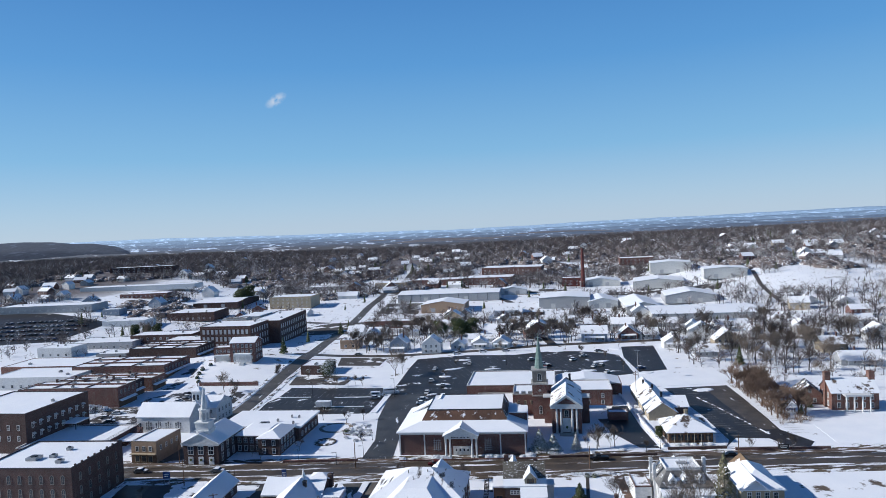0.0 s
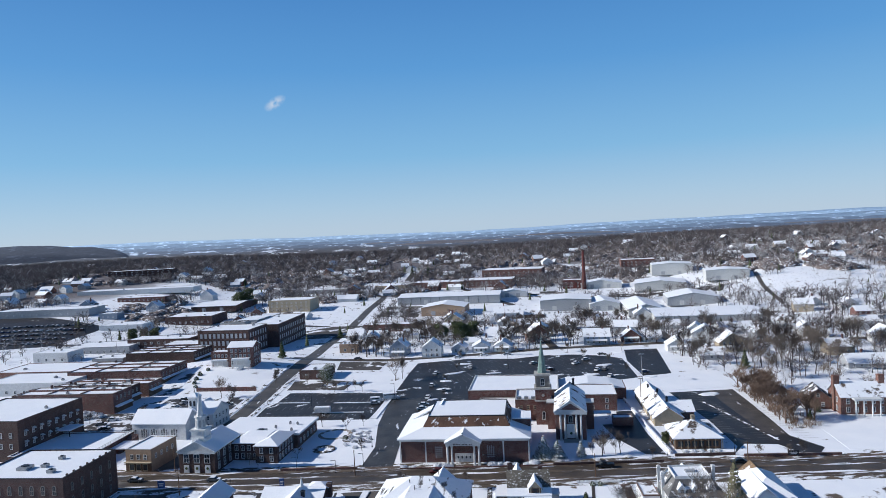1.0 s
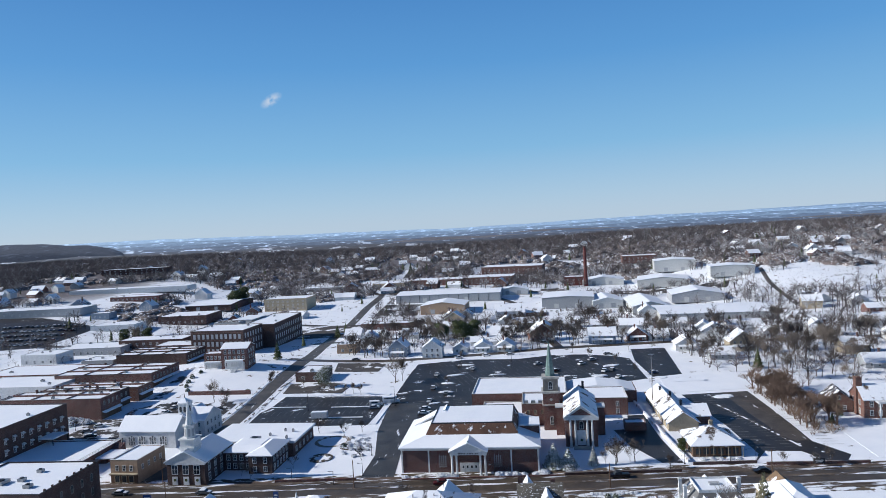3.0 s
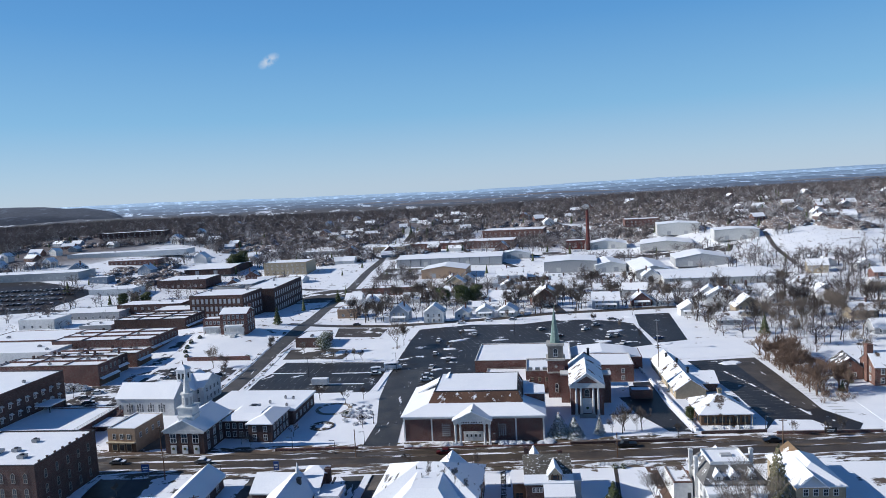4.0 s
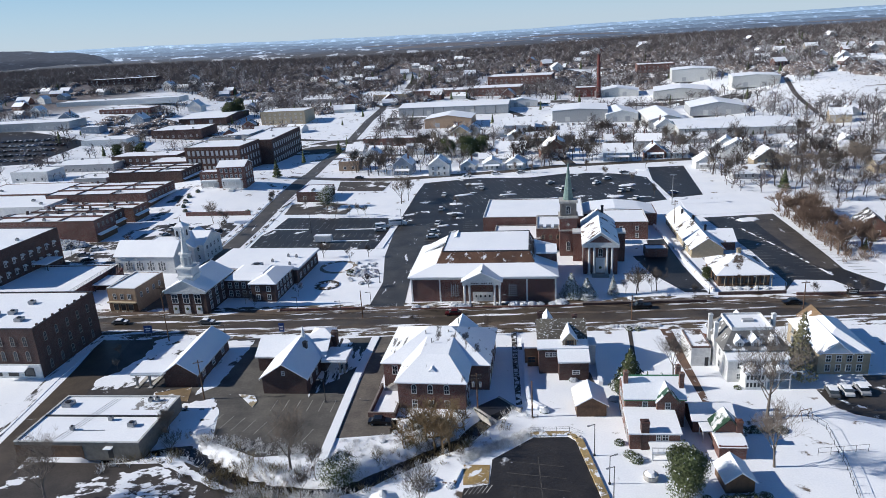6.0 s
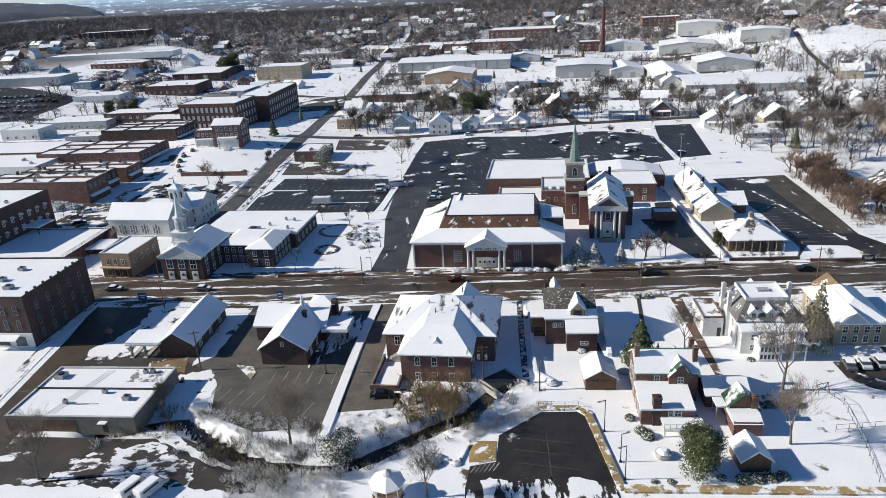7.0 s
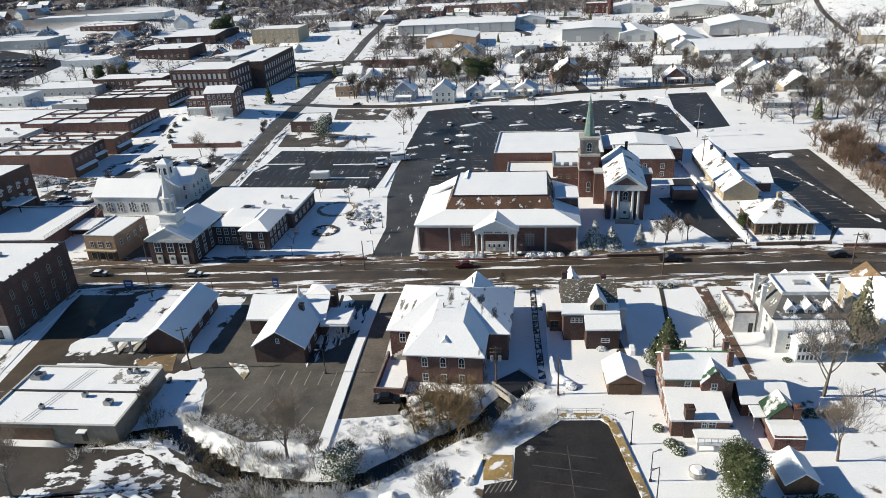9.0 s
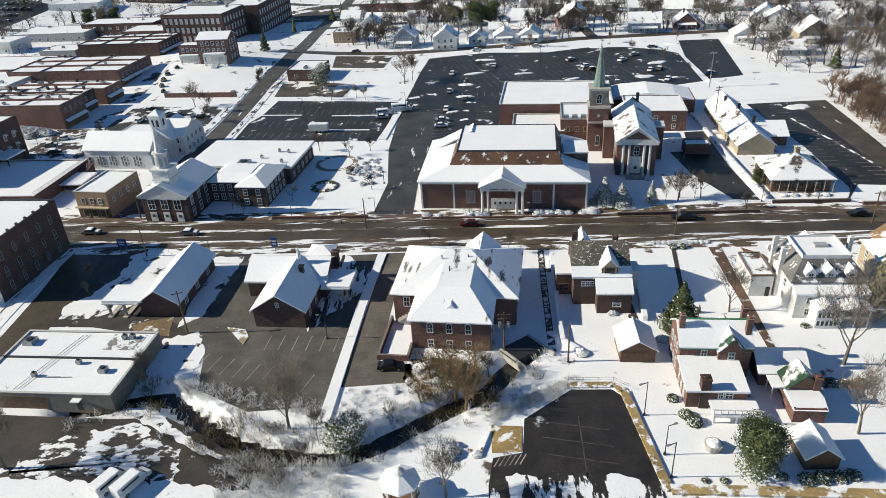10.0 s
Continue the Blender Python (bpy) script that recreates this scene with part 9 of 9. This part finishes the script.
part("floor", bm, BROWN, e)

e = thing("culvert", 2.2, 161.8, 35, "dark culvert mouth where the creek runs under the slope", "culvert", z=-1.2)
# solid dark panel in place of the shade inside the opening
bm = bmesh.new()
prism(bm, [(-3, -1.6, 0), (3, -1.6, 0), (3, -1.6, 1.5), (-3, -1.6, 1.5)], 0.3, "y")
part("mouth", bm, DARK, e)
bm = bmesh.new()
box(bm, -3.4, 3.4, -1.5, 3.0, 1.3, 1.7)
part("deck", bm, DARK, e, "dark wet deck")
bm = bmesh.new()
for s in (-1, 1):
    box(bm, s * 3.2 - 0.2, s * 3.2 + 0.2, -4, 3, 0, 1.9)
part("wing_wall", bm, CONC, e)
WATER, wn_, wl_, wb_ = nodes_of("creek_water")
wb_.inputs["Base Color"].default_value = (0.018, 0.017, 0.014, 1)
wb_.inputs["Roughness"].default_value = 0.12
bumped(wn_, wl_, wb_, noise_node(wn_, wl_, 1.5, 4).outputs[0], 0.3, 0.05)
vs, fs = [], []
for i, (x, y) in enumerate(CREEK):
    a, b = Vector(CREEK[max(i - 1, 0)]), Vector(CREEK[min(i + 1, len(CREEK) - 1)])
    t = (b - a).normalized()
    vs += [(x - t.y * 1.9, y + t.x * 1.9, -1.45), (x + t.y * 1.9, y - t.x * 1.9, -1.45)]
    if i:
        k = 2 * i
        fs.append((k - 2, k - 1, k + 1, k))
tagged(mesh_ob("water", vs, fs, [WATER]), "dark water of the narrow creek", "water", kind="structure")
# steps and small clutter of the park by the near car park
e = thing("park_wall", -8.4, 140, 70, "brown stone planter wall with snow on top", "wall")
bm = bmesh.new()
box(bm, -1.5, 3.5, -2.2, -1.8, -0.3, 0.4)
box(bm, -1.5, -1.1, -2.2, 2.0, -0.3, 0.4)
part("wall", bm, snowy("stone_under_snow", (0.14, 0.09, 0.06), 0.4, 0.6), e)
e = thing("fountain", 26.6, 137.4, 20, "snow-covered round garden fountain", "fountain")
bm = bmesh.new()
cyl(bm, 0, 0, -0.2, 0.9, 1.2, 1.3, 12)
part("basin", bm, CONC, e)
bm = bmesh.new()
cyl(bm, 0, 0, 0.85, 1.4, 1.15, 0.6, 12)
part("snow", bm, SNOW, e)
e = thing("swing_frame", 60.5, 153, 15, "wooden garden swing frame in the snow", "garden frame")
for px in (-1.2, 1.2):
    vs, fs = [], []
    tube(vs, fs, Vector((px, -0.8, -0.1)), Vector((px, 0, 2.0)), 0.06, 0.06, 4)
    tube(vs, fs, Vector((px, 0.8, -0.1)), Vector((px, 0, 2.0)), 0.06, 0.06, 4)
    mesh_ob("leg", vs, fs, [BROWN], e)
vs, fs = [], []
tube(vs, fs, Vector((-1.3, 0, 2.0)), Vector((1.3, 0, 2.0)), 0.07, 0.07, 4)
mesh_ob("beam", vs, fs, [BROWN], e)
# yard, parked cars and wire fence beside the cream house
slab("pavement_side_yard", [(68, 163.3), (77, 164.1), (92, 160), (90, 148), (76, 150.5), (70.5, 153.5), (67.7, 157)], snowy("side_yard_asphalt", (0.05, 0.045, 0.042), 0.66, 0.2, 0.6, soft=0.015), 0.06, label="dark asphalt yard with patchy snow beside the cream house", category="yard")
for x, y, a, p in ((70.0, 161.2, 78, "grey"), (73.0, 161.5, 80, "white"), (76.2, 161.6, 82, "silver")):
    car(x, y, a, "car", p)


def wire_fence(pts, h, gap, label):
    e = thing("wire_fence", 0, 0, 0, label, "fence", "wire fences", z=0)
    for (ax, ay), (bx, by) in zip(pts, pts[1:]):
        n = max(1, round(math.hypot(bx - ax, by - ay) / gap))
        for i in range(n + 1):
            px, py = ax + (bx - ax) * i / n, ay + (by - ay) * i / n
            bm = bmesh.new()
            cyl(bm, px, py, -0.2, h, 0.05, 0.04, 6)
            part("post", bm, DARK, e)
        for z in (0.5, h - 0.05):
            vs, fs = [], []
            tube(vs, fs, Vector((ax, ay, z)), Vector((bx, by, z)), 0.03, 0.03, 4)
            mesh_ob("rail", vs, fs, [DARK], e)


wire_fence([(60.5, 155), (62.4, 149), (59.6, 137), (57.0, 129)], 1.5, 2.4, "dark wire fence along the snowy garden")
wire_fence([(57, 141.5), (66, 141.9)], 1.5, 2.4, "dark wire fence along the snowy garden")
